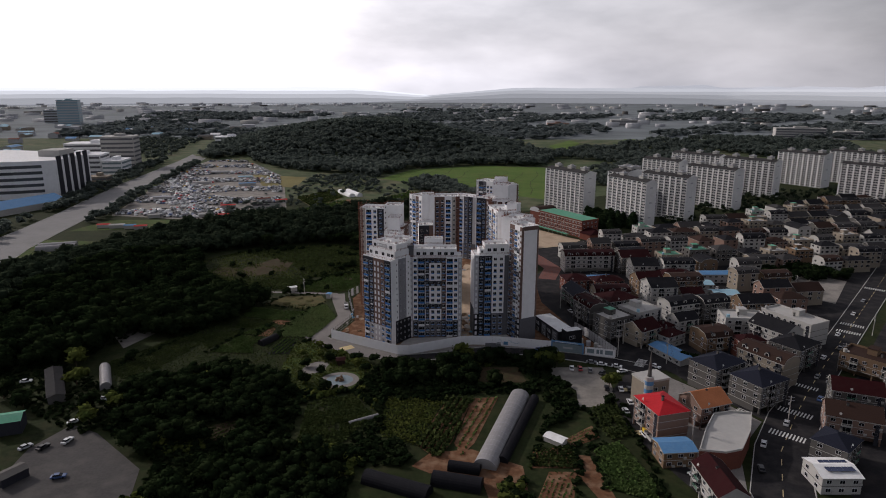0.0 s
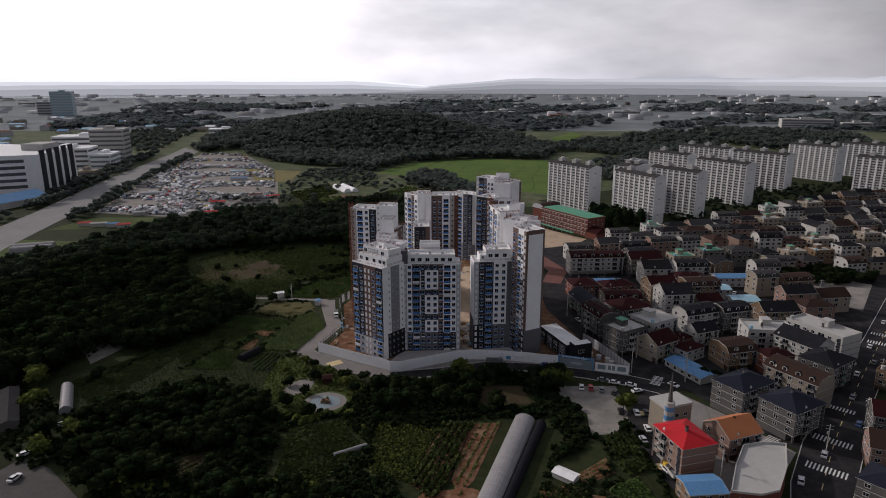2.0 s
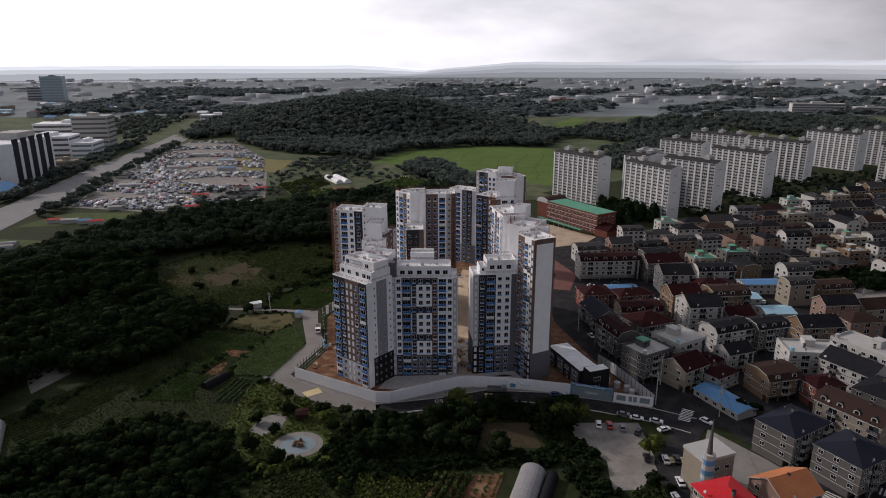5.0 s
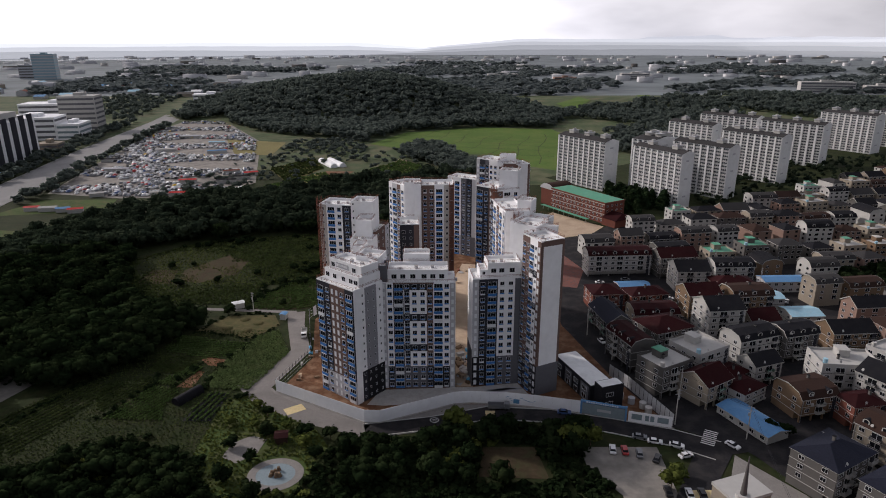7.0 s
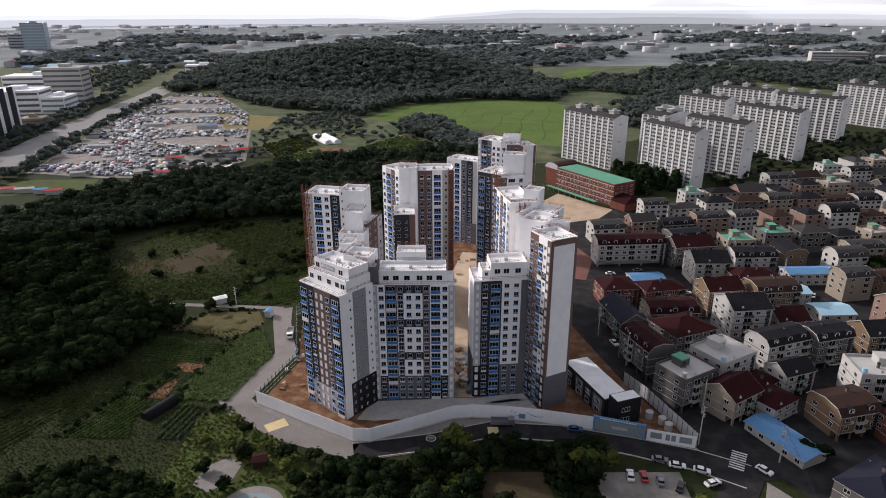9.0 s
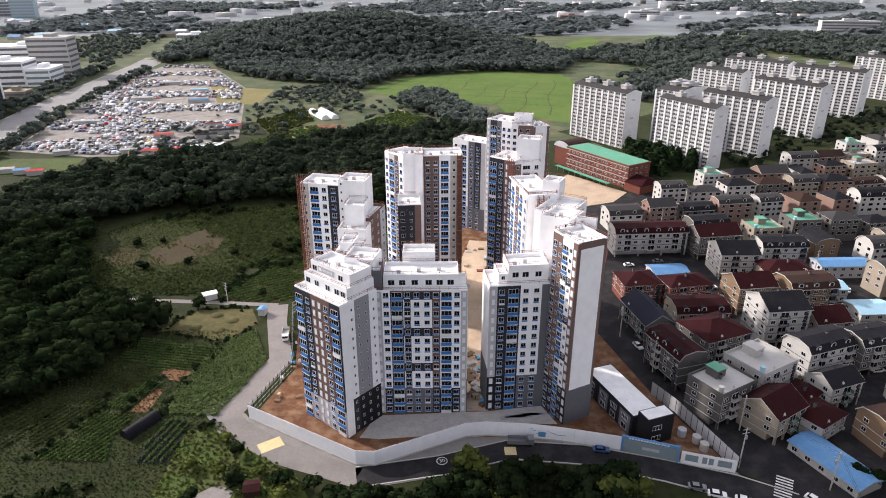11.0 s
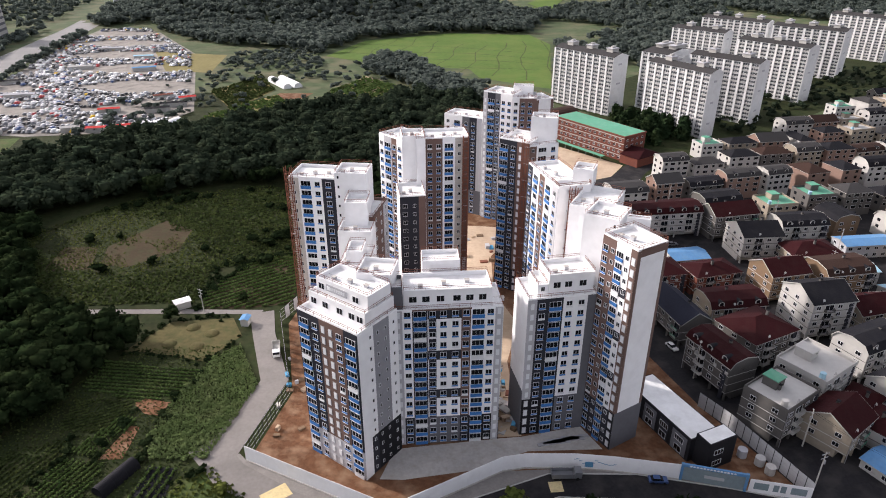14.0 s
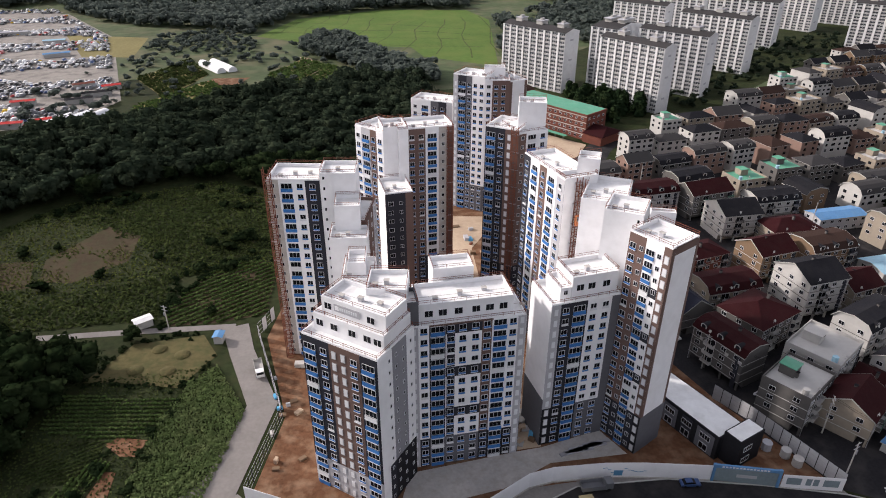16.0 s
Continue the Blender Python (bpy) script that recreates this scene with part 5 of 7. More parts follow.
        per = max(6, n // lobes)
        d = r.normal(size=(per, 3))
        d /= np.linalg.norm(d, axis=1)[:, None]
        p = c + d * ra * r.uniform(0.72, 1.12, (per, 1)) * np.array([1, 1, 0.85 if not cone else 0.6])
        nrm = d + r.normal(size=(per, 3)) * 0.55
        nrm /= np.linalg.norm(nrm, axis=1)[:, None]
        t1 = np.cross(nrm, r.normal(size=(per, 3)))
        t1 /= np.linalg.norm(t1, axis=1)[:, None]
        t2 = np.cross(nrm, t1)
        s = size * r.uniform(0.6, 1.35, (per, 1))
        base = sum(len(v) for v in vs)
        vs.append(np.stack([p - t1 * s - t2 * s * 0.7, p + t1 * s - t2 * s * 0.8, p + t1 * s * 0.8 + t2 * s, p - t1 * s * 0.9 + t2 * s * 0.8], 1).reshape(-1, 3))
        k = np.arange(per)[:, None] * 4 + base
        qs.append(np.concatenate([k, k + 1, k + 2, k + 3], 1))
        # core of the lobe
        base = sum(len(v) for v in vs)
        o = np.array([[1, 1, 1], [-1, 1, 1], [-1, -1, 1], [1, -1, 1], [1, 1, -1], [-1, 1, -1], [-1, -1, -1], [1, -1, -1]]) * ra * 0.50
        vs.append(c + o)
        qs.append(np.array([[0, 1, 2, 3], [7, 6, 5, 4], [0, 4, 5, 1], [1, 5, 6, 2], [2, 6, 7, 3], [3, 7, 4, 0]]) + base)
    return np.concatenate(vs), np.concatenate(qs)


BROAD = [crown_template(s, 9, 440, 0.034) for s in range(6)]
MIDB = [crown_template(10 + s, 8, 200, 0.052) for s in range(5)]
FARB = [crown_template(20 + s, 5, 56, 0.105) for s in range(4)]
SHRUB = [crown_template(40 + s, 5, 60, 0.10, 0.7) for s in range(4)]
SHRUB2 = [crown_template(80 + s, 3, 30, 0.13, 0.7) for s in range(5)]
SHRUBF = [crown_template(70 + s, 4, 90, 0.075, 0.7) for s in range(4)]
CONE = [crown_template(60 + s, 9, 190, 0.05, cone=True) for s in range(3)]


def wood(name, label, pts, hs, templates, key, widen=1.0, rng=RNG):
    """Many trees joined into one sheet of woodland."""
    vs, qs, base = [], [], 0
    z = gz(pts[:, 0], pts[:, 1])
    for (x, y), h, zz in zip(pts, hs, z):
        v, q = templates[rng.integers(len(templates))]
        a = rng.uniform(0, 6.28)
        c, s = math.cos(a) * widen, math.sin(a) * widen
        w = np.empty_like(v)
        w[:, 0] = (v[:, 0] * c - v[:, 1] * s) * h + x
        w[:, 1] = (v[:, 0] * s + v[:, 1] * c) * h + y
        w[:, 2] = v[:, 2] * h + zz - 0.08 * h
        vs.append(w)
        qs.append(q + base)
        base += len(v)
    return tagged(new(name, quads(name, np.concatenate(vs), np.concatenate(qs), [key])), label, "trees", kind="stuff")


WOOD_WEST = [(-254, 474), (-245, 500), (-196, 540), (-142, 588), (-72, 632), (0, 668), (40, 650), (52, 560), (50, 470), (20, 468), (-20, 450), (-52, 470), (-80, 490), (-141, 474), (-180, 452), (-160, 420), (-150, 385), (-110, 352), (-105, 330), (-150, 300), (-165, 262), (-225, 240), (-300, 300), (-284, 392), (-266, 414)]
pts = scatter(WOOD_WEST, 7.4)
# beyond 175 m the same wood gets paler leaves, tinted for haze
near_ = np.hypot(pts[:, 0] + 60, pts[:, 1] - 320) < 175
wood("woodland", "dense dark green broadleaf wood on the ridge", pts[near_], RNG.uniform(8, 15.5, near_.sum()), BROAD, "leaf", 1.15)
wood("woodland", "dense dark green broadleaf wood on the ridge", pts[~near_], RNG.uniform(8, 15.5, (~near_).sum()), MIDB, "leaf_mid_haze", 1.15)
# the hill's haze is carried by its pale bluish leaf colour
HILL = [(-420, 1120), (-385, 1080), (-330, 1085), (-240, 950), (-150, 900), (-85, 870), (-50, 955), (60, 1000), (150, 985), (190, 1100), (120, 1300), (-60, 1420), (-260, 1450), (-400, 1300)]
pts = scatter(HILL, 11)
wood("hill_woodland", "wooded hill behind the car lot", pts, RNG.uniform(11, 17, len(pts)), FARB, "leaf_far_haze", 1.35)
BELT = [(150, 985), (165, 905), (120, 700), (150, 655), (185, 700), (240, 780), (330, 870), (520, 900), (700, 900), (760, 1250), (560, 1480), (420, 1300), (320, 1240), (250, 1200), (180, 1160)]
pts = scatter(BELT, 12)
pts = pts[(np.sin(pts[:, 0] * 0.021 + 1.0) + np.sin(pts[:, 1] * 0.017) + 0.5 * np.sin(pts[:, 0] * 0.05 + pts[:, 1] * 0.043)) > -0.55]
FAIR = ([(89, 1120), (134, 1220), (208, 1218), (163, 1087)], [(301, 1229), (415, 1500), (441, 1500), (323, 1213)], [(202, 1256), (263, 1368), (271, 1295), (218, 1181)])
for fw in FAIR:
    pts = pts[~inside(pts, fw)]
    fb = Build()
    fb.poly([(x, y, float(gz(x, y)) + 1.2) for x, y in fw], "paddy")
    tagged(part("fairway", fb), "pale green golf fairway between trees", "lawn", kind="structure")
wood("park_woodland", "dark wood and park trees behind the flats", pts, RNG.uniform(9, 16, len(pts)), FARB, "leaf_far_haze", 1.25)

# ---- far distance ----
def ridge(name, dist, az0, az1, base_h, amp, seed, key, label):
    r = np.random.default_rng(seed)
    ph = r.uniform(0, 6.28, 6)
    n = 160
    az = np.linspace(radians(az0), radians(az1), n)
    prof = sum(np.sin(az * f + p) / (1 + i * 0.6) for i, (f, p) in enumerate(zip((9, 17, 31, 53, 88, 150), ph)))
    ends = np.clip(np.minimum(np.arange(n), n - 1 - np.arange(n)) / 24, 0, 1)
    hgt = (base_h + amp * np.clip(prof * 0.5, -0.6, 1.6)) * ends
    x, y = np.sin(az) * dist, np.cos(az) * dist
    v = np.concatenate([np.stack([x, y, np.full(n, -5.0)], 1), np.stack([x, y, hgt], 1), np.stack([x * 1.01, y * 1.01, np.full(n, -5.0)], 1)])
    i = np.arange(n - 1)
    q = np.concatenate([np.stack([i, i + 1, i + 1 + n, i + n], 1), np.stack([i + n, i + n + 1, i + 2 * n + 1, i + 2 * n], 1)])
    return tagged(new(name, quads(name, v, q, [key])), label, "backdrop", kind="structure")


# land and shore fading into haze that is painted as glow, nearer ridges darker
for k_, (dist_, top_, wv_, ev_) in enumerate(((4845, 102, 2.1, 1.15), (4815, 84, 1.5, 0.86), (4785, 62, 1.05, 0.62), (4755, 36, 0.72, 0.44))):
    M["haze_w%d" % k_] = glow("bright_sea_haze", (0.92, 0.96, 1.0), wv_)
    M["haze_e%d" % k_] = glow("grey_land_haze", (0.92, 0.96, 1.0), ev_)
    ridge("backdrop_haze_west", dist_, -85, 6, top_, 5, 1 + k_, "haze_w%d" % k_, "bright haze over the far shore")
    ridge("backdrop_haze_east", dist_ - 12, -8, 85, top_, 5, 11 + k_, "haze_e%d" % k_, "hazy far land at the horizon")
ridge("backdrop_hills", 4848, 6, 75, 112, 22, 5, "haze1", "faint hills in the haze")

# ---- undergrowth, crops and single trees ----
def leaves(name, pts, label, key, size, height, per=2, rng=RNG, category="plants"):
    """Loose leaf clumps standing on the ground at many points."""
    p = np.repeat(pts, per, axis=0)
    n = len(p)
    c = np.stack([p[:, 0] + rng.normal(0, size * 0.5, n), p[:, 1] + rng.normal(0, size * 0.5, n), gz(p[:, 0], p[:, 1]) + rng.uniform(0.15, 1.0, n) * height], 1)
    nrm = rng.normal(size=(n, 3)) + np.array([0, 0, 0.8])
    nrm /= np.linalg.norm(nrm, axis=1)[:, None]
    t1 = np.cross(nrm, rng.normal(size=(n, 3)))
    t1 /= np.linalg.norm(t1, axis=1)[:, None]
    t2 = np.cross(nrm, t1)
    s = size * rng.uniform(0.6, 1.3, (n, 1))
    v = np.stack([c - t1 * s - t2 * s, c + t1 * s - t2 * s, c + t1 * s + t2 * s, c - t1 * s + t2 * s], 1).reshape(-1, 3)
    q = np.arange(n * 4).reshape(-1, 4)
    return tagged(new(name, quads(name, v, q, [key])), label, category, kind="stuff")


def crop_rows(name, poly, ang, gap, label, key, step=0.45, size=0.32, height=0.6, soil="soil"):
    """A field of parallel crop rows on ridged soil."""
    a = radians(ang)
    p = np.array(poly, dtype=float)
    c0 = p.mean(0)
    r = np.abs(p - c0).max() * 1.5
    u, w = np.meshgrid(np.arange(-r, r, step), np.arange(-r, r, gap))
    pts = np.stack([u.ravel() * math.cos(a) - w.ravel() * math.sin(a), u.ravel() * math.sin(a) + w.ravel() * math.cos(a)], 1) + c0
    pts += RNG.normal(0, 0.08, pts.shape)
    pts = pts[inside(pts, poly)]
    gapn = np.sin(pts[:, 0] * 0.31 + pts[:, 1] * 0.17) + np.sin(pts[:, 1] * 0.41) + RNG.uniform(-1, 1, len(pts))
    pts = pts[gapn > -1.6]
    sheet("field_" + name, poly, 0.06 + 0.004 * (len(name) % 5), soil, "tilled soil under " + label, "field")
    return leaves("crop_rows", pts, label, key, size, height, 3, category="crops")


crop_rows("strip", [(-106.4, 326.1), (-106.0, 339.7), (-72.2, 332.2), (-75.0, 320.7), (-87.8, 319.1)], -10.2, 1.5, "bright green crop strips", "crop", 0.2, 0.2, 0.6, "mead")
crop_rows("dark", [(-105.2, 309.0), (-105.4, 321.8), (-89.7, 319.9), (-89.7, 313.3), (-94.4, 307.4)], 22.9, 1.3, "dark green low crop rows", "crop2", 0.2, 0.2, 0.4, "mead")
crop_rows("film", [(-80.2, 276.2), (-77.4, 294.4), (-70.4, 293.1), (-70.9, 275.9)], 75.8, 2.0, "rows of dark green vegetables on black film", "crop", 0.2, 0.2, 0.8, "shade")
crop_rows("leafy", [(-107.0, 277.2), (-98.9, 298.4), (-88.2, 295.8), (-89.5, 283.9), (-86.9, 276.5)], 60.9, 1.5, "thick leafy vegetable rows", "crop", 0.2, 0.2, 0.7, "mead")
crop_rows("dim", [(-110.4, 281.0), (-117.0, 292.8), (-114.3, 301.2), (-102.0, 305.3), (-99.1, 300.6)], 60.9, 1.7, "low green crop rows", "crop2", 0.2, 0.2, 0.5, "mead")
crop_rows("side", [(-99.1, 300.6), (-90.5, 313.4), (-86.0, 311.9), (-91.3, 298.1)], 73.3, 1.2, "narrow crop strip beside the ploughed plot", "crop", 0.2, 0.2, 0.7, "mead")
sheet("ground_rubbish", [(-89.2, 318.5), (-86.6, 320.5), (-79.2, 318.2), (-80.7, 313.0), (-84.6, 313.8)], 0.1, "soil", "brown trodden patch with plastic sheets", "ground")
crop_rows("far_west", [(-150, 262), (-128, 300), (-112, 300), (-118, 276), (-128, 245)], 60.9, 2.0, "green rows beside the farm yard", "crop2", 0.2, 0.2, 0.5, "mead")
crop_rows("north", [(-84, 368), (-84, 381), (-70, 405), (-58, 407), (-50, 398), (-53, 369), (-68, 367)], 32, 2.3, "crop rows with brown gaps", "crop", 0.2, 0.3, 0.6, "bare")
crop_rows("vine", [(56, 224), (66, 230), (67, 206), (58, 201)], 95, 1.7, "dark bushy vine rows", "crop2", 0.35, 0.42, 1.2, "mead")
crop_rows("south", [(50, 174), (51, 196), (61, 201), (66, 178), (64, 168)], 100, 0.9, "dense green crop", "crop", 0.4, 0.36, 0.6, "mead")
crop_rows("pepper", [(28, 185), (31, 197), (44, 197), (44, 185)], -5, 1.6, "dark rows of peppers", "crop2", 0.35, 0.36, 0.9)
crop_rows("brown", [(43, 203), (54, 212), (55, 204), (44, 197)], 35, 1.6, "sparse rows on brown soil", "crop", 1.0, 0.25, 0.3)
crop_rows("film", [(28, 168), (34, 183), (43, 183), (39, 168)], 68, 1.6, "young rows between white film", "crop", 0.9, 0.25, 0.3)
crop_rows("corn", [(-9, 199), (2, 233), (12, 233), (3, 200), (-2, 190)], 70, 2.2, "tall crop rows beside the greenhouse", "crop2", 0.3, 0.5, 1.4)
crop_rows("bare", [(4, 200), (12, 233), (22, 234), (11, 200), (6, 192)], 70, 2.6, "sparse plants on brown furrows", "crop", 0.9, 0.3, 0.5)
crop_rows("mid", [(-50, 198), (-52, 228), (-36, 236), (-26, 220), (-34, 200)], 30, 1.5, "vegetable plot among the scrub", "crop2", 0.4, 0.36, 0.7, "mead")
crop_rows("plough", [(-90.7, 297.5), (-87.0, 309.5), (-84.4, 308.8), (-84.7, 297.3)], 73.3, 1.6, "few plants on brown ridges", "crop", 2.6, 0.2, 0.3, "soil")
for nm, pl, an, key in (("hill", [(-146, 590), (-145, 625), (-106, 686), (-95, 660), (-110, 613)], 55, "crop"), ("plots", [(-62, 640), (-66, 690), (-40, 745), (-5, 700), (-12, 630)], 60, "crop"), ("slope", [(-160, 700), (-130, 760), (-110, 700), (-130, 640)], 60, "crop2")):
    crop_rows(nm, pl, an, 4.5, "distant green crop strips", key, 1.6, 1.0, 0.9, "straw")
sheet("field_red", [(-112, 672), (-104, 690), (-78, 688), (-86, 668)], 0.12, "soil", "bare reddish field", "field")
sheet("track_mid", [(-42, 752), (-33, 745), (-28, 700), (-24, 662), (-30, 662), (-34, 700)], 0.12, "sand", "pale winding farm track", "path")
for pl in ([(-131, 404), (-134, 420), (-118, 445), (-104, 434), (-104, 414), (-120, 401)], [(-166, 408), (-166, 422), (-138, 420), (-133, 400), (-155, 400)]):
    sheet("ground_bare", pl, 0.07, "bare", "bare brown hillside patch", "ground")

WEEDS = [(-80.9, 304.5), (-78.4, 320.8), (-72.1, 338.4), (-65.4, 344.8), (-56.4, 324.2), (-60.8, 307.3), (-63.9, 296.0), (-78.1, 296.5)]
pts = scatter(WEEDS, 0.48)
leaves("weeds", pts, "thick bright green weeds beside the lane", "weed", 0.19, 0.9, 3)
pts = scatter(WEEDS, 2.4)
wood("weed_clumps", "bushy green weed clumps beside the lane", pts, RNG.uniform(0.8, 1.9, len(pts)), SHRUBF, "weed", 1.6)
PARKLAWN = [(-70, 258), (-70, 289), (-62, 293), (-50, 281), (-36, 272), (-30, 262), (-36, 240), (-60, 240)]
sheet("lawn_park", PARKLAWN, 0.085, "grass", "rough lawn of a small park", "lawn")
pts = scatter(PARKLAWN, 1.1)
pts = pts[(np.hypot(pts[:, 0] + 43, pts[:, 1] - 249) > 8.5) & (np.hypot(pts[:, 0] + 55, pts[:, 1] - 261) > 6)]
leaves("park_grass", pts, "tufts of yellowish grass", "leaf2", 0.35, 0.5, 2)
MEADOW = [(-182, 398), (-168, 440), (-141, 472), (-80, 486), (-52, 466), (-50, 400), (-86, 398), (-86, 372), (-142, 373)]
pts = scatter(MEADOW, 1.0)
sheet("ground_meadow", MEADOW, 0.05, "mead", "rough meadow ground", "ground")
pts = pts[~inside(pts, [(-131, 404), (-134, 420), (-118, 445), (-104, 434), (-104, 414), (-120, 401)]) | (np.sin(pts[:, 0] * 0.33) + np.sin(pts[:, 1] * 0.29 + pts[:, 0] * 0.12) + RNG.normal(0, 0.5, len(pts)) > 0.5)]
pick = np.sin(pts[:, 0] * 0.06) + np.sin(pts[:, 1] * 0.08 + pts[:, 0] * 0.03) + RNG.normal(0, 0.3, len(pts))
leaves("meadow_grass", pts[pick > -0.2], "rough sunlit meadow", "crop2", 0.42, 0.5, 2)
leaves("dry_meadow_grass", pts[pick <= -0.2], "dry yellowish meadow grass", "leaf2", 0.3, 0.4, 1)
pts = scatter(MEADOW, 8)
pts = pts[np.sin(pts[:, 0] * 0.09 + 1) + np.sin(pts[:, 1] * 0.11) + 0.6 * np.sin(pts[:, 0] * 0.23 + pts[:, 1] * 0.19) > 0.5]
pts = pts[~inside(pts, [(-168, 398), (-168, 424), (-134, 424), (-118, 447), (-102, 436), (-102, 410), (-120, 399)])]
wood("meadow_shrubs", "scattered shrubs on the meadow", pts, RNG.uniform(1.2, 6.0, len(pts)), SHRUB, "leaf", 1.5)

FORE = [(-128, 140), (-95, 160), (-92, 186), (-118, 207), (-128, 236), (-104, 260), (-86, 264), (-72, 258), (-66, 254), (-62, 246), (-60, 240), (-36, 240), (-29, 260), (-20, 265), (0, 269), (22, 273), (45, 270), (46, 255), (52, 240), (50, 227), (57, 226), (68, 230), (68, 200), (66, 165), (62, 120), (-60, 120)]
NOT = ([(-11, 186), (-11, 200), (2, 236), (42, 238), (44, 226), (27, 178), (0, 176)], [(26, 165), (26, 200), (44, 215), (56, 226), (69, 231), (69, 165)], [(-30, 160), (-28, 186), (18, 188), (18, 160)], [(-53, 197), (-54, 230), (-36, 238), (-24, 220), (-34, 198)], [(14, 246), (16, 263), (34, 263), (36, 245)], [(-22, 234), (0, 230), (-8, 198), (-22, 204)], [(-82, 198), (-86, 212), (-74, 217), (-66, 205)])
pts = scatter(FORE, 2.3)
for ex in NOT:
    pts = pts[~inside(pts, ex)]
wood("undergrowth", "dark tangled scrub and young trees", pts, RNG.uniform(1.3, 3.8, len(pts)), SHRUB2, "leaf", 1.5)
THICK = [(-116, 208), (-124, 240), (-100, 257), (-74, 256), (-58, 234), (-56, 215), (-75, 190), (-92, 168), (-60, 150), (-30, 150), (-32, 188), (-52, 195), (-90, 200), (-100, 190)]
sheet("ground_plot", [(15, 248), (17, 262), (33, 262), (35, 247)], 0.08, "bare", "small brown plot below the road", "field")
sheet("ground_plot_west", [(-82, 199), (-85, 211), (-74, 216), (-67, 205)], 0.08, "bare", "brown plot among the trees", "field")
crop_rows("plot", [(-82, 199), (-85, 211), (-74, 216), (-67, 205)], 50, 2.2, "thin rows in a brown plot", "crop2", 0.5, 0.3, 0.5, "bare")
pts = scatter([(-22, 234), (0, 230), (-8, 198), (-22, 204)], 0.9)
leaves("lit_weeds", pts, "yellowish weeds in a clearing", "leaf2", 0.32, 0.9, 3)
pts = scatter(FORE, 3.4)
pts = pts[np.sin(pts[:, 0] * 0.12) + np.sin(pts[:, 1] * 0.15 + pts[:, 0] * 0.04) > 0.75]
for ex in NOT:
    pts = pts[~inside(pts, ex)]
wood("young_growth", "yellowish young growth among the scrub", pts, RNG.uniform(1.6, 4.4, len(pts)), SHRUB2, "leaf2", 1.5)
pts = scatter([(-152, 296), (-168, 330), (-112, 354), (-92, 353), (-102, 342), (-118, 322), (-135, 302)], 6.0)
wood("wood_edge", "tall dark trees at the edge of the wood", pts, RNG.uniform(9, 13, len(pts)), BROAD, "leaf", 1.15)
pts = scatter([(-136, 294), (-119, 304), (-109, 318), (-105, 335), (-118, 337), (-142, 312)], 5.5)
wood("wood_edge", "tall dark trees at the edge of the wood", pts, RNG.uniform(8, 12.5, len(pts)), BROAD, "leaf", 1.2)
pts = scatter([(-222, 650), (-150, 640), (-60, 650), (0, 680), (-45, 800), (-120, 860), (-170, 860), (-200, 760)], 15)
pts = pts[np.sin(pts[:, 0] * 0.08) + np.sin(pts[:, 1] * 0.07) + RNG.normal(0, 0.5, len(pts)) > 0.2]
wood("farmland_trees", "scattered hedge trees over the farmland", pts, RNG.uniform(3, 7, len(pts)), FARB, "leaf_far_haze", 1.5)
pts = scatter(THICK, 6.0)
pts = pts[~inside(pts, NOT[-1])]
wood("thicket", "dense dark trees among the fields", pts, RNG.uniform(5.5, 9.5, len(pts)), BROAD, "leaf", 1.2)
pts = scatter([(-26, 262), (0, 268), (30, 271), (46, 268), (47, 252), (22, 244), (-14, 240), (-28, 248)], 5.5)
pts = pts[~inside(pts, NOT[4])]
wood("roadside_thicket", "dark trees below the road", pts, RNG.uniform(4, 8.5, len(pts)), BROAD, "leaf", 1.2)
pts = scatter([(-45, 777), (-19, 840), (10, 790), (40, 706), (60, 690), (52, 640), (24, 640), (0, 705)], 7)
wood("copse", "dark copse before the rice field", pts, RNG.uniform(9, 14, len(pts)), FARB, "leaf_far_haze", 1.3)
for pl, sp in (([(-170, 870), (-90, 900), (-80, 780), (-130, 778), (-175, 800)], 9), ([(-60, 640), (20, 650), (15, 640), (-50, 625)], 9), ([(-220, 640), (-160, 640), (-150, 600), (-180, 575), (-230, 575)], 14), ([(-160, 620), (-150, 780), (-175, 770), (-168, 640)], 13), ([(-150, 790), (-90, 770), (-60, 720), (-110, 740)], 14)):
    pts = scatter(pl, sp)
    wood("hedgerow", "hedges and small trees between fields", pts, RNG.uniform(3, 7.5, len(pts)), FARB, "leaf_far_haze", 1.5)
for pl, sp in (([(-372, 640), (-415, 900), (-450, 1060), (-462, 1060), (-440, 900), (-396, 640), (-350, 500), (-345, 450), (-385, 470)], 11), ([(-318, 560), (-330, 640), (-356, 800), (-385, 1010), (-378, 1010), (-348, 800), (-318, 640), (-306, 575)], 9), ([(-460, 1060), (-540, 1480), (-700, 1500), (-600, 1100)], 17)):
    pts = scatter(pl, sp)
    wood("roadside_trees", "rows of trees along the main road", pts, RNG.uniform(7, 12, len(pts)), FARB, "leaf_far_haze", 1.3)
pts = scatter(PARK, 5)
wood("park_trees", "dark trees of a small neighbourhood park", pts[(pts[:, 1] > 392) | (pts[:, 0] < 208)], RNG.uniform(5, 9, len(pts)), BROAD, "leaf", 1.2)
sheet("ground_park", [(206, 366), (222, 348), (255, 392), (240, 405), (215, 395)], 0.12, "dirtlot", "trodden playground in the neighbourhood park", "ground")
pts = scatter([(118, 520), (150, 545), (176, 546), (152, 590), (135, 600), (126, 560)], 7)
wood("school_trees", "tall dark conifers before the white flats", pts, RNG.uniform(10, 16, len(pts)), CONE, "pine", 1.3)
pts = scatter([(182, 545), (222, 566), (300, 620), (440, 690), (470, 760), (330, 735), (240, 660), (200, 600)], 11)
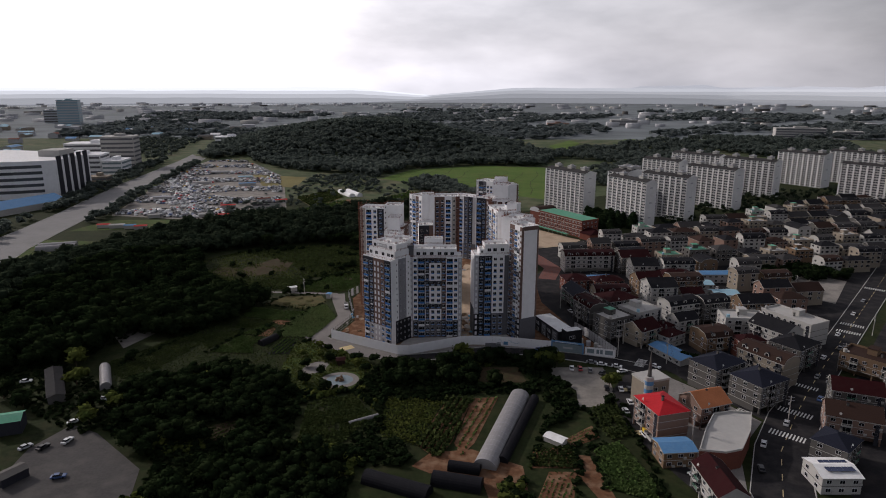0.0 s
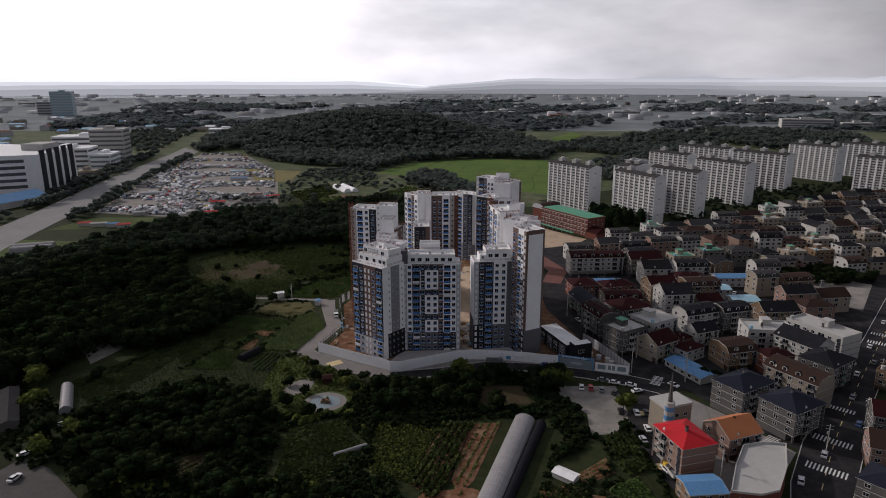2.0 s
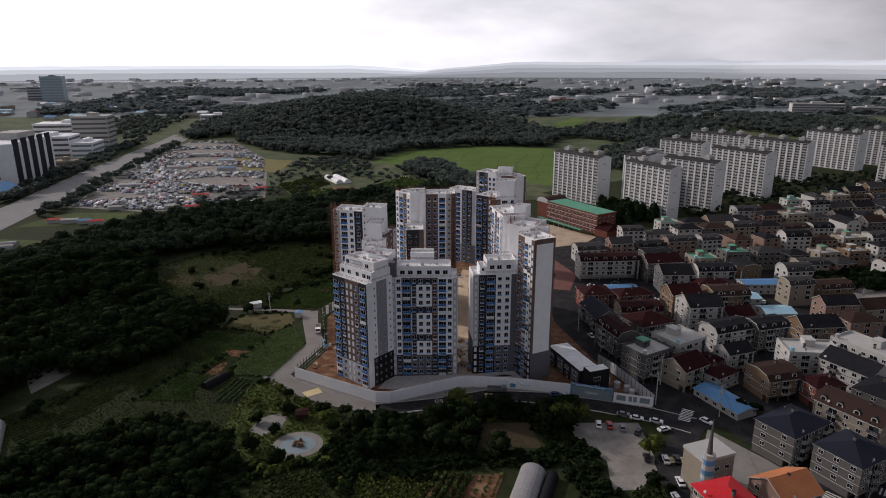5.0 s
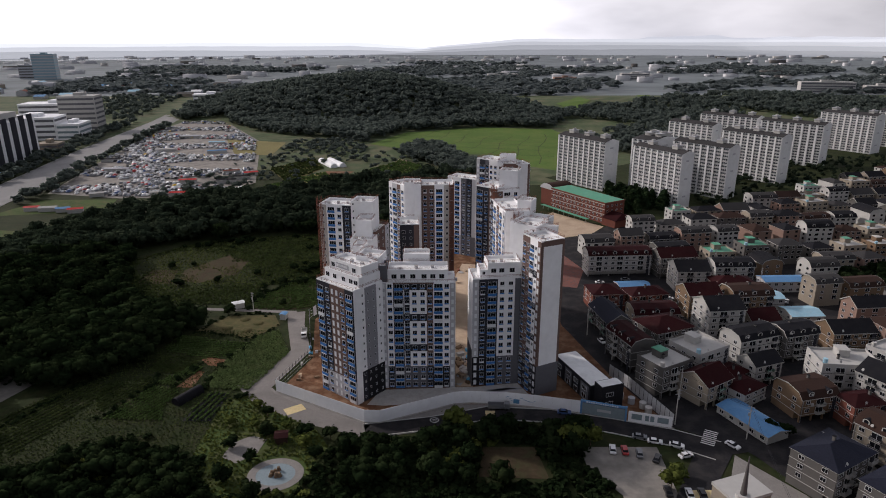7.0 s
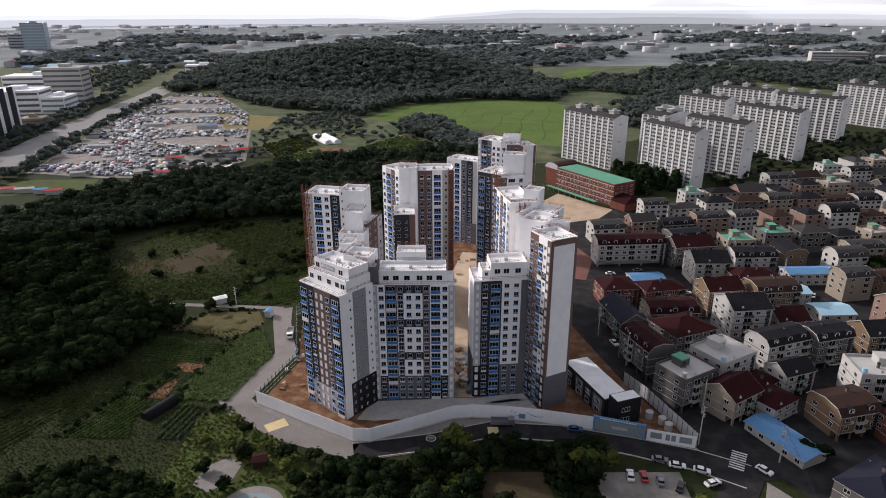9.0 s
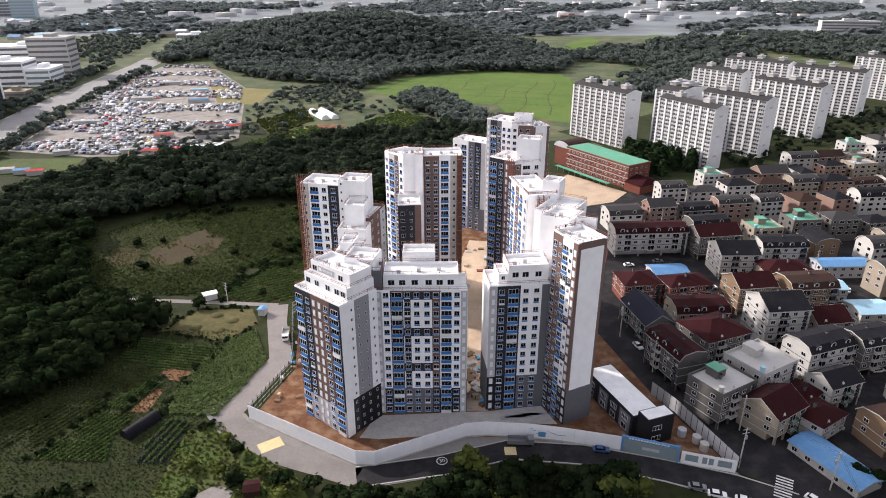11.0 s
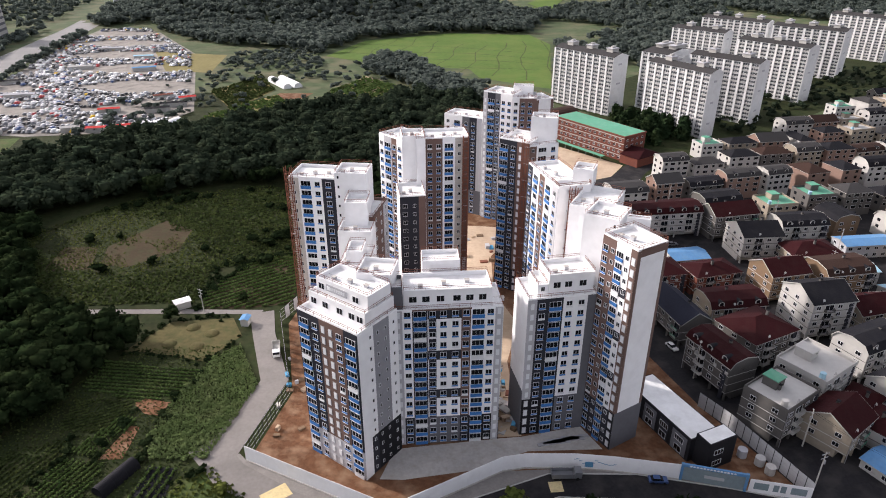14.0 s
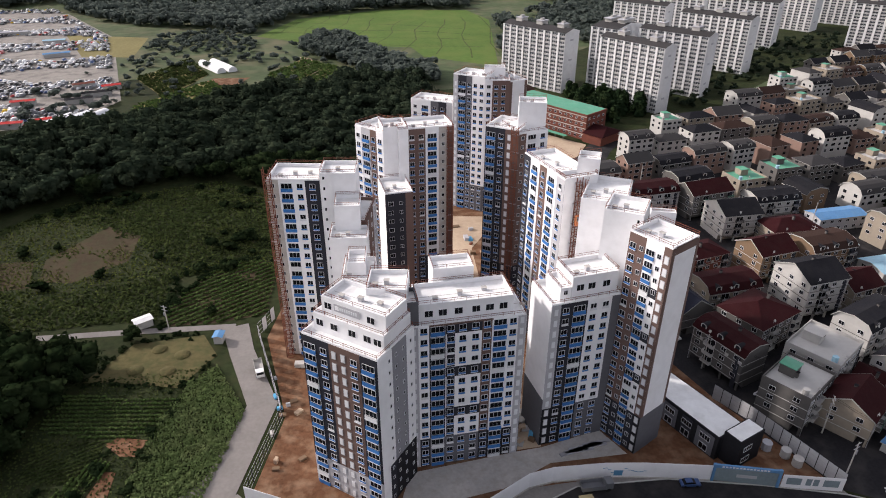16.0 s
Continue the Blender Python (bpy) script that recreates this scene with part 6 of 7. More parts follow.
wood("flats_trees", "trees between the white flats", pts, RNG.uniform(3.5, 7, len(pts)), FARB, "leaf_mid_haze", 1.3)
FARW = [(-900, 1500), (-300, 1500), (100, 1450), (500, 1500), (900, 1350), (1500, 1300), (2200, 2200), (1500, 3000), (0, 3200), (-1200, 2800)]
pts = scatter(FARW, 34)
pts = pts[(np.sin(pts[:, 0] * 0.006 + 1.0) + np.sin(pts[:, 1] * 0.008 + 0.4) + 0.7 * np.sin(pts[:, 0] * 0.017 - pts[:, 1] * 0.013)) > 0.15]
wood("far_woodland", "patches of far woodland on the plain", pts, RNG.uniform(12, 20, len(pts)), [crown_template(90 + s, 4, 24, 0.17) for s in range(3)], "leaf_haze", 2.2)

def hedge(line, gap=1.6, h0=1.0, h1=2.6, spread=0.7):
    pts_ = []
    for (xa, ya), (xb, yb) in zip(line, line[1:]):
        n_ = max(2, int(math.hypot(xb - xa, yb - ya) / gap))
        for k in range(n_):
            pts_.append((xa + (xb - xa) * k / n_, ya + (yb - ya) * k / n_))
    pts_ = np.array(pts_) + RNG.normal(0, spread, (len(pts_), 2))
    wood("hedge", "overgrown hedge between fields", pts_, RNG.uniform(h0, h1, len(pts_)), SHRUB2, "leaf", 1.6)


for ln_ in ([(-108.8, 278.2), (-104.0, 288.3), (-99.1, 300.6), (-99.7, 307.0)], [(-91.6, 297.0), (-89.2, 312.1), (-86.6, 317.1)], [(-79.3, 296.6), (-80.9, 304.5), (-78.7, 316.8), (-73.6, 333.7)], [(-142, 262), (-128, 290), (-120, 312)], [(-126, 240), (-104, 262), (-86, 268)],
            [(44, 197), (44, 184), (40, 168)], [(57, 201), (50, 197), (50, 172)], [(44, 197), (55, 205), (57, 224)], [(69, 231), (68, 200), (67, 168)], [(40, 236), (43, 226), (28, 186)], [(-86, 372), (-84, 398), (-61, 407)], [(-70, 288), (-63, 293)]):
    hedge(ln_)
hedge([(-101, 344), (-91, 361), (-71, 362)], 1.1, 0.6, 1.8, 0.9)
hedge([(-101, 343), (-93, 342), (-75, 336), (-66, 349)], 1.0, 0.5, 1.5, 0.8)
hedge([(-84, 367), (-84, 381), (-70, 405), (-58, 407)], 1.0, 0.8, 2.4, 0.9)
TUFT = [(-150, 262), (-128, 302), (-108, 330), (-98, 345), (-66, 345), (-60, 330), (-68, 290), (-70, 258), (-126, 238)]
pts = scatter(TUFT, 0.95)
leaves("field_grass", pts, "grass and weeds between the crop rows", "crop2", 0.2, 0.35, 2)
pts = scatter([(-165, 262), (-150, 300), (-106, 350), (-120, 352), (-190, 300), (-200, 250), (-130, 205), (-118, 207), (-128, 238)], 2.6)
wood("field_edge_scrub", "dark scrub at the edge of the wood", pts, RNG.uniform(0.8, 2.6, len(pts)), SHRUB2, "leaf", 1.5)
bund = Build()
for k in range(9):
    t0 = k / 8
    ax, ay, bx, by = -70 + 190 * t0, 855 - 150 * t0, -30 + 188 * t0, 952 + 20 * math.sin(k) - 40 * t0
    for j in range(6):
        u0, u1 = j / 6, (j + 1) / 6
        w0, w1 = 3.5 * math.sin(u0 * 9 + k), 3.5 * math.sin(u1 * 9 + k)
        bund.poly([(ax + (bx - ax) * u0 + w0 - 0.6, ay + (by - ay) * u0, 0.16), (ax + (bx - ax) * u0 + w0 + 0.6, ay + (by - ay) * u0, 0.16), (ax + (bx - ax) * u1 + w1 + 0.6, ay + (by - ay) * u1, 0.16), (ax + (bx - ax) * u1 + w1 - 0.6, ay + (by - ay) * u1, 0.16)], "grass")
for k in range(4):
    for j in range(10):
        u0, u1 = j / 10, (j + 1) / 10
        y0_, y1_ = 830 + k * 34 - 70 * u0 + 5 * math.sin(u0 * 8 + k), 830 + k * 34 - 70 * u1 + 5 * math.sin(u1 * 8 + k)
        bund.poly([(-60 + 180 * u0, y0_ - 0.9, 0.15), (-60 + 180 * u1, y1_ - 0.9, 0.15), (-60 + 180 * u1, y1_ + 0.9, 0.15), (-60 + 180 * u0, y0_ + 0.9, 0.15)], "grass")
tagged(part("paddy_bund", bund), "narrow dark bunds across the rice field", "field bund", kind="structure")

# single trees with trunk and crown
def tree_meshes(seed, conifer=False):
    v, q = crown_template(seed, 9, 260, 0.055, cone=conifer)
    cr = quads("crown", v, q, ["pine" if conifer else ("leaf2" if seed % 2 else "leaf")])
    b = Build()
    b.tube((0, 0, -0.02), (0.01, 0, 0.30), 0.03, 0.02, "bark")
    if not conifer:
        for k in range(4):
            a = k * 1.7 + seed
            b.tube((0.01, 0, 0.26), (0.18 * math.cos(a), 0.18 * math.sin(a), 0.52), 0.014, 0.006, "bark", 5)
    return cr, b.mesh("trunk")


TREES = [tree_meshes(s) for s in (101, 102, 103, 104)]
for x, y, h in ((-53, 279, 4.2), (-45, 272, 4.0), (-38, 268, 4.6), (-30, 266, 5), (-55, 272, 4), (-58, 284, 4), (-50, 268, 4.5), (-38, 262, 5.5), (-33, 256, 5), (-52, 255, 4), (-60, 262, 4.5), (-64, 274, 4), (-47, 240, 5), (-57, 246, 5.5),
                (8, 273, 7), (12, 271, 6), (47, 266, 9), (44, 262, 8), (50, 263, 7), (68, 243, 6), (72, 248, 5), (-24, 262, 5.5), (-18, 263, 5), (64, 228, 5), (-92, 362, 5), (-70, 372, 3.5), (-110, 352, 8), (66, 486, 5), (70, 480, 5), (108, 270, 5), (112, 268, 4.5),
                (-128, 212, 8), (-124, 224, 7), (-134, 224, 8), (-150, 244, 9), (-160, 262, 9), (-138, 268, 6), (-172, 232, 9), (-160, 225, 8), (-178, 262, 9), (-185, 280, 10), (-60, 420, 6), (-75, 418, 5)):
    t_ = thing("tree", x, y, float(gz(x, y)), "young broadleaf tree with a loose green crown", "tree", "single trees", RNG.uniform(0, 360))
    cr, tk = TREES[int(RNG.integers(4))]
    w = RNG.uniform(1.1, 1.5)
    part("crown", cr, t_, at=Matrix.Diagonal((h * w, h * w, h, 1)))
    part("trunk", tk, t_, at=Matrix.Diagonal((h, h, h, 1)))

# ---- greenhouses and sheds ----
def tunnel(x0, y0, x1, y1, w, h, key, label, ribs=True):
    """A plastic tunnel house: arched skin, end walls and hoops."""
    ln = math.hypot(x1 - x0, y1 - y0)
    t_ = thing("greenhouse", x0, y0, float(gz(x0, y0)), label, "greenhouse", "tunnel greenhouses", math.degrees(math.atan2(y1 - y0, x1 - x0)))
    n = 12
    arc = [(w / 2 * math.cos(math.pi * i / n), h * math.sin(math.pi * i / n) ** 0.75) for i in range(n + 1)]
    b = Build()
    for (ya, za), (yb, zb) in zip(arc, arc[1:]):
        b.poly([(0, ya, za), (ln, ya, za), (ln, yb, zb), (0, yb, zb)], key)
    part("skin", b, t_)
    for x in (0, ln):
        e = Build()
        e.poly([(x, y, z) for y, z in (arc if x else arc[::-1])], key)
        part("end_wall", e, t_)
    if ribs:
        m_ = int(ln / 3)
        for i in range(m_ + 1):
            b = Build()
            x = ln * i / m_
            for (ya, za), (yb, zb) in zip(arc, arc[1:]):
                b.poly([(x - 0.05, ya * 1.012, za * 1.012 + 0.01), (x + 0.05, ya * 1.012, za * 1.012 + 0.01), (x + 0.05, yb * 1.012, zb * 1.012 + 0.01), (x - 0.05, yb * 1.012, zb * 1.012 + 0.01)], "black" if key == "shade" else "steel")
            part("hoop", b, t_)
    return t_


tunnel(13.5, 184.5, 30.5, 234, 7.6, 3.6, "film", "long grey plastic tunnel greenhouse")
tunnel(19.5, 188, 36, 232, 3.6, 2.4, "shade", "long low tunnel under black net")
tunnel(-24, 179, -4, 170, 6, 3.2, "shade", "dark tunnel house under shade net")
tunnel(-3, 178, 12, 174, 6, 3.4, "shade", "dark tunnel house under shade net")
tunnel(2, 185, 12, 182.5, 4, 2.8, "shade", "dark tunnel house under shade net")
tunnel(-86.1, 285.7, -80.9, 295.0, 3.8, 2.6, "shade", "short black tunnel beside the fields")
tunnel(-136, 240, -146, 259, 4.5, 3.2, "film", "small pale tunnel house")
tunnel(-300, 463, -276, 472, 8, 4, "film", "pale tunnel greenhouse beside the main road")
tunnel(-303, 471, -279, 480, 8, 4, "film", "pale tunnel greenhouse beside the main road")
tunnel(-118, 738, -100, 706, 7, 4, "white", "white tunnel greenhouse among the fields", False)
tunnel(-110, 741, -92, 709, 7, 4, "white", "white tunnel greenhouse among the fields", False)
for i in range(3):
    tunnel(-188 + i * 9, 578 + i * 3, -176 + i * 9, 602 + i * 3, 8, 4.5, "white", "white tunnel shed at the edge of the wood", False)
tunnel(-34, 213, -24, 219, 1.6, 1.0, "film", "low film cloche among crops", False)


def shed(x, y, L, W, h, ang, wall, roof, label, name="shed", category="shed", style="gable"):
    t_ = thing(name, x, y, float(gz(x, y)), label, category, "", ang)
    b = Build()
    b.box(-L / 2, L / 2, -W / 2, W / 2, 0, h, wall)
    part("wall", b, t_)
    b = Build()
    k = W * 0.16
    e = 0.35
    b.poly([(-L / 2 - e, -W / 2 - e, h), (L / 2 + e, -W / 2 - e, h), (L / 2 + e, 0, h + k), (-L / 2 - e, 0, h + k)], roof)
    b.poly([(L / 2 + e, W / 2 + e, h), (-L / 2 - e, W / 2 + e, h), (-L / 2 - e, 0, h + k), (L / 2 + e, 0, h + k)], roof)
    b.poly([(L / 2 + 0.01, -W / 2, h - 0.05), (L / 2 + 0.01, W / 2, h - 0.05), (L / 2 + 0.01, 0, h + k - 0.05)], wall)
    b.poly([(-L / 2 - 0.01, W / 2, h - 0.05), (-L / 2 - 0.01, -W / 2, h - 0.05), (-L / 2 - 0.01, 0, h + k - 0.05)], wall)
    part("roof", b, t_)
    return t_


shed(-90, 366.5 + 3, 5, 3.2, 2.6, 30, "offw", "roofw", "white site cabin beside the track", "cabin", "cabin")
shed(-66, 357, 3, 2.5, 2.6, 80, "offw", "rblue", "small blue and white cabin", "cabin", "cabin")
shed(-167, 322, 26, 7, 3.5, 42, "vgrey", "lgrey", "long grey farm shed among trees")
shed(-157, 241, 30, 6, 3, -58, "vgrey", "rdark", "long dark roofed shed")
shed(-154, 208, 9, 8, 5, 20, "dgrey", "rgreen", "dark building with pale green roof", "building", "building")
shed(-134, 178, 8, 5, 3, 60, "dgrey", "vgrey", "dark farm building by the yard", "building", "building")
shed(-112, 160, 9, 6, 3, 10, "vgrey", "lgrey", "pale vaulted store beside the yard")
shed(39, 201, 7, 4, 1.8, -40, "conc", "roofw", "makeshift white tarpaulin shelter", "shelter", "shelter")
shed(-45, 265, 3.6, 3.6, 2.6, 10, "rbrown", "maroon", "small brown park gazebo with maroon roof", "gazebo", "gazebo")
sheet("yard_farm", [(-167, 318), (-154, 323), (-142, 302), (-149, 282), (-160, 296)], 0.09, "dirtlot", "farm yard", "yard")
sheet("pad_farm", [(-10, 186), (-4, 194), (10, 196), (26, 186), (26, 172), (14, 168), (12, 180), (-4, 182)], 0.09, "soil", "trodden ground by the tunnels", "ground")
sheet("path_plots", [(44, 193), (49, 192), (52, 168), (47, 168), (42, 184)], 0.09, "soil", "trodden path between plots", "path")

# ---- small park playground ----
pg = thing("playground", -43, 249, 0, "round park playground with pale path ring and rocks", "playground")
b = Build()
n = 36
for i in range(n):
    a0, a1 = 2 * math.pi * i / n, 2 * math.pi * (i + 1) / n
    b.poly([(5.6 * math.cos(a0), 5.0 * math.sin(a0), 0.16), (8.0 * math.cos(a0), 7.4 * math.sin(a0), 0.16), (8.0 * math.cos(a1), 7.4 * math.sin(a1), 0.16), (5.6 * math.cos(a1), 5.0 * math.sin(a1), 0.16)], "pave")
part("path_ring", b, pg, "pale paved ring")
b = Build()
b.poly([(5.6 * math.cos(2 * math.pi * i / n), 5.0 * math.sin(2 * math.pi * i / n), 0.13) for i in range(n)], "banner")
part("play_floor", b, pg, "grey green soft floor")
for k in range(7):
    b = Build()
    a0 = k * 1.9
    rr = 1.0 + 0.25 * k % 1.2
    b.tube((rr * math.cos(a0), rr * math.sin(a0), 0.1), (rr * math.cos(a0) * 0.9, rr * math.sin(a0) * 0.9, 0.9 + 0.12 * k), 0.7, 0.35, "tan", 7)
    part("rock", b, pg)
sheet("plaza_park", [(-61, 257), (-60, 264), (-55, 268), (-50, 266), (-51, 259), (-56, 254)], 0.13, "pave", "pale paved park plaza", "plaza")

# ---- cars ----
def car_meshes(key, van=False):
    b = Build()
    L, W = 4.5, 1.8
    side_ = [(-2.25, 0.35), (2.25, 0.35), (2.25, 0.75), (2.1, 0.9), (1.1, 0.98), (-1.6, 1.0), (-2.2, 0.92)]
    for i in range(len(side_)):
        (xa, za), (xb, zb) = side_[i], side_[(i + 1) % len(side_)]
        b.poly([(xa, -W / 2, za), (xb, -W / 2, zb), (xb, W / 2, zb), (xa, W / 2, za)][::-1], key)
    b.poly([(x, -W / 2, z) for x, z in side_], key)
    b.poly([(x, W / 2, z) for x, z in reversed(side_)], key)
    body = b.mesh("body")
    c = Build()
    top = [(-1.75, 0.97), (1.15, 0.97), (0.35, 1.46), (-1.25, 1.48)] if not van else [(-2.15, 0.95), (1.5, 0.95), (1.0, 1.85), (-2.1, 1.9)]
    for i in range(4):
        (xa, za), (xb, zb) = top[i], top[(i + 1) % 4]
        s0 = 0.82 if za < 1.2 else 0.68
        s1 = 0.82 if zb < 1.2 else 0.68
        c.poly([(xa, -s0, za), (xa, s0, za), (xb, s1, zb), (xb, -s1, zb)], key if i == 2 else "glass")
    c.poly([(top[0][0], -0.82, top[0][1]), (top[1][0], -0.82, top[1][1]), (top[2][0], -0.68, top[2][1]), (top[3][0], -0.68, top[3][1])], "glass")
    c.poly([(top[3][0], 0.68, top[3][1]), (top[2][0], 0.68, top[2][1]), (top[1][0], 0.82, top[1][1]), (top[0][0], 0.82, top[0][1])], "glass")
    return body, c.mesh("cabin")


_w = Build()
_w.tube((0, -0.11, 0), (0, 0.11, 0), 0.33, 0.33, "tyre", 10)
WHEEL = _w.mesh("wheel")
CARS = {}
CLAB = {"car_white": "white", "car_grey": "dark grey", "car_black": "black", "car_silver": "silver", "car_red": "red", "car_blue": "dark blue"}


def car(x, y, ang, key="car_white", z=0.16):
    if key not in CARS:
        CARS[key] = car_meshes(key)
    c = thing("car", x, y, z, CLAB[key] + " car standing on the asphalt", "car", "cars", ang)
    body, cab = CARS[key]
    part("body", body, c)
    part("cabin", cab, c, "dark glazed cabin")
    for wx in (-1.4, 1.4):
        for wy in (-0.82, 0.82):
            part("wheel", WHEEL, c, at=pose(wx, wy, 0.33))
    return c


for x, y, a_, k in ((77, 257, 20, "car_white"), (93, 262, -55, "car_white"), (72, 240, 85, "car_white"), (75.5, 240, 85, "car_black"), (72.6, 229, 88, "car_white"), (73, 218, 95, "car_white"), (69, 222, 95, "car_silver"), (75.5, 226, 88, "car_black"),
                    (71, 205, 100, "car_white"), (79, 180, 110, "car_white"), (125, 213, 55, "car_silver"), (110, 199, 60, "car_white"), (102, 184, 75, "car_black"), (102, 228, -60, "car_black"), (110, 236, -55, "car_silver"), (117, 229, 30, "car_silver"),
                    (56, 260, 80, "car_white"), (59.5, 259.5, 85, "car_red"), (63.5, 258, 80, "car_grey"), (68, 255.5, 60, "car_black"), (66.5, 241, 85, "car_black"), (70, 264, -15, "car_white"), (76, 262, -20, "car_white"), (66, 266.5, -12, "car_grey"), (45, 280.3, -8, "car_blue"),
                    (-134, 213, 50, "car_white"), (-129, 200, 80, "car_white"), (-141, 196, 60, "car_silver"), (-135, 196, 70, "car_black"), (-120, 179, 15, "car_blue"), (-172, 246, 20, "car_white"), (-138, 232, 10, "car_grey"), (-132, 231, -20, "car_silver"),
                    (172, 272, 50, "car_white"), (186, 283, 50, "car_grey"), (195, 300, 50, "car_white"), (221, 330, 50, "car_white"), (240, 352, 50, "car_silver"), (158, 252, 50, "car_grey"), (148, 232, 50, "car_blue"), (79, 303, -70, "car_white"), (73, 323, -72, "car_white"), (76.5, 312, -70, "car_grey"),
                    (143, 318, 10, "car_white"), (131, 372, 95, "car_white"), (146, 394, 95, "car_silver"), (164, 420, 95, "car_white"), (110, 356, 92, "car_black"), (166, 375, 60, "car_white"), (128, 328, 20, "car_grey"), (86, 333, 10, "car_black"), (104, 338, 15, "car_white"), (108, 318, -60, "car_grey"), (112, 378, 5, "car_white"), (130, 400, 95, "car_silver"), (84, 400, 5, "car_white"), (98, 404, 5, "car_grey"), (150, 346, 95, "car_white"), (176, 404, 95, "car_black"), (69.5, 333, -75, "car_white"), (81, 296, -62, "car_silver")):
    car(x, y, a_, k)


def lorry(x, y, ang, cab, bed, label):
    t_ = thing("lorry", x, y, 0.16, label, "lorry", "lorries", ang)
    b = Build()
    b.box(1.9, 3.6, -1.1, 1.1, 0.6, 2.5, cab)
    b.box(3.601, 3.62, -0.95, 0.95, 1.5, 2.3, "glass")
    part("cab", b, t_)
    b = Build()
    b.box(-3.6, 1.8, -1.2, 1.2, 0.8, 1.0, bed)
    for y0_, y1_ in ((-1.2, -1.1), (1.1, 1.2)):
        b.box(-3.6, 1.8, y0_, y1_, 1.0, 2.0, bed)
    b.box(-3.6, -3.5, -1.1, 1.1, 1.0, 2.0, bed)
    b.box(1.7, 1.8, -1.1, 1.1, 1.0, 2.3, bed)
    part("load_bed", b, t_)
    for wx in (-2.6, -1.6, 2.6):
        for wy in (-1.0, 1.0):
            part("wheel", WHEEL, t_, at=pose(wx, wy, 0.45) @ Matrix.Diagonal((1.4, 1.4, 1.4, 1)))
    return t_


lorry(23.5, 283.2, -3, "car_grey", "car_grey", "brown open tipper lorry at the kerb")
lorry(-53.5, 340, -80, "car_white", "offw", "white lorry on the lane")
lorry(72, 203, 98, "yellow", "offw", "small orange delivery lorry")

# cars of the used car yard, past counting
LOT = [(-310, 604), (-345, 762), (-378, 985), (-378, 1055), (-328, 1068), (-220, 872), (-160, 642), (-178, 594), (-243, 588)]
cu, cw = np.meshgrid(np.arange(-400, -140, 3.0), np.arange(586, 1070, 6.4))
cp = np.stack([cu.ravel(), cw.ravel()], 1) + RNG.normal(0, 0.25, (cu.size, 2))
cp = cp[inside(cp, LOT)]
keep = (np.sin(cp[:, 1] * 0.085) + 0.8 * np.sin(cp[:, 0] * 0.045 + cp[:, 1] * 0.02) > -0.35) & (RNG.uniform(0, 1, len(cp)) < 0.8)
cp = cp[keep]
unit = []
for x0, x1, y0, y1, z0, z1 in ((-0.9, 0.9, -2.2, 2.2, 0.35, 0.95), (-0.75, 0.75, -1.5, 1.0, 0.95, 1.5)):
    unit += [(x0, y0, z0), (x1, y0, z0), (x1, y1, z0), (x0, y1, z0), (x0, y0, z1), (x1, y0, z1), (x1, y1, z1), (x0, y1, z1)]
unit = np.array(unit)
uq = np.array([[4, 5, 6, 7], [0, 1, 5, 4], [1, 2, 6, 5], [2, 3, 7, 6], [3, 0, 4, 7]])
uq = np.concatenate([uq, uq + 8])
sc = RNG.choice([1.0, 1.0, 1.0, 1.4], len(cp))
cv = (unit[None] * sc[:, None, None] + np.concatenate([cp, np.zeros((len(cp), 1)) + 0.06], 1)[:, None]).reshape(-1, 3)
cq = (uq[None] + (np.arange(len(cp)) * 16)[:, None, None]).reshape(-1, 4)
ck = np.repeat(RNG.choice(7, len(cp), p=[0.15, 0.19, 0.32, 0.25, 0.03, 0.05, 0.01]), 10)
tagged(new("parked_cars", quads("parked_cars", cv, cq, ["car_white", "car_silver", "car_grey", "car_black", "car_red", "car_blue", "yellow"], ck)), "hundreds of used cars in rows on gravel", "cars", kind="stuff")
for i, (x, y, k, L) in enumerate(((-205, 592, "redp", 12), (-190, 596, "redp", 10), (-222, 594, "offw", 11), (-182, 640, "rdark", 16), (-175, 655, "rdark", 18), (-215, 640, "redp", 14), (-300, 690, "lgrey", 22), (-190, 680, "brick", 14), (-170, 672, "redp", 12), (-240, 790, "rblue", 20), (-330, 740, "rdark", 18), (-300, 800, "offw", 20), (-260, 850, "rsky", 18), (-310, 900, "lgrey", 24), (-268, 590, "offw", 10), (-258, 541, "redp", 10), (-268, 543, "rblue", 9), (-280, 545, "offw", 12), (-292, 546, "redp", 10))):
    shed(x, y, L, 5, 3, 5 + (i * 17) % 20, "offw", k, "long low store in the car yard", "store", "store")

# ---- works and town along the main road ----
def works(x, y, L, W, h, ang, floors, label, wall="white", band="grey"):
    """A large white works building with bands of dark windows."""
    t_ = thing("office_building", x, y, 0, label, "office building", "works along the main road", ang)
    b = Build()
    b.box(-L / 2, L / 2, -W / 2, W / 2, 0, h, wall)
    part("wall", b, t_)
    b = Build()
    b.box(-L / 2 - 0.4, L / 2 + 0.4, -W / 2 - 0.4, W / 2 + 0.4, h, h + 1.2, wall)
    part("parapet", b, t_)
    b = Build()
    b.box(-L * 0.12, L * 0.14, -W * 0.2, W * 0.25, h + 1.2, h + 5, wall)
    part("plant_house", b, t_)
    for f in range(floors):
        z = h * (f + 0.35) / floors
        for x0, x1, y0, y1 in ((-L / 2 + 1, L / 2 - 1, -W / 2 - 0.15, -W / 2), (L / 2, L / 2 + 0.15, -W / 2 + 1, W / 2 - 1)):
            g = Build()
            g.box(x0, x1, y0, y1, z, z + h / floors * 0.42, band)
            part("window_band", g, t_, "dark ribbon window")
    return t_


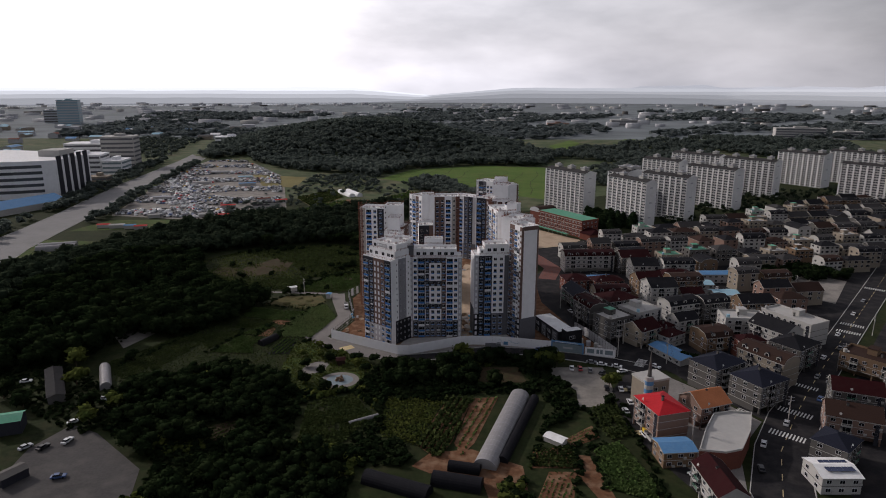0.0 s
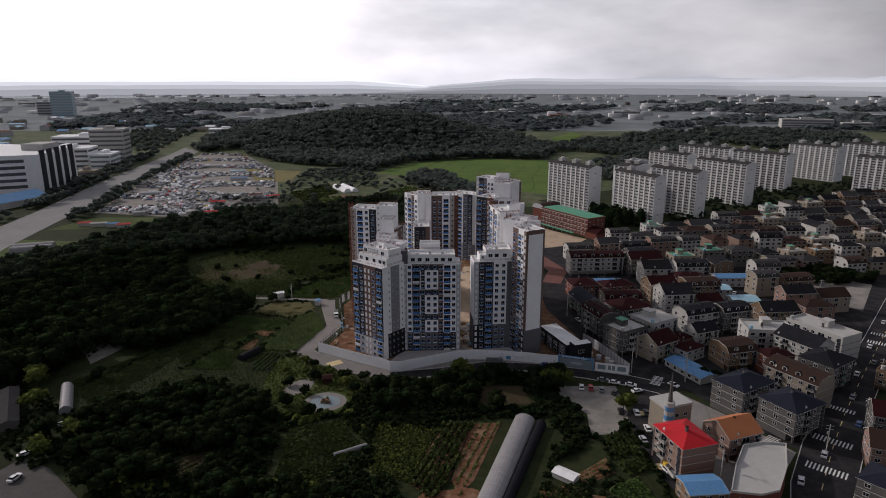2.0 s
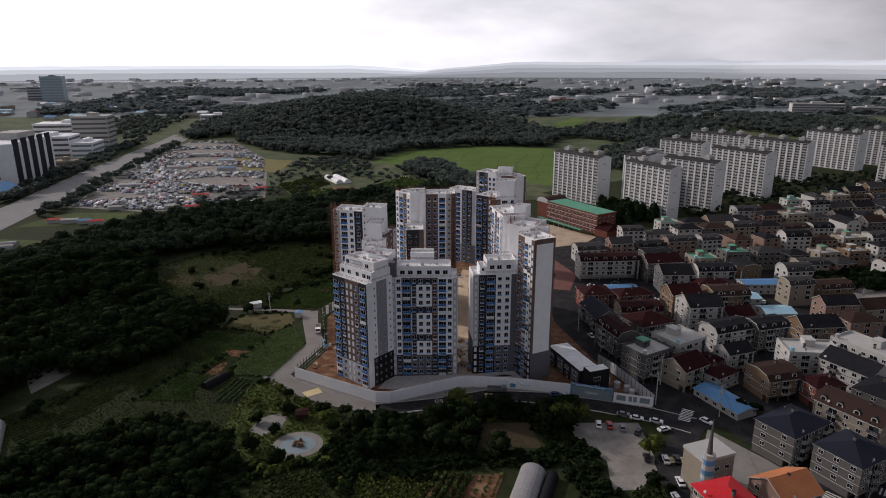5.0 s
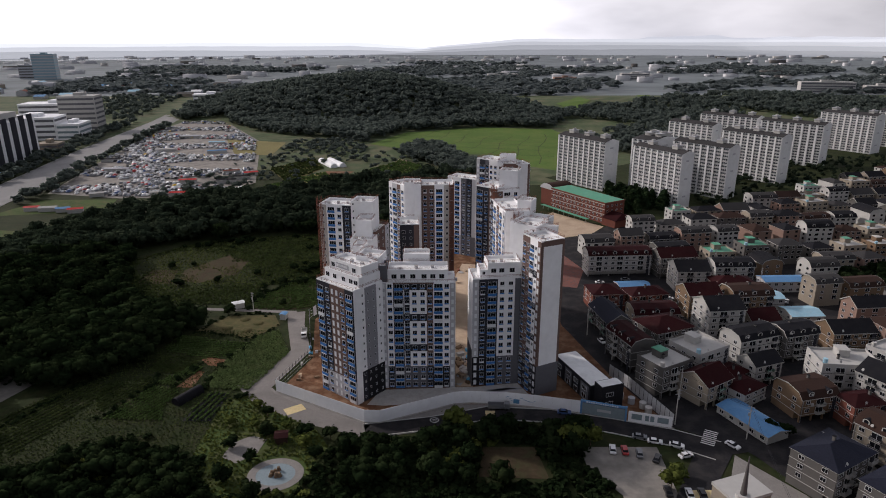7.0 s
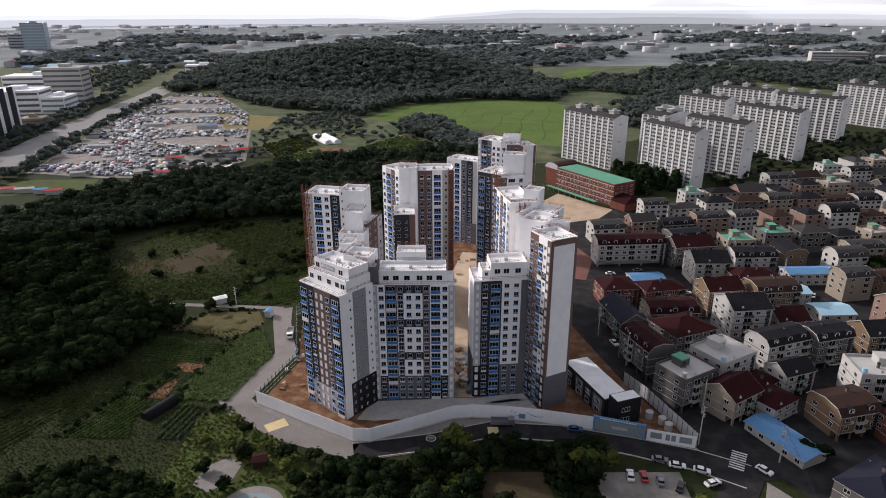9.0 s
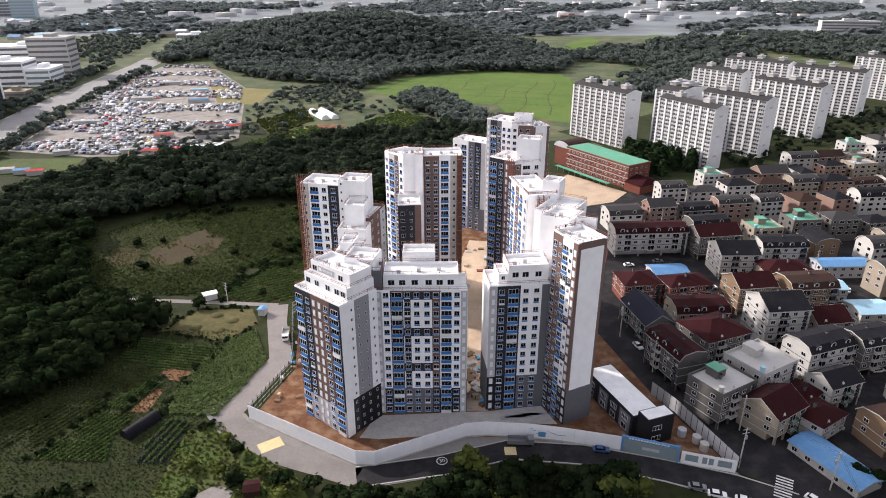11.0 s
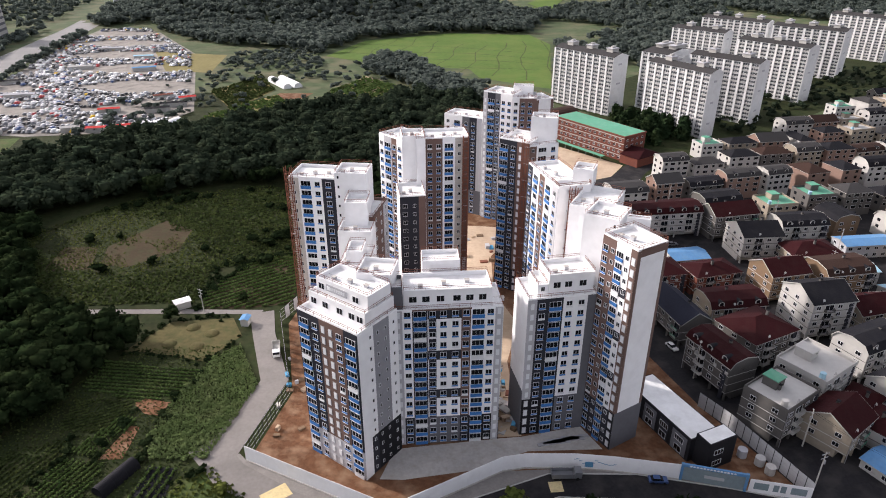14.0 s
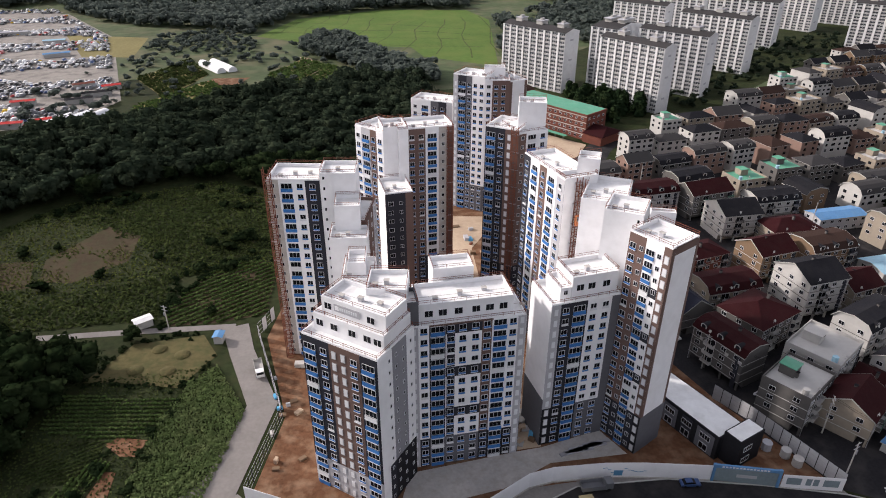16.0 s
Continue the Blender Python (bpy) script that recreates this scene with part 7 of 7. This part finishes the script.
fac = thing("factory", -440, 710, 0, "large white factory with curved banded front and dark fins", "factory")
b = Build()
arc = [(-120, 30)] + [(-100 + 120 * s / 10, -28 - 14 * math.sin(math.pi * s / 10) + 22 * (s / 10)) for s in range(11)] + [(14, 72), (-110, 110)]
b.prism(arc, 0, 40, "white", "roofw")
part("wall", b, fac)
for f in range(5):
    for s in range(1, 9):
        xa, ya = arc[1 + s]
        xb, yb = arc[2 + s]
        g = Build()
        d = Vector((yb - ya, xa - xb, 0)).normalized() * 0.25
        z0_ = 6 + f * 6.6
        g.poly([(xa + d.x, ya + d.y, z0_), (xb + d.x, yb + d.y, z0_), (xb + d.x, yb + d.y, z0_ + 3.2), (xa + d.x, ya + d.y, z0_ + 3.2)], "fglass")
        part("window_band", g, fac, "dark ribbon window")
for k in range(5):
    g = Build()
    t0 = (k + 0.2) / 5
    g.box(-1, 8, -0.6, 0.6, 0, 44, "dgrey", Matrix.Translation((20 - 6 * t0, -6 + 78 * t0, 0)) @ pose(0, 0, 0, 0, 0, 94))
    part("fin", g, fac, "dark vertical fin")
b = Build()
b.box(-20, 4, 30, 60, 40, 47, "offw")
part("plant_house", b, fac)
works(-500, 900, 60, 40, 26, 10, 4, "white four storey works office")
works(-486, 985, 46, 34, 44, 10, 7, "tall white banded office block", "offw", "grey")
works(-530, 1010, 90, 40, 32, 10, 5, "long white works building")
works(-455, 905, 26, 40, 18, 8, 3, "low white wing of works beside the road", "white", "banner")
works(-425, 800, 22, 18, 9, 8, 2, "small pale gatehouse beside the main road", "cream")
works(-600, 880, 80, 50, 20, 10, 3, "wide pale factory hall")
works(-430, 1330, 60, 30, 18, 12, 3, "pale works hall near the bend of the road")
shed(-418, 620, 90, 34, 6, 68, "offw", "rblue", "long low hall with blue roof", "warehouse", "warehouse")
works(-1180, 2090, 60, 40, 72, 15, 9, "tall bluish grey office tower in the haze", "tealglass", "lgrey")
works(-1260, 2130, 40, 36, 40, 15, 5, "lower grey block beside the tower", "lgrey", "vgrey")
works(-20, 1560, 60, 30, 10, 5, 2, "low building with red roofs", "pink", "offw")
works(850, 1570, 110, 26, 22, -12, 4, "long white school block far off", "offw", "grey")
works(950, 1540, 60, 24, 16, -12, 3, "white block far off", "offw", "grey")
works(560, 2050, 80, 30, 16, -4, 3, "white works far off", "offw", "grey")
works(180, 2100, 90, 30, 12, 4, 2, "pale low hall far off", "offw", "grey")
works(330, 1900, 60, 30, 14, 0, 3, "pinkish block far off", "pink", "vgrey")
TR = random.Random(5)
for i in range(48):
    x, y = TR.uniform(-1300, -520), TR.uniform(1080, 1900)
    shed(x, y, TR.uniform(18, 44), TR.uniform(12, 22), TR.uniform(5, 10), TR.choice([8, 98]), TR.choice(["offw", "lgrey", "cream"]), TR.choice(["lgrey", "rblue", "roofw", "rsky", "vgrey", "brick"]), "low works hall in the industrial district", "warehouse", "warehouse")
tp = np.stack([RNG.uniform(-2600, 2600, 320), RNG.uniform(1900, 4200, 320)], 1)
bv = (np.array([(-1, -1, 0), (1, -1, 0), (1, 1, 0), (-1, 1, 0), (-1, -1, 1), (1, -1, 1), (1, 1, 1), (-1, 1, 1)])[None] * np.stack([RNG.uniform(8, 34, 320), RNG.uniform(7, 14, 320), RNG.uniform(5, 15, 320)], 1)[:, None] + np.concatenate([tp, np.zeros((320, 1))], 1)[:, None]).reshape(-1, 3)
bq = (np.array([[4, 5, 6, 7], [0, 1, 5, 4], [1, 2, 6, 5], [2, 3, 7, 6], [3, 0, 4, 7]])[None] + (np.arange(320) * 8)[:, None, None]).reshape(-1, 4)
tagged(new("far_town", quads("far_town", bv, bq, ["lgrey", "offw", "meshgrey", "vgrey"], np.repeat(RNG.choice(4, 320, p=[0.35, 0.15, 0.42, 0.08]), 5))), "scattered pale buildings on the far plain", "buildings", kind="stuff")
for x, y in ((-2790, 4000), (-2730, 4020)):
    t_ = thing("wind_turbine", x, y, 0, "white wind turbine by the sea", "wind turbine", "wind turbines")
    b = Build()
    b.tube((0, 0, 0), (0, 0, 90), 3, 2, "white", 8)
    part("mast", b, t_)
    for k in range(3):
        b = Build()
        a0 = 0.5 + k * 2.094
        b.tube((0, -3, 90), (42 * math.sin(a0), -3, 90 + 42 * math.cos(a0)), 1.6, 0.5, "white", 5)
        part("blade", b, t_)
sheet("water_sea", [(-4700, 3500), (-4700, 4830), (-350, 4830), (-700, 4300), (-1500, 3900), (-2600, 3600)], 0.4, "water", "bright sea at the horizon", "water")

# ---- road markings ----
def crossing(x, y, ang, n, length, name="crosswalk", key="paint", w=0.5, gap=1.1, z=0.185):
    c = thing(name, x, y, z, "worn white zebra crossing on asphalt" if key == "paint" else "pale yellow speed hump with stripes", "road marking", "road markings", ang)
    for i in range(n):
        b = Build()
        b.box((i - n / 2) * gap, (i - n / 2) * gap + w, -length / 2, length / 2, -0.01, 0.01, key)
        part("stripe", b, c)


crossing(133, 221.5, -42, 11, 4)
crossing(121.5, 205, -40, 11, 4)
crossing(112, 222, 40, 7, 4, z=0.14)
crossing(149, 243, -42, 8, 3)
crossing(211, 314, -40, 10, 4)
crossing(203, 304, -40, 10, 4)
crossing(262, 375, -40, 10, 4)
crossing(88, 267, 60, 8, 4, z=0.17)
crossing(76, 240.5, 0, 1, 3.2, "speed_hump", "ochre", 7, 7)
crossing(70.5, 207, 0, 1, 3.2, "speed_hump", "ochre", 6.5, 7)
crossing(-45, 283, 33, 1, 4.2, "speed_hump", "ochre", 6.5, 6.5, 0.15)
crossing(20.5, 280.5, 0, 1, 3.2, "speed_hump", "ochre", 3.2, 3.2, 0.15)
for (xa, ya), (xb, yb) in zip(BLVD[1:9], BLVD[2:9]):
    d = math.hypot(xb - xa, yb - ya)
    n = int(d / 8)
    for i in range(n):
        b = Build()
        b.box(0, 4, -0.12, 0.12, 0.17, 0.185, "ochre")
        tagged(part("lane_line", b, at=pose(xa + (xb - xa) * i / n, ya + (yb - ya) * i / n, 0, 0, 0, math.degrees(math.atan2(yb - ya, xb - xa)))), "worn yellow lane line on the avenue", "road marking", kind="structure")
txt = bpy.data.curves.new("speed_mark", "FONT")
txt.body, txt.size, txt.align_x, txt.align_y, txt.extrude = "30", 1.6, "CENTER", "CENTER", 0.005
txt.materials.append(M["paint"])
sm = thing("speed_marking", 2, 276.6, 0.15, "white painted speed limit number in a ring", "road marking", "", 15)
tx = new("number", txt)
tx.parent = sm
b = Build()
for i in range(24):
    a0, a1 = 2 * math.pi * i / 24, 2 * math.pi * (i + 1) / 24
    b.poly([(1.25 * math.cos(a0), 1.25 * math.sin(a0), 0), (1.5 * math.cos(a0), 1.5 * math.sin(a0), 0), (1.5 * math.cos(a1), 1.5 * math.sin(a1), 0), (1.25 * math.cos(a1), 1.25 * math.sin(a1), 0)], "paint")
part("ring", b, sm)

# ---- site gate, banners, poles, debris ----
gate = thing("site_gate", 50.5, 280.6, 0, "grey green site gate with blue frame", "gate", "", math.degrees(math.atan2(-4.6, 13.8)))
b = Build()
b.box(0.3, 14.2, -0.06, 0.06, 0.3, 4.2, "banner")
part("gate_leaf", b, gate)
for x in (0, 14.3):
    b = Build()
    b.box(x - 0.25, x + 0.35, -0.3, 0.3, 0, 5.4, "rblue")
    part("gate_post", b, gate, "blue steel post")
b = Build()
b.box(0.35, 14.05, -0.25, 0.25, 4.5, 5.3, "rblue")
for i in range(14):
    b.box(1.6 + i * 0.75, 2.1 + i * 0.75, -0.30, -0.25, 4.7, 5.1, "frame")
part("gate_beam", b, gate, "blue beam with pale bars of lettering")
b = Build()
b.box(5.2, 9.6, -0.10, -0.06, 1.9, 2.8, "lgrey")
part("mark", b, gate, "pale bars")
ban = thing("banner_wall", 64.9, 275.9, 0, "white hoarding with dark picture panels", "fence", "", math.degrees(math.atan2(-3.8, 13)))
b = Build()
b.box(0, 13.5, -0.05, 0.05, 0.05, 4.0, "white")
part("panel", b, ban)
for x0, x1 in ((1, 4.2), (5.2, 6.4), (6.8, 8.0), (9, 12.4)):
    b = Build()
    b.box(x0, x1, -0.08, -0.05, 1.2, 3.2, "banner")
    part("picture", b, ban, "dark blue printed picture")
mur = thing("mural", 26.5, 286.0, 0, "thin blue line drawing on the white hoarding", "mural", "", math.degrees(math.atan2(-1.6, 8.7)))
for x0, x1, z0, z1 in ((-6.5, -2.5, 2.6, 4.4), (2.2, 4.2, 0.9, 2.5)):
    b = Build()
    b.box(x0, x1, -0.12, -0.06, z0, z1, "rnavy" if x0 < 0 else "mural")
    part("picture", b, mur)
for i in range(16):
    b = Build()
    z = 2.2 + 1.0 * math.sin(i * 0.9) * (1 if i < 9 else 0.3)
    b.box(-1.5 + i * 0.75, -0.75 + i * 0.75, -0.10, -0.06, z, z + 0.14, "mural")
    part("line", b, mur)


def pole(x, y, h, arms=True):
    t_ = thing("utility_pole", x, y, 0, "grey concrete utility pole with cross arms", "utility pole", "utility poles", (x * 7) % 180)
    b = Build()
    b.tube((0, 0, 0), (0, 0, h), 0.2, 0.13, "conc", 8)
    part("pole", b, t_)
    if arms:
        for z in (h - 0.6, h - 1.8):
            b = Build()
            b.box(-1.1, 1.1, -0.07, 0.07, z, z + 0.12, "steel")
            part("cross_arm", b, t_)
        b = Build()
        b.tube((0.4, 0, h - 3.6), (0.4, 0, h - 2.6), 0.28, 0.28, "steel", 8)
        part("transformer", b, t_)


POLES = [(79.5, 274, 13), (70, 318, 12), (65, 340, 12), (86, 289, 12), (99, 266, 12), (84, 196, 13), (78, 222, 12), (113, 252, 12), (126, 214, 11), (150, 232, 11), (176, 264, 11), (204, 358, 14), (212, 300, 11), (145, 372, 12), (160, 390, 12), (132, 352, 12), (110, 330, 12), (150, 420, 12), (110, 440, 12), (-82, 366, 9)]
for q in POLES:
    pole(*q)
for (xa, ya, ha), (xb, yb, hb) in zip(POLES[1:6], POLES[2:6]):
    for o in (-0.9, 0.9):
        c = Build()
        pp = [(xa + (xb - xa) * k / 8 + o * 0.3, ya + (yb - ya) * k / 8 + o * 0.3, ha - 0.5 + (hb - ha) * k / 8 - 1.2 * (1 - (2 * k / 8 - 1) ** 2)) for k in range(9)]
        for u, w_ in zip(pp, pp[1:]):
            c.tube(u, w_, 0.03, 0.03, "black", 4)
        tagged(part("power_cable", c), "thin black overhead power cable", "cable", "power cables")
# building debris in the court and round the towers
DR = random.Random(9)
for i in range(64):
    if i < 36:
        x, y = DR.uniform(10.5, 15), DR.uniform(299, 330)
    elif i < 50:
        x, y = DR.uniform(-50, -40), DR.uniform(300, 345)
    else:
        x, y = DR.uniform(12, 26), DR.uniform(395, 425)
    b = Build()
    s = DR.uniform(0.5, 1.6)
    b.box(-s, s, -s * 0.6, s * 0.6, 0, DR.uniform(0.3, 1.3), DR.choice(["offw", "sand", "tan", "hoist", "conc", "lgrey", "tan", "conc", "sand", "cyan"]))
    tagged(part("pallet_load", b, at=pose(x, y, 0.08, 0, 0, DR.uniform(0, 180))), "stack of building material on the ground", "building material", "site materials")
for i in range(7):
    b = Build()
    b.box(-3, 3, -0.5, 0.5, 0, 0.3, "lgrey")
    tagged(part("steel_profile", b, at=pose(22 + i * 1.3, 294.6 + i * 0.3, 0.1, 0, 0, 8 - 7 * (i % 3))), "bundle of pale steel profiles", "building material", "site materials")
for x, y, k in ((66, 290, "conc"), (69, 287, "lgrey"), (72, 284, "offw"), (73, 281, "conc")):
    b = Build()
    b.tube((0, 0, 0), (0, 0, 2.2), 1.2, 1.2, k, 12)
    tagged(part("site_tank", b, at=pose(x, y, 0.06)), "grey site water tank", "tank", "site tanks")
mounds = [(-83, 356), (-76, 352), (-79, 345), (-88, 347)]
for x, y in mounds:
    b = Build()
    for r0, r1, z0, z1 in ((2.4, 2.1, 0, 0.35), (2.1, 1.3, 0.35, 0.7), (1.3, 0.3, 0.7, 0.85)):
        b.tube((0, 0, z0), (0, 0, z1), r0, r1, "drygrass", 12)
    tagged(part("grave_mound", b, at=pose(x, y, 0.08)), "low round grave mound of dry grass", "mound", "grave mounds")

# ---- street corner church and corner shops ----
ch = thing("church", 79, 228, 0, "cream corner church with blue striped round tower and spire", "church", "", 20)
b = Build()
b.box(-5, 6, -4, 4, 0, 11.5, "cream")
part("wall", b, ch)
b = Build()
b.box(-5.2, 6.2, -4.2, 4.2, 11.5, 12.3, "offw")
part("parapet", b, ch)
for f in range(9):
    b = Build()
    b.tube((-3.5, -4.2, f * 1.6), (-3.5, -4.2, f * 1.6 + 1.59), 1.7, 1.7, "rblue" if f % 2 else "offw", 14)
    part("tower_ring", b, ch)
b = Build()
b.tube((-3.5, -4.2, 14.4), (-3.5, -4.2, 25), 0.8, 0.08, "vgrey", 10)
part("spire", b, ch, "grey spire")
for f in range(3):
    for x in (0, 3.5):
        part("window", WIN["flat2"], ch, at=pose(x, -4.02, 2 + f * 3.2))
cv_ = thing("market_hall", 96, 197, 0, "low hall with curved white flat roof", "shop")
b = Build()
CURV = [(-14, -12), (-6, -13.5), (0, -11.6), (8, 0), (14, 12.4), (7, 13.5), (0, 11.6), (-7, 1)]
b.prism(CURV, 0, 6.4, "brick", "offw")
part("wall", b, cv_)
b = Build()
for (xa, ya), (xb, yb) in zip(CURV, CURV[1:] + CURV[:1]):
    d = Vector((xb - xa, yb - ya, 0))
    b.box(0, d.length, 0, 0.3, 6.4, 7.1, "offw", Matrix.Translation((xa, ya, 0)) @ pose(0, 0, 0, 0, 0, math.degrees(math.atan2(d.y, d.x))))
part("parapet", b, cv_)
sp = thing("solar_array", 121, 176.5, 6.6, "dark blue solar panels on a flat roof", "solar panels", "", 0)
for i in range(5):
    for j in range(3):
        b = Build()
        b.box(-4.5 + i * 1.75, -2.85 + i * 1.75, -3 + j * 2.1, -1.0 + j * 2.1, 0, 0.08, "solar", pose(0, 0, 0, 0, 0, 0))
        part("panel", b, sp)
